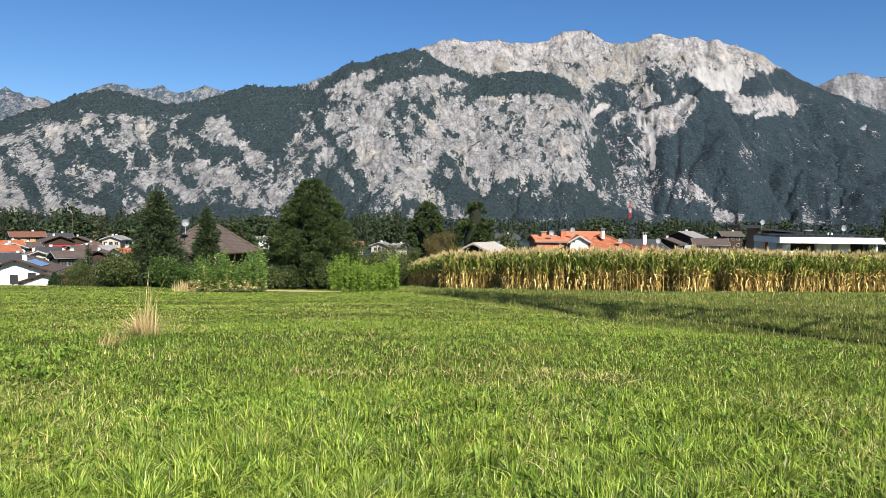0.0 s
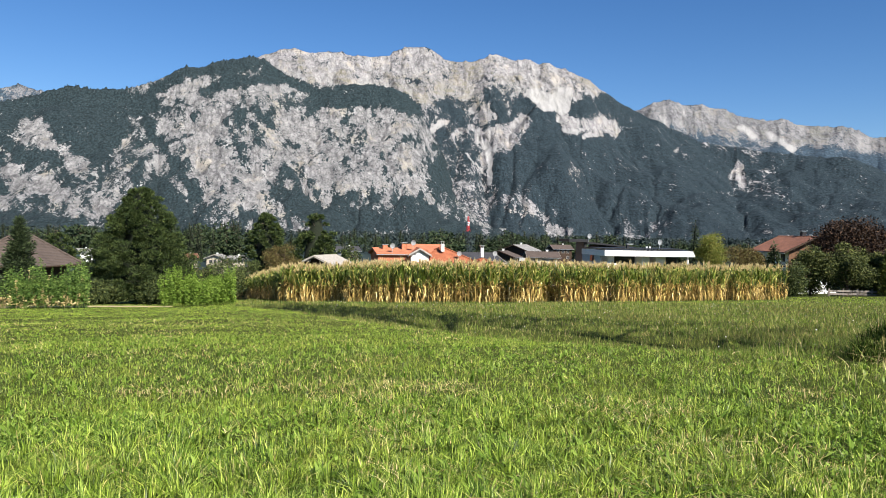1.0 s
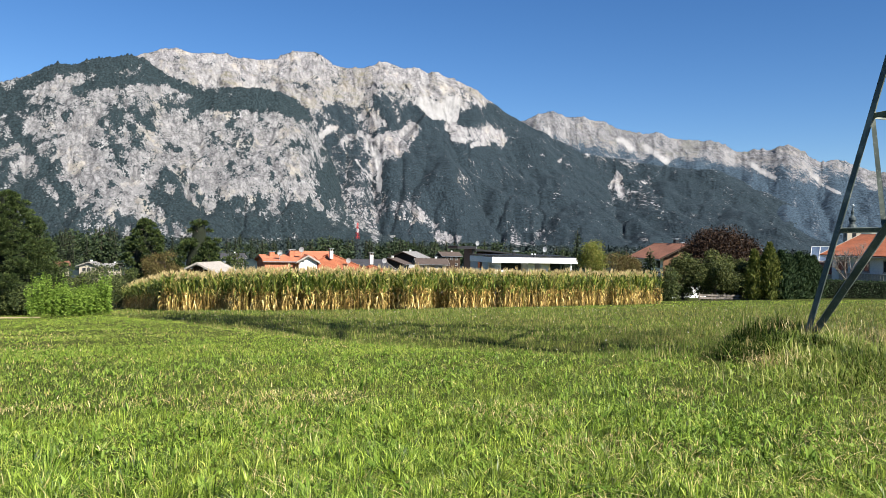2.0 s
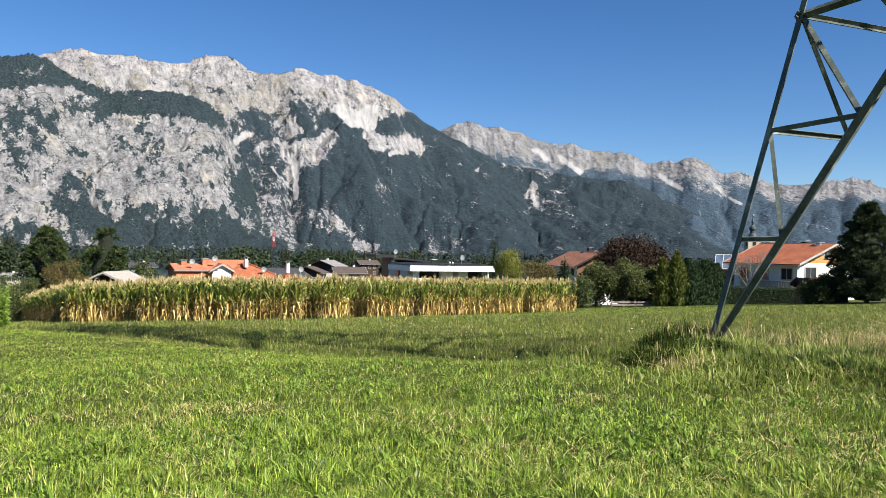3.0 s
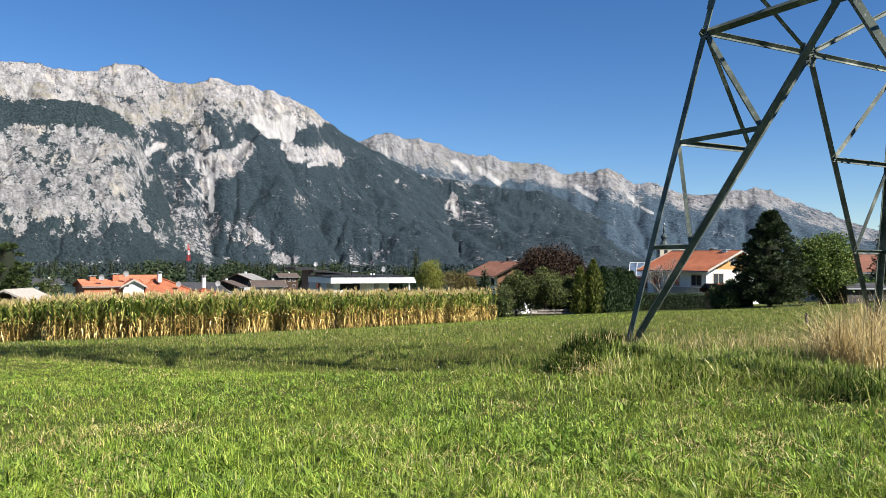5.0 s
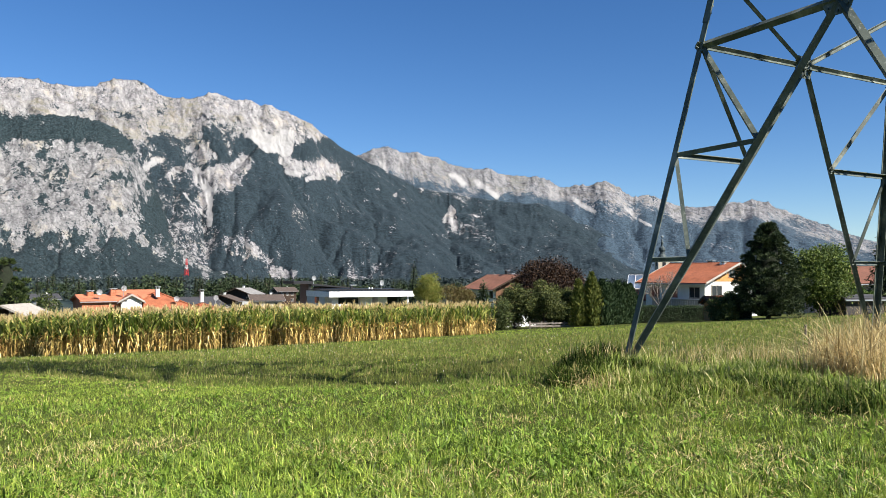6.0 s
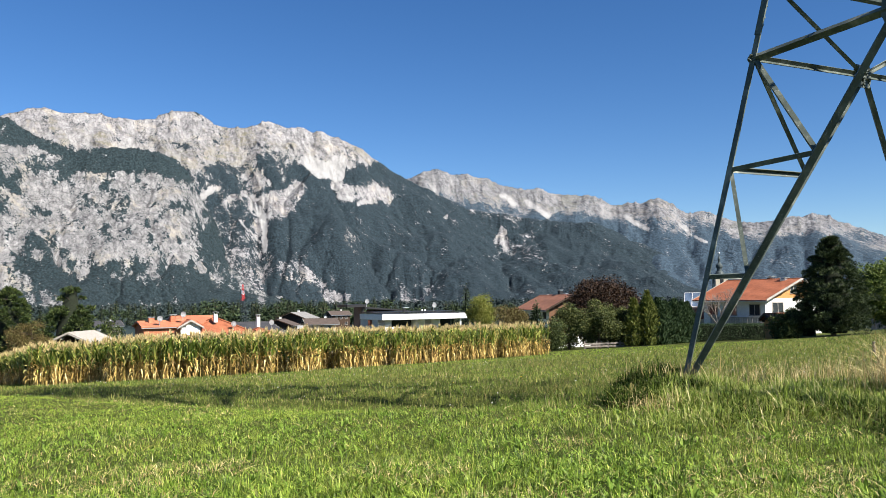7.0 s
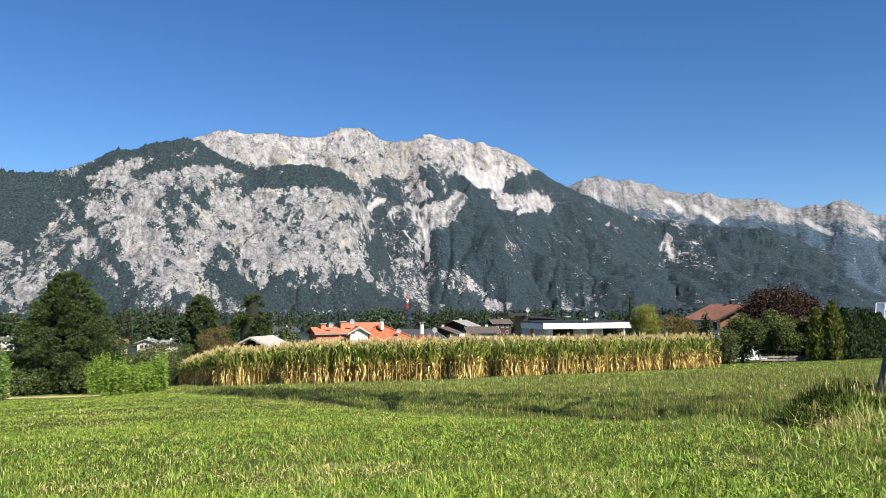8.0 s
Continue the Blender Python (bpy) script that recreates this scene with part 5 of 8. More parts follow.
def stamp(protos, which, x, y, z, turn, scale):
    """All copies of some prototypes as one set of arrays."""
    V, Fc, S, off = [], [], [], 0
    for k, (v, f, s) in enumerate(protos):
        m = which == k
        n = int(m.sum())
        if not n:
            continue
        ca, sa, sc = np.cos(turn[m])[:, None], np.sin(turn[m])[:, None], scale[m][:, None]
        P = np.stack([(v[:, 0] * ca - v[:, 1] * sa) * sc + x[m][:, None], (v[:, 0] * sa + v[:, 1] * ca) * sc + y[m][:, None], v[:, 2] * sc + z[m][:, None]], -1)
        V.append(P.reshape(-1, 3))
        Fc.append((f[None] + (np.arange(n) * len(v))[:, None, None] + off).reshape(-1, 3))
        S.append(np.tile(s, n))
        off += n * len(v)
    return np.concatenate(V), np.concatenate(Fc), np.concatenate(S)


def corn_front(x):
    return np.interp(x, [-0.5, 0.6, 3, 6, 12, 20, 26, 29], [47.5, 46.0, 43.8, 41.6, 39.0, 39.6, 40.0, 40.6])


def corn_field():
    rng = np.random.default_rng(70)
    whole = [corn_plant(rng) for _ in range(10)]
    tops = [corn_plant(rng, k < 2) for k in range(6)]
    X, Y = [], []
    for row in range(7):
        x = np.arange(0.2, 29.6, 0.155) + rng.normal(0, 0.03, len(np.arange(0.2, 29.6, 0.155)))
        X.append(x)
        Y.append(corn_front(x) + row * 0.72 + rng.normal(0, 0.05, len(x)))
    for row in range(3):                        # left flank, going back
        s = np.arange(0, 50, 0.22)
        X.append(0.5 - 5.6 * s / 50 + row * 0.7 + rng.normal(0, 0.05, len(s)))
        Y.append(46.2 + s)
        s = np.arange(0, 20, 0.2)               # right flank
        X.append(29.5 + 1.2 * s / 20 - row * 0.7 + rng.normal(0, 0.05, len(s)))
        Y.append(41.0 + s)
    x, y = np.concatenate(X), np.concatenate(Y)
    gap = fbm(x * 1.1, y * 0, 2, 71)
    keep = (rng.uniform(size=len(x)) > 0.06) & ~((gap > 0.66) & (y < corn_front(x) + 1.2))
    x, y = x[keep], y[keep]
    mats = corn_mats()
    n = len(x)
    v, f, s = stamp(whole, rng.integers(0, 10, n), x, y, turf(x, y) - 0.02, rng.uniform(0, 6.28, n), rng.uniform(0.92, 1.06, n) * np.interp(x, [0, 6, 22, 29], [1.0, 1.06, 0.97, 0.93]))
    thing = new("corn_crop", sheet("corn_crop", v, f, mats, s))
    tagged(thing, "ripe corn crop, green above and dry yellow below", "corn", kind="stuff")
    m = 3400
    x = rng.uniform(-5, 30, m * 2)
    y = rng.uniform(42, 96, m * 2)
    back = np.interp(x, [-5, 30], [96, 61])
    ok = (y > corn_front(x) + 3.2) & (y < back) & (x > 0.9 - 5.6 * (y - 46) / 50) & (x < 28.7 + (y - 41) * 0.06)
    x, y = x[ok][:m], y[ok][:m]
    n = len(x)
    v, f, s = stamp(tops, rng.integers(0, 6, n), x, y, land(x, y), rng.uniform(0, 6.28, n), rng.uniform(0.92, 1.05, n) * np.interp(x, [0, 6, 22, 29], [1.0, 1.06, 0.97, 0.93]))
    inner = new("corn_crop", sheet("corn_crop", v, f, mats, s))
    tagged(inner, "inner rows of ripe corn with brown tassels", "corn", kind="stuff")


corn_field()


def track():
    """A strip of bare sandy ground between the mown field and the gardens."""
    u, w = np.meshgrid(np.linspace(-14.5, -5.8, 60), np.linspace(0, 1, 5), indexing="ij")
    y = 45.4 + w * 1.5 + 0.5 * np.sin(u * 0.5)
    z = turf(u, y) + 0.045 - 0.05 * (np.abs(w - 0.5) > 0.4)
    mat = plain("pale sandy soil", (0.36, 0.28, 0.17), 0.95, 0, 0.25, 2.5, 0.4)
    tagged(new("path", sheet("path", np.stack([u, y, z], -1).reshape(-1, 3), grid_faces(60, 5)[:, ::-1], [mat], smooth=True)), "narrow sandy path along the field edge", "path", kind="structure")


track()


# ---- tall weeds at the field edge ----
def weed_stand(label, x, y, rx, ry, h, mats, seed, stems=150, yaw=0.0, dry=0.15, foot=0.16, name="tall_weeds"):
    rng = np.random.default_rng(seed)
    V, Fc, S, off = [], [], [], 0
    for k in range(stems):
        px, py = rng.uniform(-rx, rx) + rng.normal(0, 0.12), rng.uniform(-ry, ry)
        px, py = px * math.cos(yaw) - py * math.sin(yaw), px * math.sin(yaw) + py * math.cos(yaw)
        hh = h * rng.uniform(0.62, 1.05) * (0.72 + 0.56 * float(vnoise(np.array([px * 1.3 + seed]), np.array([py * 1.3]), seed)[0]))
        g = float(turf(x + px, y + py))
        lean = rng.normal(0, 0.07, 2)
        is_dry = rng.uniform() < dry
        n = 64
        t = rng.uniform(0.06, 1.03, n) ** 0.75
        az = rng.uniform(0, 6.28, n)
        d = np.stack([np.cos(az), np.sin(az), np.zeros(n)], -1)
        c = np.stack([x + px + lean[0] * hh * t, y + py + lean[1] * hh * t, g + hh * t], -1)
        ax = unit(d + np.array([0, 0, -0.25]) + rng.normal(0, 0.4, (n, 3)))
        side = unit(np.cross(ax, random_units(rng, n) + np.array([0, 0, 0.5])))
        ln = rng.uniform(0.09, 0.22, n) * (1.15 - 0.5 * t)
        v, f = leaf_quads(c, ax, side, ln, ln * 0.42)
        V.append(v); Fc.append(f + off); off += len(v)
        low = t < rng.uniform(-0.1, foot)
        S.append(np.where(low | is_dry, 1, 0))
        w = 0.006
        v = np.array([[x + px - w, y + py, g - 0.05], [x + px + w, y + py, g - 0.05], [x + px + lean[0] * hh + w * 0.4, y + py + lean[1] * hh, g + hh], [x + px + lean[0] * hh - w * 0.4, y + py + lean[1] * hh, g + hh]])
        V.append(v); Fc.append(np.array([[0, 1, 2, 3]]) + off); off += 4
        S.append(np.array([1 if is_dry else 0]))
    ob = new(name, sheet(name, np.concatenate(V), np.concatenate(Fc), mats, np.concatenate(S)))
    return tagged(ob, label, "weeds", kind="stuff")


weed_stand("tall leafy green weeds with dry stalks", -11.75, 43.6, 1.9, 1.0, 2.05, [TALLWEED, STRAW], 80, 230, 0.1, 0.04, 0.5)
weed_stand("tall leafy bright green weeds beside the corn", -4.35, 46.4, 1.95, 1.0, 1.95, [WEED, STRAW], 81, 230, 0.1, 0.0, 0.05)


# ---- grass ----
def blades(x, y, z, h, w, rng, lean=0.5, segs=2, fall=None):
    """Bent blades as triangles, each rooted at x, y, z."""
    n = len(x)
    a = rng.uniform(0, 2 * np.pi, n)
    side = np.stack([np.cos(a), np.sin(a), np.zeros(n)], -1)
    b = a + np.pi / 2 + rng.normal(0, 0.5, n)
    if fall is not None:                        # clumps fall away from their middle
        b = fall
        a = b - np.pi / 2 + rng.normal(0, 0.6, n)
        side = np.stack([np.cos(a), np.sin(a), np.zeros(n)], -1)
    out = np.stack([np.cos(b), np.sin(b), np.zeros(n)], -1)
    bend = np.abs(rng.normal(0, lean, n))
    root = np.stack([x, y, z], -1)
    rows = []
    for k in range(segs):
        s = k / segs
        c = root + out * (h * bend * s * s)[:, None] + np.array([0, 0, 1.0]) * (h * s * (1 - 0.25 * np.minimum(bend, 1.6) * s))[:, None]
        ww = (w * (1 - 0.4 * s))[:, None] * 0.5
        rows += [c - side * ww, c + side * ww]
    tip = root + out * (h * bend)[:, None] + np.array([0, 0, 1.0]) * (h * (1 - 0.25 * np.minimum(bend, 1.6)))[:, None]
    v = np.stack(rows + [tip], 1).reshape(-1, 3)
    m = 2 * segs + 1
    tri = []
    for k in range(segs - 1):
        tri += [(2 * k, 2 * k + 1, 2 * k + 3), (2 * k, 2 * k + 3, 2 * k + 2)]
    tri.append((2 * segs - 2, 2 * segs - 1, 2 * segs))
    f = (np.array(tri)[None] + (np.arange(n) * m)[:, None, None]).reshape(-1, 3)
    return v, f


def fan(rng, n, r0, r1, a0=-40, a1=72):
    r = np.sqrt(rng.uniform(r0 * r0, r1 * r1, n))
    a = np.radians(rng.uniform(a0, a1, n))
    return r * np.sin(a), r * np.cos(a)


def in_corn(x, y):
    """Where no turf grows: under the corn and on the path."""
    return ((x > -14.5) & (x < -5.8) & (np.abs(y - 46.1 - 0.5 * np.sin(x * 0.5)) < 0.7)) | (y > corn_front(x)) & (x > 0.3 - 5.6 * (y - 46) / 50) & (x < 29.9)


MOWN = leafy("mown meadow grass", [(0, (0.014, 0.036, 0.004)), (0.3, (0.066, 0.125, 0.010)), (0.6, (0.195, 0.295, 0.032)), (0.86, (0.37, 0.475, 0.09)), (0.95, (0.46, 0.50, 0.13)), (1.0, (0.54, 0.44, 0.21))], 0.22, 0.42, (0.25, 0.27, 0.045), 0.5, 0.28, dapple=(6.0, (0.50, 0.57, 0.54), (1.26, 1.2, 1.1)))
# MOWN's grass again, its light and dark tones evened out for viewing distance
SHORT = leafy("mown grass evened out for distance", [(0, (0.11, 0.185, 0.016)), (0.4, (0.23, 0.325, 0.034)), (0.8, (0.35, 0.43, 0.065)), (1.0, (0.44, 0.43, 0.15))], 0.25, 0.6, (0.24, 0.30, 0.05), 0.4, 0.15, dapple=(2.6, (0.72, 0.78, 0.75), (1.12, 1.1, 1.05)))
LONG = leafy("long meadow grass", [(0, (0.05, 0.08, 0.010)), (0.45, (0.145, 0.215, 0.032)), (0.8, (0.255, 0.30, 0.068)), (0.93, (0.38, 0.30, 0.13)), (1.0, (0.48, 0.40, 0.23))], 0.28, 0.6, (0.21, 0.145, 0.065), 0.35, 0.15, dapple=(2.6, (0.6, 0.66, 0.62), (1.25, 1.2, 1.15)))


def spread_blades(rng, n, r0, r1, h, lean, keep, a0=-40, a1=72, split=8, thin=0.00068, clump=0.13):
    """Blades strewn thinner and grown wider with distance, so that far turf stays as closed as near turf."""
    V, Fc, off = [], [], 0
    for near, far, segs in ((r0, split, 2), (split, r1, 1)):
        m = int(n * math.log(far / near) / math.log(r1 / r0))
        r = near * np.exp(rng.uniform(0, math.log(far / near), m))
        a = np.radians(rng.uniform(a0, a1, m))
        x, y = r * np.sin(a), r * np.cos(a)
        tuft = fbm(x * 1.6, y * 1.6, 4, 61)
        ok = keep(x, y, tuft) & ~in_corn(x, y) & (rng.uniform(size=m) < 0.6 + 0.75 * tuft)
        x, y, r, tuft = x[ok], y[ok], r[ok], tuft[ok]
        cell = clump * np.maximum(1, r / 14)
        step = 2.0 ** np.round(np.log2(cell))
        i, j = np.floor(x / step), np.floor(y / step)
        cx, cy = (i + 0.2 + 0.6 * hashed(i, j, 7)) * step, (j + 0.2 + 0.6 * hashed(i, j, 8)) * step
        fall = np.arctan2(y - cy, x - cx) + rng.normal(0, 0.45, len(x))
        tall = 1 + (0.9 * hashed(i, j, 9) ** 1.5 - 0.4) * np.interp(r, [6, 14], [1, 0.25])
        hh = h * tall * rng.uniform(0.5, 1.25, len(x)) * (0.6 + 0.8 * tuft) * np.interp(r, [2.4, 5, 9, 16], [1.5, 1.25, 1.0, 0.9])
        w = np.maximum(0.0084, thin * r * np.interp(r, [10, 16], [1.3, 1.0])) * rng.uniform(0.5, 1.4, len(x))
        v, f = blades(x, y, turf(x, y) - 0.015, hh, w, rng, lean, segs, fall)
        V.append(v); Fc.append(f + off); off += len(v)
    return np.concatenate(V), np.concatenate(Fc)


def green_wedge(x, y):
    """Fresh grass mown close along the foot of the corn."""
    return (y > np.interp(x, [14, 18, 24, 30, 44], [41.5, 36.5, 33.5, 32.5, 36]) + 1.5 * (fbm(x * 0.3, y * 0.3, 3, 64) - 0.5)) & (x > 14)


def grass():
    rng = np.random.default_rng(90)
    mown = lambda x, y, t: x < strip_edge(y) + 0.25 * (t - 0.5)
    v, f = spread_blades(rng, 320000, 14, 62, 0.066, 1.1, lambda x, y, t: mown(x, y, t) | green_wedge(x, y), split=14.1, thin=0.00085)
    tagged(new("grass", sheet("grass", v, f, [SHORT])), "mown green turf farther off, its tones evened out for distance", "grass", kind="stuff")
    v, f = spread_blades(rng, 480000, 2.3, 17, 0.088, 1.0, mown)
    # the same turf under and behind the camera
    n = 150000
    r, a = np.sqrt(rng.uniform(0, 11 * 11, n)), rng.uniform(0, 2 * np.pi, n)
    deg = np.degrees((a + np.pi) % (2 * np.pi) - np.pi)
    x, y = r * np.sin(a), r * np.cos(a)
    ok = ((r < 2.3) | (deg < -40) | (deg > 72)) & (x < 9)
    v2, f2 = blades(x[ok], y[ok], turf(x[ok], y[ok]) - 0.015, 0.08 * rng.uniform(0.5, 1.4, ok.sum()), 0.024 * rng.uniform(0.6, 1.4, ok.sum()), rng, 1.25, 1)
    ob = new("grass", sheet("grass", np.concatenate([v, v2]), np.concatenate([f, f2 + len(v)]), [MOWN]))
    tagged(ob, "bright green mown meadow grass", "grass", kind="stuff")
    v, f = spread_blades(rng, 420000, 4, 75, 0.15, 0.7, lambda x, y, t: (x > strip_edge(y)) & ~green_wedge(x, y), -12, 74)
    ob = new("meadow_strip", sheet("meadow_strip", v, f, [LONG]))
    tagged(ob, "long grey-green unmown meadow grass beside the corn", "grass", kind="stuff")


grass()


def clover():
    """Broad-leaved herbs among the grass: rosettes of small leaves."""
    rng = np.random.default_rng(91)
    V, Fc, off = [], [], 0
    for n, r0, r1, per, size in ((4200, 2.5, 8, 8, 0.030), (5000, 8, 18, 7, 0.038), (4500, 18, 40, 5, 0.06)):
        x, y = fan(rng, n, r0, r1)
        ok = (fbm(x * 0.8, y * 0.8, 3, 77) + rng.normal(0, 0.12, n) > 0.52) & (x < strip_edge(y))
        x, y = np.repeat(x[ok], per), np.repeat(y[ok], per)
        m = len(x)
        az = rng.uniform(0, 6.28, m)
        x, y = x + rng.normal(0, 0.035, m), y + rng.normal(0, 0.035, m)
        d = np.stack([np.cos(az), np.sin(az), rng.uniform(0.1, 0.9, m)], -1)
        ax = unit(d)
        side = unit(np.cross(ax, np.array([0, 0, 1.0]) + rng.normal(0, 0.3, (m, 3))))
        c = np.stack([x, y, turf(x, y) + rng.uniform(0.015, 0.075, m)], -1)
        ln = size * rng.uniform(0.6, 1.8, m)
        v, f = leaf_quads(c, ax, side, ln, ln * 0.45)
        V.append(v); Fc.append(f + off); off += len(v)
    ob = new("meadow_herbs", sheet("meadow_herbs", np.concatenate(V), np.concatenate(Fc), [WEED]))
    tagged(ob, "fresh green broad-leaved herbs in the grass", "herbs", kind="stuff")


clover()


def thatch():
    """Flattened dry cuttings and a few broad dock leaves near the path of the camera."""
    rng = np.random.default_rng(95)
    V, Fc, off = [], [], 0
    for n, r0, r1, w in ((22000, 2.4, 9, 0.006), (14000, 9, 24, 0.012)):
        x, y = fan(rng, n, r0, r1)
        ok = (x < strip_edge(y)) & (fbm(x * 0.9 + 5, y * 0.9, 4, 88) + rng.normal(0, 0.04, n) > 0.56)
        x, y = x[ok], y[ok]
        v, f = blades(x, y, turf(x, y) + rng.uniform(0.0, 0.07, len(x)), 0.05 * rng.uniform(0.5, 1.5, len(x)), w * rng.uniform(0.6, 1.3, len(x)), rng, 2.2, 2)
        V.append(v); Fc.append(f + off); off += len(v)
    tagged(new("dry_cuttings", sheet("dry_cuttings", np.concatenate(V), np.concatenate(Fc), [STRAW])), "dry straw-coloured cuttings lying in the grass", "cut grass", kind="stuff")
    V, Fc, off = [], [], 0
    for n, r0, r1, size in ((460, 2.5, 7, 0.085), (420, 7, 14, 0.09)):
        x, y = fan(rng, n, r0, r1)
        ok = x < strip_edge(y)
        x, y = x[ok], y[ok]
        k = rng.integers(4, 9, len(x))
        big = np.repeat(rng.uniform(0.55, 1.35, len(x)), k)
        x, y = np.repeat(x, k), np.repeat(y, k)
        x, y = x + rng.normal(0, 0.018, len(x)), y + rng.normal(0, 0.018, len(x))
        v, f = blades(x, y, turf(x, y) + 0.012, size * big * rng.uniform(0.7, 1.3, len(x)), 0.022 * big * rng.uniform(0.6, 1.3, len(x)), rng, 1.1, 3)
        V.append(v); Fc.append(f + off); off += len(v)
    tagged(new("broad_blades", sheet("broad_blades", np.concatenate(V), np.concatenate(Fc), [WEED])), "scattered rosettes of broad bright green leaves in the meadow", "herbs", kind="stuff")


thatch()


def leafy_weed(x, y, seed):
    """A clump of broad dandelion-like leaves rising from one crown."""
    rng = np.random.default_rng(seed)
    n = 170
    az = rng.uniform(0, 6.28, n)
    d = np.stack([np.cos(az), np.sin(az), rng.uniform(0.15, 1.0, n)], -1)
    ax = unit(d)
    side = unit(np.cross(ax, np.array([0, 0, 1.0]) + rng.normal(0, 0.25, (n, 3))))
    px, py = x + rng.normal(0, 0.16, n), y + rng.normal(0, 0.12, n)
    c = np.stack([px, py, turf(px, py) + rng.uniform(0.04, 0.13, n)], -1)
    ln = rng.uniform(0.04, 0.09, n)
    v, f = leaf_quads(c, ax, side, ln, ln * 0.38)
    tagged(new("weed_clump", sheet("weed_clump", v, f, [WEED])), "clump of broad-leaved weeds in the mown grass", "weeds", kind="stuff")


for n, (x, y) in enumerate(((-4.57, 8.67), (-5.40, 9.85), (-3.85, 7.75), (-7.07, 12.63), (-4.64, 9.92))):
    leafy_weed(x, y, 400 + n)


def flower_heads():
    rng = np.random.default_rng(97)
    n = 2200
    x, y = fan(rng, n, 9, 42, -10, 66)
    ok = (x > strip_edge(y) + 0.3) & ~in_corn(x, y) & (fbm(x * 0.5, y * 0.5, 3, 99) > 0.46)
    x, y = x[ok], y[ok]
    n = len(x)
    c = np.stack([x, y, turf(x, y) + rng.uniform(0.06, 0.17, n)], -1)
    ax = random_units(rng, n)
    side = unit(np.cross(ax, random_units(rng, n)))
    ln = rng.uniform(0.012, 0.026, n) * (1 + y / 60)
    v, f = leaf_quads(c, ax, side, ln, ln)
    tagged(new("clover_heads", sheet("clover_heads", v, f, [plain("white petals", (0.55, 0.54, 0.47), 0.8, 0, 0.1, 5)])), "small white clover heads in the long meadow", "flowers", kind="stuff")


flower_heads()


def tussock(label, x, y, spread, n, h, w, mat, seed, lean=0.45, name="dry_grass_tuft", kind="", spread_y=None, segs=3, category="grass"):
    rng = np.random.default_rng(seed)
    px = x + rng.normal(0, spread, n)
    py = y + rng.normal(0, spread_y or spread, n)
    hh = h * rng.uniform(0.35, 1.1, n)
    v, f = blades(px, py, turf(px, py) - 0.03, hh, w * rng.uniform(0.6, 1.4, n), rng, lean, segs)
    ob = new(name, sheet(name, v, f, [mat]))
    return tagged(ob, label, category, kind=kind)


RANKGREEN = leafy("dark lush grass", [(0, (0.015, 0.04, 0.005)), (0.5, (0.07, 0.13, 0.014)), (1, (0.20, 0.28, 0.04))], 0.2, 0.5)
tussock("dry straw-coloured grass tuft in the mown meadow", -4.5, 12.2, 0.09, 520, 0.52, 0.011, STRAW, 100, 1.3)
tussock("tall thin dry grass stalks in a tuft", -4.42, 12.2, 0.06, 44, 1.1, 0.009, STRAW, 101, 0.2)
tussock("small dry grass tuft in the mown meadow", -4.62, 11.35, 0.10, 140, 0.26, 0.008, STRAW, 102, 0.6)
tussock("dark green grass round a dry tuft", -4.5, 11.8, 0.35, 1100, 0.2, 0.009, RANKGREEN, 103, 0.6, name="grass_tuft", kind="stuff")
tussock("dry grass tuft before tall weeds", -14.35, 43.4, 0.3, 260, 0.75, 0.02, STRAW, 104, 0.3)

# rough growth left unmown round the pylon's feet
# the heap's shaded side is put into these dark blade colours
RANK = leafy("rank grass with shade in its colour", [(0, (0.008, 0.018, 0.003)), (0.5, (0.030, 0.054, 0.008)), (0.85, (0.10, 0.135, 0.024)), (1.0, (0.30, 0.25, 0.10))], 0.15, 0.8, spec=0.06)
TALL = leafy("tall green grass", [(0, (0.077, 0.120, 0.017)), (0.5, (0.206, 0.275, 0.043)), (0.85, (0.361, 0.396, 0.103)), (1.0, (0.533, 0.447, 0.241))], 0.35, 0.42)
def heap(label, x, y, rx, ry, top, n, mat, seed, blade=0.42, lean=1.1, yaw=0.0, name="rank_grass"):
    """A mound of overhanging grass: roots lie on a low dome, blades fall outward."""
    rng = np.random.default_rng(seed)
    a, q = rng.uniform(0, 6.28, n), np.sqrt(rng.uniform(0, 1, n))
    u, w = rx * q * np.cos(a), ry * q * np.sin(a)
    px, py = x + u * math.cos(yaw) - w * math.sin(yaw), y + u * math.sin(yaw) + w * math.cos(yaw)
    lump = fbm(px * 2.6, py * 2.6, 3, seed)
    z = turf(px, py) - 0.03 + top * (1 - q * q) * (0.2 + 1.6 * lump)
    v, f = blades(px, py, z, blade * rng.uniform(0.3, 1.15, n) * (0.3 + 1.4 * lump), 0.013 * rng.uniform(0.6, 1.4, n), rng, lean, 3)
    return tagged(new(name, sheet(name, v, f, [mat])), label, "grass", kind="stuff")


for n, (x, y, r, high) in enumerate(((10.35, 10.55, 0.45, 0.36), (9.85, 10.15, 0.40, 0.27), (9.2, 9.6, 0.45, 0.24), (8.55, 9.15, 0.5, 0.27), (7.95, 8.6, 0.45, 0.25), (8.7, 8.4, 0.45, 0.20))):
    heap("rank grass heaped round the pylon foot, coloured dark for shade", x, y, r * 1.2, r, 0.05, 1500, RANK, 130 + n, high, 1.2, 0.6)
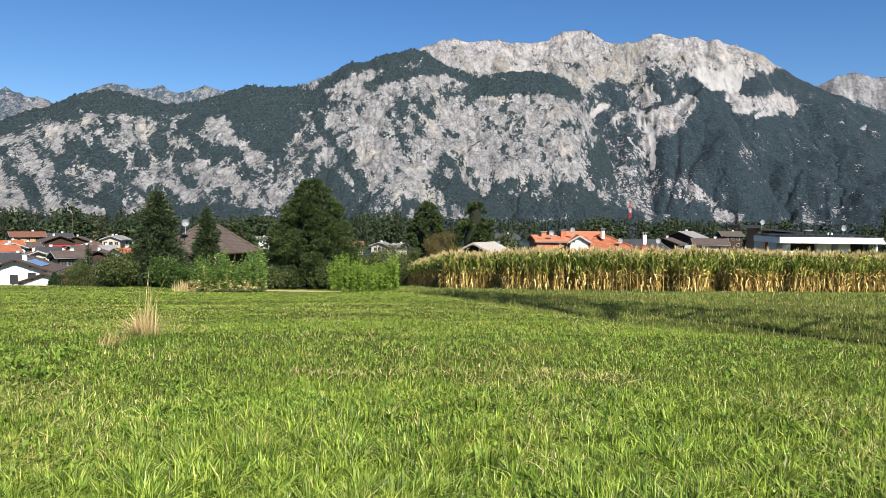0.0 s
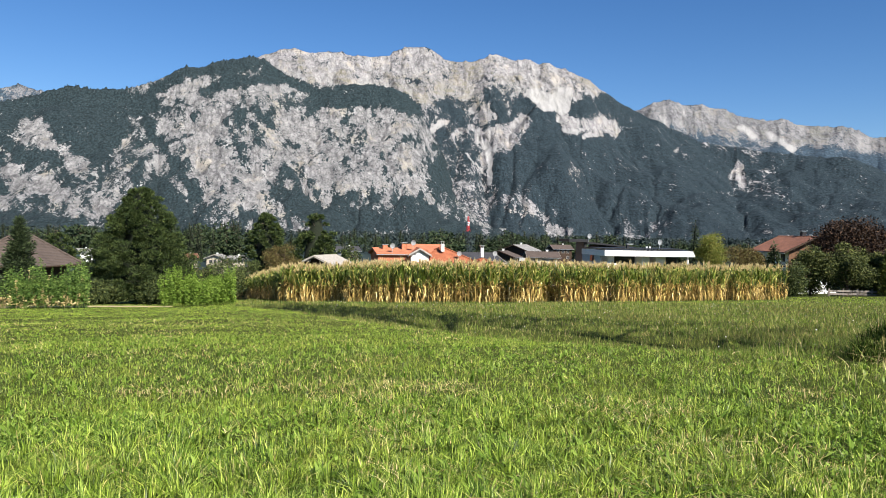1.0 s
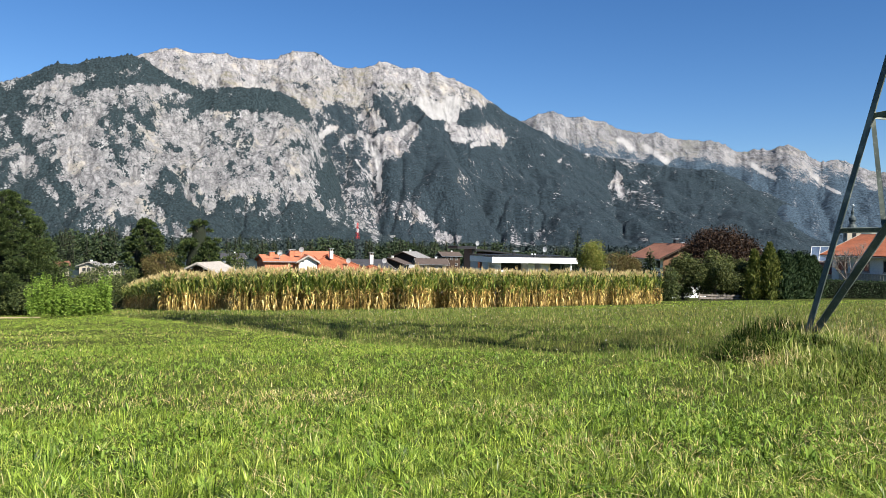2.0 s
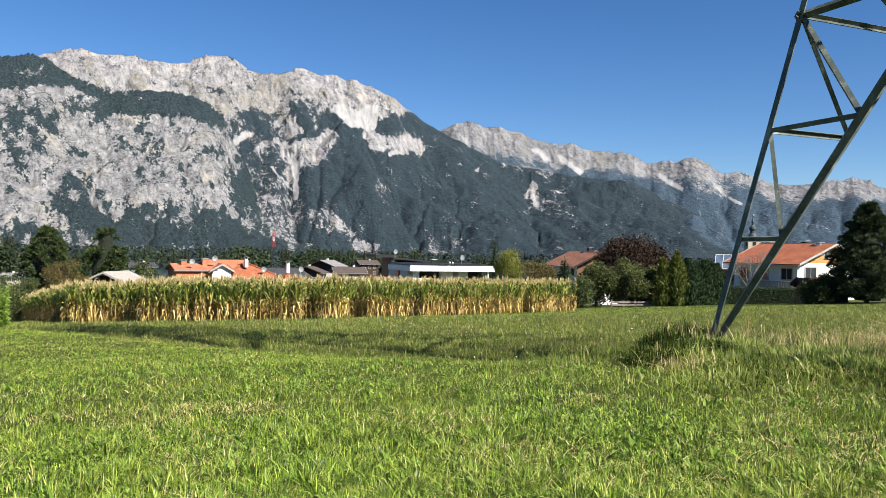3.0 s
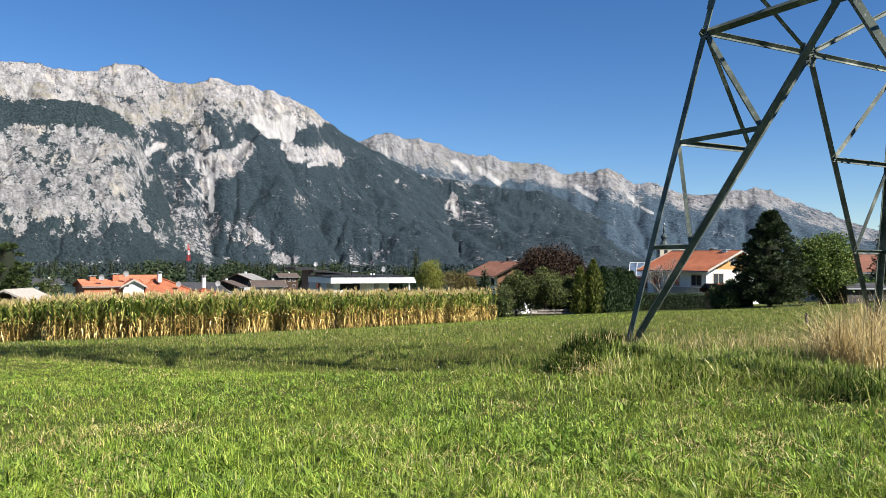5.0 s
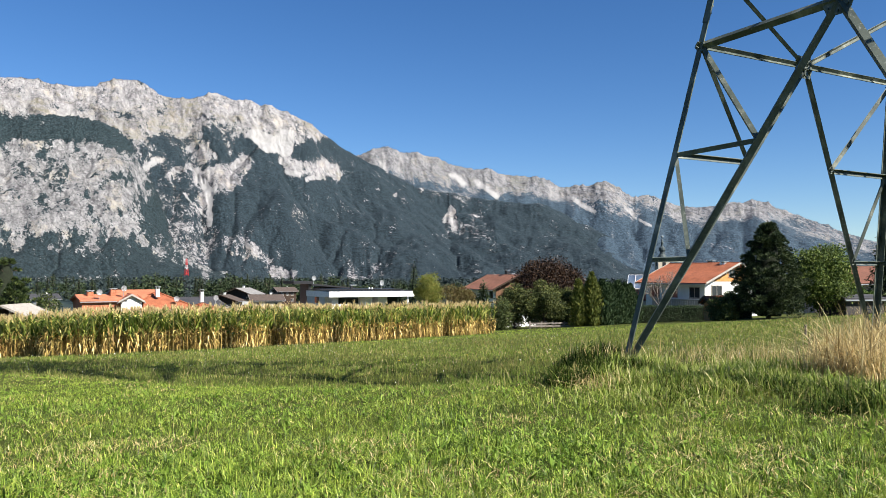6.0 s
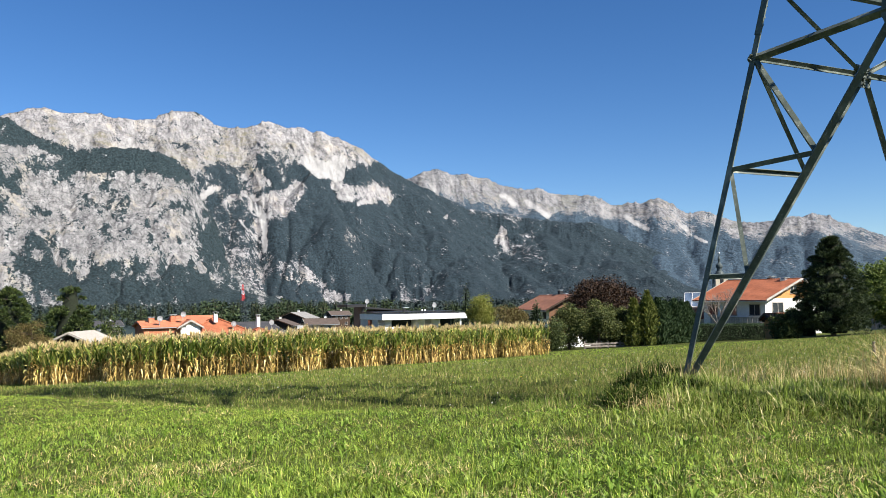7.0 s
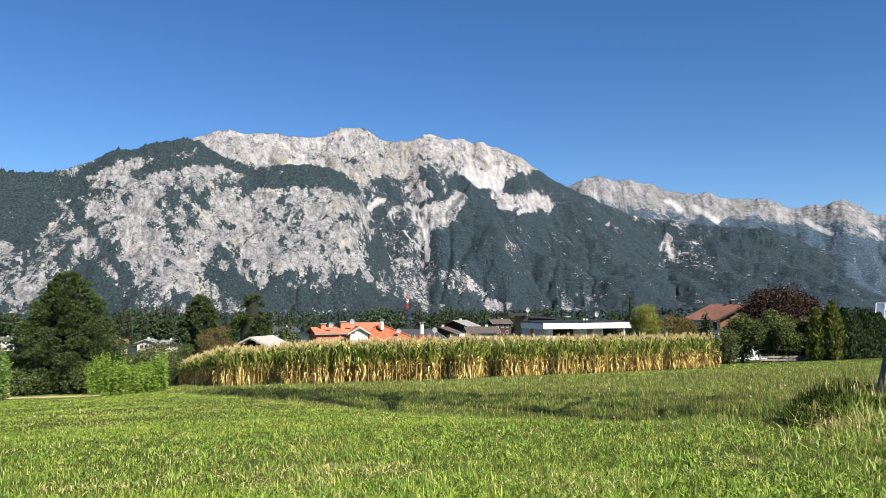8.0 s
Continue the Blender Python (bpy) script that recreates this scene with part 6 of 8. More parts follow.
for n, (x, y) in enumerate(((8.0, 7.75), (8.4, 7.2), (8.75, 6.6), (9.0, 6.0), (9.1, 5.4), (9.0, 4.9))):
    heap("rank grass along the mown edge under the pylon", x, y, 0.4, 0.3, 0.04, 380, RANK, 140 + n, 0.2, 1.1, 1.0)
    heap("tall green grass along the mown edge under the pylon", x + 0.2, y + 0.15, 0.6, 0.5, 0.03, 800, TALL, 150 + n, 0.25, 1.0, 1.0, "tall_grass")
heap("lush green grass round the pylon foot", 9.3, 8.9, 1.0, 0.7, 0.04, 2600, TALL, 117, 0.27, 1.1, 0.5, "tall_grass")
tussock("brown flattened grass before the pylon foot", 7.9, 7.9, 0.28, 360, 0.26, 0.012, STRAW, 120, 1.6, name="dry_grass", kind="stuff", spread_y=0.2)
tussock("tall green grass under the pylon", 9.0, 7.0, 1.1, 6500, 0.26, 0.012, TALL, 111, 1.1, name="tall_grass", kind="stuff", spread_y=0.5)
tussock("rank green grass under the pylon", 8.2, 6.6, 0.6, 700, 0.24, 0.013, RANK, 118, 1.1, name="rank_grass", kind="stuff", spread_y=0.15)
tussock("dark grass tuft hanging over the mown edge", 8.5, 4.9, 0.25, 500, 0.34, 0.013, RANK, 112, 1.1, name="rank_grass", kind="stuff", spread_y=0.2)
tussock("dry seeding grass under the pylon", 12.2, 8.6, 1.6, 800, 0.42, 0.007, STRAW, 113, 0.7, name="dry_grass", kind="stuff", spread_y=0.9)
tussock("dry seeding grass beside the pylon foot", 9.7, 9.6, 0.5, 110, 0.55, 0.009, STRAW, 119, 0.4, name="dry_grass", kind="stuff", spread_y=0.5)
tussock("tall dry straw round a pylon foot", 10.9, 6.2, 0.28, 800, 0.95, 0.011, STRAW, 114, 1.1, name="dry_grass", kind="stuff", spread_y=0.3)
tussock("tall dry straw round a pylon foot", 14.8, 8.0, 0.5, 800, 1.15, 0.011, STRAW, 115, 0.9, name="dry_grass", kind="stuff", spread_y=0.4)


def yellow_flower(x, y, h, seed):
    """A hawkbit: one thin stalk and a flat yellow head of petals."""
    rng = random.Random(seed)
    base = base_at("yellow_flower", x, y, rng.uniform(0, 360), label="yellow hawkbit flower in the long grass", category="flower", group="yellow flowers in the long grass")
    bm = bmesh.new()
    tube(bm, Vector((0, 0, -0.02)), Vector((0.03, 0.01, h)), 0.003, 0.002, 5)
    part("stalk", bm, RANK, base)
    bm = bmesh.new()
    c = bm.verts.new((0.03, 0.01, h))
    ring = []
    for k in range(20):
        a, r = k * math.pi / 10, 0.030 if k % 2 else 0.018
        ring.append(bm.verts.new((0.03 + r * math.cos(a), 0.01 + r * math.sin(a), h + 0.012)))
    for k in range(20):
        bm.faces.new((c, ring[k], ring[(k + 1) % 20]))
    part("petals", bm, PETAL, base)


PETAL = plain("yellow petals", (0.75, 0.50, 0.02), 0.7, 0, 0.15, 20)
for n, (x, y, h) in enumerate(((12.2, 7.2, 0.42), (12.6, 7.5, 0.36), (11.9, 7.0, 0.30), (12.9, 7.7, 0.45), (12.0, 7.6, 0.38), (8.2, 14.5, 0.25), (9.3, 13.6, 0.28))):
    yellow_flower(x, y, h, n)

DARKBOARD = plain("old dark boards", (0.05, 0.045, 0.04), 0.9, 0, 0.3, 4)
PLASTER = plain("white plaster", (0.686, 0.678, 0.642), 0.9, 0, 0.06, 0.8)
CREAM = plain("cream plaster", (0.405, 0.352, 0.273), 0.9, 0, 0.08, 0.8)
GREYWALL = plain("slate grey plaster", (0.141, 0.154, 0.167), 0.85, 0, 0.08, 0.8)
DARKWOOD = plain("dark brown timber", (0.038, 0.021, 0.012), 0.8, 0, 0.35, 3)
HONEY = plain("honey brown timber", (0.440, 0.211, 0.070), 0.7, 0, 0.2, 3)
WEATHERED = plain("weathered grey boards", (0.317, 0.290, 0.255), 0.9, 0, 0.25, 4)
METAL = plain("galvanised sheet", (0.55, 0.56, 0.57), 0.35, 0.8, 0.1, 3)
DISHWHITE = plain("pale grey enamel", (0.45, 0.46, 0.47), 0.5, 0, 0.05, 3)
BLACK = plain("black coated metal", (0.012, 0.012, 0.014), 0.5, 0, 0.2, 3)
REDPAINT = plain("red enamel", (0.50, 0.03, 0.03), 0.6, 0, 0.1, 3)
FLOWERS = plain("red balcony flowers", (0.45, 0.02, 0.03), 0.8, 0, 0.6, 9)
SLABWHITE = plain("white painted render", (0.722, 0.722, 0.722), 0.7, 0, 0.03, 0.6)
PALEGREY = plain("pale grey render", (0.458, 0.458, 0.449), 0.85, 0, 0.05, 0.8)
STONE = plain("grey church stone", (0.299, 0.290, 0.273), 0.9, 0, 0.15, 1)
COPPERGREEN = plain("dark weathered copper", (0.05, 0.065, 0.066), 0.6, 0.2, 0.3, 1)


def glass_mat():
    m, t, b = material("window glass", 0.08, 0, 0.6)
    b.inputs["Base Color"].default_value = (0.025, 0.03, 0.035, 1)
    return m


def panel_mat():
    m, t, b = material("solar panel glass with sky tint", 0.12, 0, 0.6)
    # pale blue of reflected sky is put into the panel colour
    t.links.new(ramp(t, noise_node(t, 1.5, 2), [(0.3, (0.09, 0.13, 0.20)), (0.7, (0.17, 0.23, 0.32))]), b.inputs["Base Color"])
    return m


def tile_mat(name, c):
    """Roof tiles: courses run level, so the pattern follows the height."""
    m, t, b = material(name, 0.8, 0, 0.25)
    pos = t.nodes.new("ShaderNodeTexCoord").outputs["Object"]
    w = t.nodes.new("ShaderNodeTexWave")
    w.wave_type, w.bands_direction = "BANDS", "Z"
    w.inputs["Scale"].default_value, w.inputs["Distortion"].default_value = 2.4, 0.6
    t.links.new(pos, w.inputs["Vector"])
    lo, hi = tuple(v * 0.72 for v in c), tuple(min(1, v * 1.2) for v in c)
    col = ramp(t, noise_node(t, 1.1, 6, 0.7), [(0.3, lo), (0.7, hi)])
    spots = ramp(t, noise_node(t, 7, 3, 0.7), [(0.35, (0.72,) * 3), (0.65, (1.08,) * 3)])
    col = mix(t, 1.0, col, spots, "MULTIPLY")
    t.links.new(mix(t, 0.25, col, w.outputs["Color"], "MULTIPLY"), b.inputs["Base Color"])
    relief(t, b, w.outputs["Fac"], 0.5, 0.05)
    return m


GLASS, PANEL = glass_mat(), panel_mat()
TERRACOTTA = tile_mat("orange clay tiles", (0.334, 0.110, 0.053))
ORANGE = tile_mat("bright orange clay tiles", (0.458, 0.167, 0.088))
BROWNTILE = tile_mat("brown concrete tiles", (0.095, 0.072, 0.060))
CHALETROOF = tile_mat("faded red clay tiles", (0.27, 0.12, 0.075))
CHALETWOOD = plain("brown larch boards", (0.12, 0.06, 0.03), 0.75, 0, 0.3, 3)
REDBROWN = tile_mat("red-brown clay tiles", (0.176, 0.075, 0.048))
GREYTILE = tile_mat("grey roof tiles", (0.238, 0.229, 0.220))
DARKTILE = tile_mat("anthracite roof tiles", (0.05, 0.05, 0.055))
SIDES = {"E": ((1, 0), (0, 1)), "W": ((-1, 0), (0, -1)), "N": ((0, 1), (-1, 0)), "S": ((0, -1), (1, 0))}


def side_box(bm, side, half, u0, u1, z0, z1, d0, d1):
    """A box on a wall: along the wall u0..u1, up z0..z1, out from the wall d0..d1."""
    n, a = Vector((*SIDES[side][0], 0)), Vector((*SIDES[side][1], 0))
    p, q = n * (half + d0) + a * u0, n * (half + d1) + a * u1
    return box(bm, min(p.x, q.x), max(p.x, q.x), min(p.y, q.y), max(p.y, q.y), z0, z1)


def add_window(parent, side, half, u, z, w, h, frame_mat):
    win = part("window", side_box(bmesh.new(), side, half, u - w / 2, u + w / 2, z, z + h, -0.05, 0.012), GLASS, parent)
    bm = bmesh.new()
    for a0, a1, b0, b1 in ((-w / 2 - 0.07, -w / 2 + 0.03, -0.07, h + 0.07), (w / 2 - 0.03, w / 2 + 0.07, -0.07, h + 0.07), (-w / 2, w / 2, -0.07, 0.03), (-w / 2, w / 2, h - 0.03, h + 0.07), (-0.03, 0.03, 0, h)):
        side_box(bm, side, half, u + a0, u + a1, z + b0, z + b1, -0.02, 0.04)
    part("window_frame", bm, frame_mat, win)
    part("sill", side_box(bmesh.new(), side, half, u - w / 2 - 0.1, u + w / 2 + 0.1, z - 0.12, z - 0.07, 0, 0.12), frame_mat, win)


def add_balcony(parent, side, half, u, z, w, mat, flowers=False, deep=1.1):
    bal = part("balcony", side_box(bmesh.new(), side, half, u - w / 2, u + w / 2, z - 0.15, z, 0, deep), DARKWOOD, parent)
    part("handrail", side_box(bmesh.new(), side, half, u - w / 2, u + w / 2, z + 0.92, z + 1.0, deep - 0.1, deep), mat, bal)
    n = max(4, int(w / 0.32))
    for k in range(n):
        c = u - w / 2 + w * (k + 0.5) / n
        part("board", side_box(bmesh.new(), side, half, c - w / n * 0.45, c + w / n * 0.45, z, z + 0.93, deep - 0.06, deep - 0.03), mat, bal)
    if flowers:
        part("flower_box", side_box(bmesh.new(), side, half, u - w / 2, u + w / 2, z + 0.75, z + 1.15, deep, deep + 0.25), FLOWERS, bal)


def dish(x, y, z, face, r=0.45, label="pale satellite dish on a roof", pole=0.7):
    """A round dish on a short pole; face: the azimuth to which it looks, in degrees."""
    ob = new("satellite_dish")
    ob.matrix_world = pose(x, y, z, 0, 0, -face)
    tagged(ob, label, "satellite dish")
    bm = bmesh.new()
    rings = [[bm.verts.new((q * r * math.cos(a), 0.32 * r * (q * q - 1), pole + q * r * math.sin(a))) for a in np.linspace(0, 2 * np.pi, 20, endpoint=False)] for q in (0.25, 0.6, 0.85, 1.0)]
    for a, b in zip(rings, rings[1:]):
        for k in range(20):
            bm.faces.new((a[k], a[(k + 1) % 20], b[(k + 1) % 20], b[k]))
    bm.faces.new(rings[0][::-1])
    bmesh.ops.solidify(bm, geom=bm.faces[:], thickness=0.02)
    part("reflector", bm, DISHWHITE, ob, smooth=True)
    part("pole", tube(bmesh.new(), (0, -0.1, -0.4), (0, -0.15, pole), 0.03), METAL, ob)
    part("arm", tube(bmesh.new(), (0, -0.1, pole - r), (0, r * 0.9, pole - r * 0.2), 0.015), METAL, ob)
    return ob


def house(label, x, y, yaw, L, W, eave, pitch, wall, roof, over=0.8, z=None, gable=None, windows=(), balconies=(), chimneys=(), panels=(), hip=False, name="house", trim=None, sunk=1.5, gable_from=None, category="house"):
    """A house with its ridge along its own x. E and W are the gables, N and S the long sides."""
    h = base_at(name, x, y, yaw, z, label, category)
    rise = math.tan(radians(pitch)) * W / 2
    trim = trim or DARKWOOD
    bm = bmesh.new()
    prof = [(-W / 2, -sunk), (W / 2, -sunk), (W / 2, eave), (0, eave + (0 if hip else rise)), (-W / 2, eave)]
    if hip:
        prof = prof[:3] + prof[4:]
    a = [bm.verts.new((-L / 2, p, q)) for p, q in prof]
    b = [bm.verts.new((L / 2, p, q)) for p, q in prof]
    bm.faces.new(a[::-1]); bm.faces.new(b)
    for k in range(len(prof)):
        bm.faces.new((a[k], a[(k + 1) % len(prof)], b[(k + 1) % len(prof)], b[k]))
    bmesh.ops.recalc_face_normals(bm, faces=bm.faces)
    part("wall", bm, wall, h)
    tk = 0.16
    bm = bmesh.new()
    hl = L / 2 + over
    ez = eave - math.tan(radians(pitch)) * over
    if hip:
        rl = max(0.0, L / 2 - W / 2)
        lo = [bm.verts.new((sx * hl, sy * (W / 2 + over), ez + 0.05)) for sx, sy in ((-1, -1), (1, -1), (1, 1), (-1, 1))]
        hi = [bm.verts.new((-rl - 0.01, 0, eave + rise + 0.05)), bm.verts.new((rl + 0.01, 0, eave + rise + 0.05))]
        for f in ((lo[0], lo[1], hi[1], hi[0]), (lo[1], lo[2], hi[1]), (lo[2], lo[3], hi[0], hi[1]), (lo[3], lo[0], hi[0])):
            bm.faces.new(f)
        bm.faces.new(lo[::-1])
        r = part("roof", bm, roof, h)
        corners = [Vector((sx * hl, sy * (W / 2 + over), ez + 0.09)) for sx, sy in ((-1, -1), (1, -1), (1, 1), (-1, 1))]
        tips = [Vector((-rl, 0, eave + rise + 0.09)), Vector((rl, 0, eave + rise + 0.09))]
        for k, c in enumerate(corners):
            part("ridge_tile", tube(bmesh.new(), c, tips[1] if k in (1, 2) else tips[0], 0.12, sides=6), roof, r)
        for k in range(4):
            part("gutter", tube(bmesh.new(), corners[k] + Vector((0, 0, -0.12)), corners[(k + 1) % 4] + Vector((0, 0, -0.12)), 0.07, sides=6), trim, r)
    else:
        for s in (-1, 1):
            bm = bmesh.new()
            low, top = Vector((0, s * (W / 2 + over), ez)), Vector((0, 0, eave + rise))
            nrm = Vector((0, s * math.sin(radians(pitch)), math.cos(radians(pitch)))) * tk
            vs = [Vector((e * hl, 0, 0)) + p + o for e in (-1, 1) for p in (low, top) for o in (Vector((0, 0, 0.04)), nrm + Vector((0, 0, 0.04)))]
            v = [bm.verts.new(q) for q in vs]
            for f in ((0, 1, 3, 2), (4, 6, 7, 5), (0, 4, 5, 1), (2, 3, 7, 6), (1, 5, 7, 3), (0, 2, 6, 4)):
                bm.faces.new([v[k] for k in f])
            bmesh.ops.recalc_face_normals(bm, faces=bm.faces)
            r = part("roof", bm, roof, h)
            part("gutter", tube(bmesh.new(), (-hl, s * (W / 2 + over + 0.05), ez + 0.02), (hl, s * (W / 2 + over + 0.05), ez + 0.02), 0.07, sides=6), METAL, r)
            for e in (-1, 1):
                p, q = Vector((e * (hl + 0.03), low.y, low.z + 0.02)), Vector((e * (hl + 0.03), 0, eave + rise + 0.02))
                bm = bmesh.new()
                vv = [p, q, q + Vector((0, 0, 0.24)), p + Vector((0, 0, 0.24))]
                vs = [bm.verts.new(c + Vector((d * e, 0, 0))) for d in (-0.03, 0.03) for c in vv]
                for f in ((0, 1, 2, 3), (4, 5, 6, 7), (0, 1, 5, 4), (1, 2, 6, 5), (2, 3, 7, 6), (3, 0, 4, 7)):
                    bm.faces.new([vs[k] for k in f])
                bmesh.ops.recalc_face_normals(bm, faces=bm.faces)
                part("bargeboard", bm, trim, r)
        part("ridge_tile", tube(bmesh.new(), (-hl, 0, eave + rise + 0.16), (hl, 0, eave + rise + 0.16), 0.11, sides=6), roof, h)
        for k in range(-2, 3):
            for s in (-1, 1):
                part("purlin", boxed(-hl + 0.1, hl - 0.1, k * W / 4.4 - 0.08, k * W / 4.4 + 0.08, eave + rise * (1 - abs(k) / 2.2) - 0.22, eave + rise * (1 - abs(k) / 2.2) + 0.0), trim, h) if s == 1 else None
    if gable is not None and not hip:
        g0 = eave if gable_from is None else gable_from
        for e in (-1, 1):
            bm = bmesh.new()
            out = e * (L / 2 + 0.03)
            pts = [(-W / 2, g0), (W / 2, g0), (W / 2, eave), (0, eave + rise), (-W / 2, eave)] if g0 < eave else [(-W / 2 + 0.05, g0), (W / 2 - 0.05, g0), (0, eave + rise - 0.03)]
            vs = [[bm.verts.new((c, p, q)) for p, q in pts] for c in (e * L / 2 - e * 0.02, out)]
            for ring in vs:
                bm.faces.new(ring)
            for k in range(len(pts)):
                bm.faces.new((vs[0][k], vs[0][(k + 1) % len(pts)], vs[1][(k + 1) % len(pts)], vs[1][k]))
            bmesh.ops.recalc_face_normals(bm, faces=bm.faces)
            part("gable_boarding", bm, gable, h)
    for side, u, zz, w, hh in windows:
        add_window(h, side, (L if side in "EW" else W) / 2 + (0.03 if gable is not None and side in "EW" else 0), u, zz, w, hh, trim)
    for side, u, zz, w, mat, fl in balconies:
        add_balcony(h, side, (L if side in "EW" else W) / 2 + (0.03 if gable is not None and side in "EW" else 0), u, zz, w, mat, fl)
    for u, v, hh, mat in chimneys:
        base = eave + rise - abs(v) * math.tan(radians(pitch)) - 0.2
        c = part("chimney", boxed(u - 0.35, u + 0.35, v - 0.3, v + 0.3, base, base + hh + 0.2, bevel=0.02), mat, h)
        part("chimney_cap", boxed(u - 0.45, u + 0.45, v - 0.4, v + 0.4, base + hh + 0.32, base + hh + 0.38), METAL, c)
        for du in (-0.25, 0.25):
            part("cap_post", boxed(u + du - 0.04, u + du + 0.04, v - 0.25, v + 0.25, base + hh + 0.2, base + hh + 0.32), METAL, c)
    for s, u, frac, w, d in panels:
        ang = radians(pitch)
        mid = Vector((u, s * W / 2 * (1 - frac), eave + rise * frac)) + Vector((0, s * math.sin(ang), math.cos(ang))) * 0.30
        for k in range(3):
            bm = bmesh.new()
            bmesh.ops.create_cube(bm, size=1, matrix=Matrix.Translation(mid + Vector(((k - 1) * w / 3, 0, 0))) @ Matrix.Rotation(-s * ang, 4, "X") @ Matrix.Diagonal((w / 3 - 0.06, d, 0.08, 1)))
            part("solar_panel", bm, PANEL, h)
    return h


def polar(az, d):
    return d * math.sin(radians(az)), d * math.cos(radians(az))


# brown house behind the spruces
house("dark brown house with a hipped brown tiled roof behind spruces", -22.6, 75.0, -18, 5.2, 5.2, 3.75, 40, DARKWOOD, BROWNTILE, over=1.0, hip=True, z=-5.4,
      windows=[("S", -1.9, 1.92, 1.0, 1.2), ("S", 0.0, 1.92, 1.0, 1.2), ("S", 1.9, 1.92, 1.0, 1.2)], balconies=[("S", -1.2, 1.52, 3.6, DARKWOOD, False)])
dish(-23.9, 72.2, -0.35, 160, 0.36, "large white round satellite dish above a balcony", 0.7)

# white house at the edge of the village
hx, hy = polar(-28.5, 138)
house("white gabled house with brown roof and solar panels", hx, hy, -75, 9, 9.0, 3.5, 20, PLASTER, BROWNTILE, z=-11.4, over=0.9,
      windows=[("E", -2.8, 1.7, 1.0, 1.2), ("E", -0.3, 1.7, 1.0, 1.2), ("E", 2.2, 1.5, 1.0, 1.7), ("E", -2.8, -0.6, 1.1, 1.1), ("S", -3, 1.6, 1.1, 1.2), ("S", 1.5, 1.6, 1.1, 1.2)],
      chimneys=[(2.5, 0.8, 1.0, PLASTER)], panels=[(1, 1.0, 0.5, 5.0, 2.4)])
hx, hy = polar(-27.1, 131)
house("low white annex with a brown gabled roof", hx, hy, -75, 5, 7, 1.6, 20, PLASTER, BROWNTILE, z=-11.0, over=0.6)

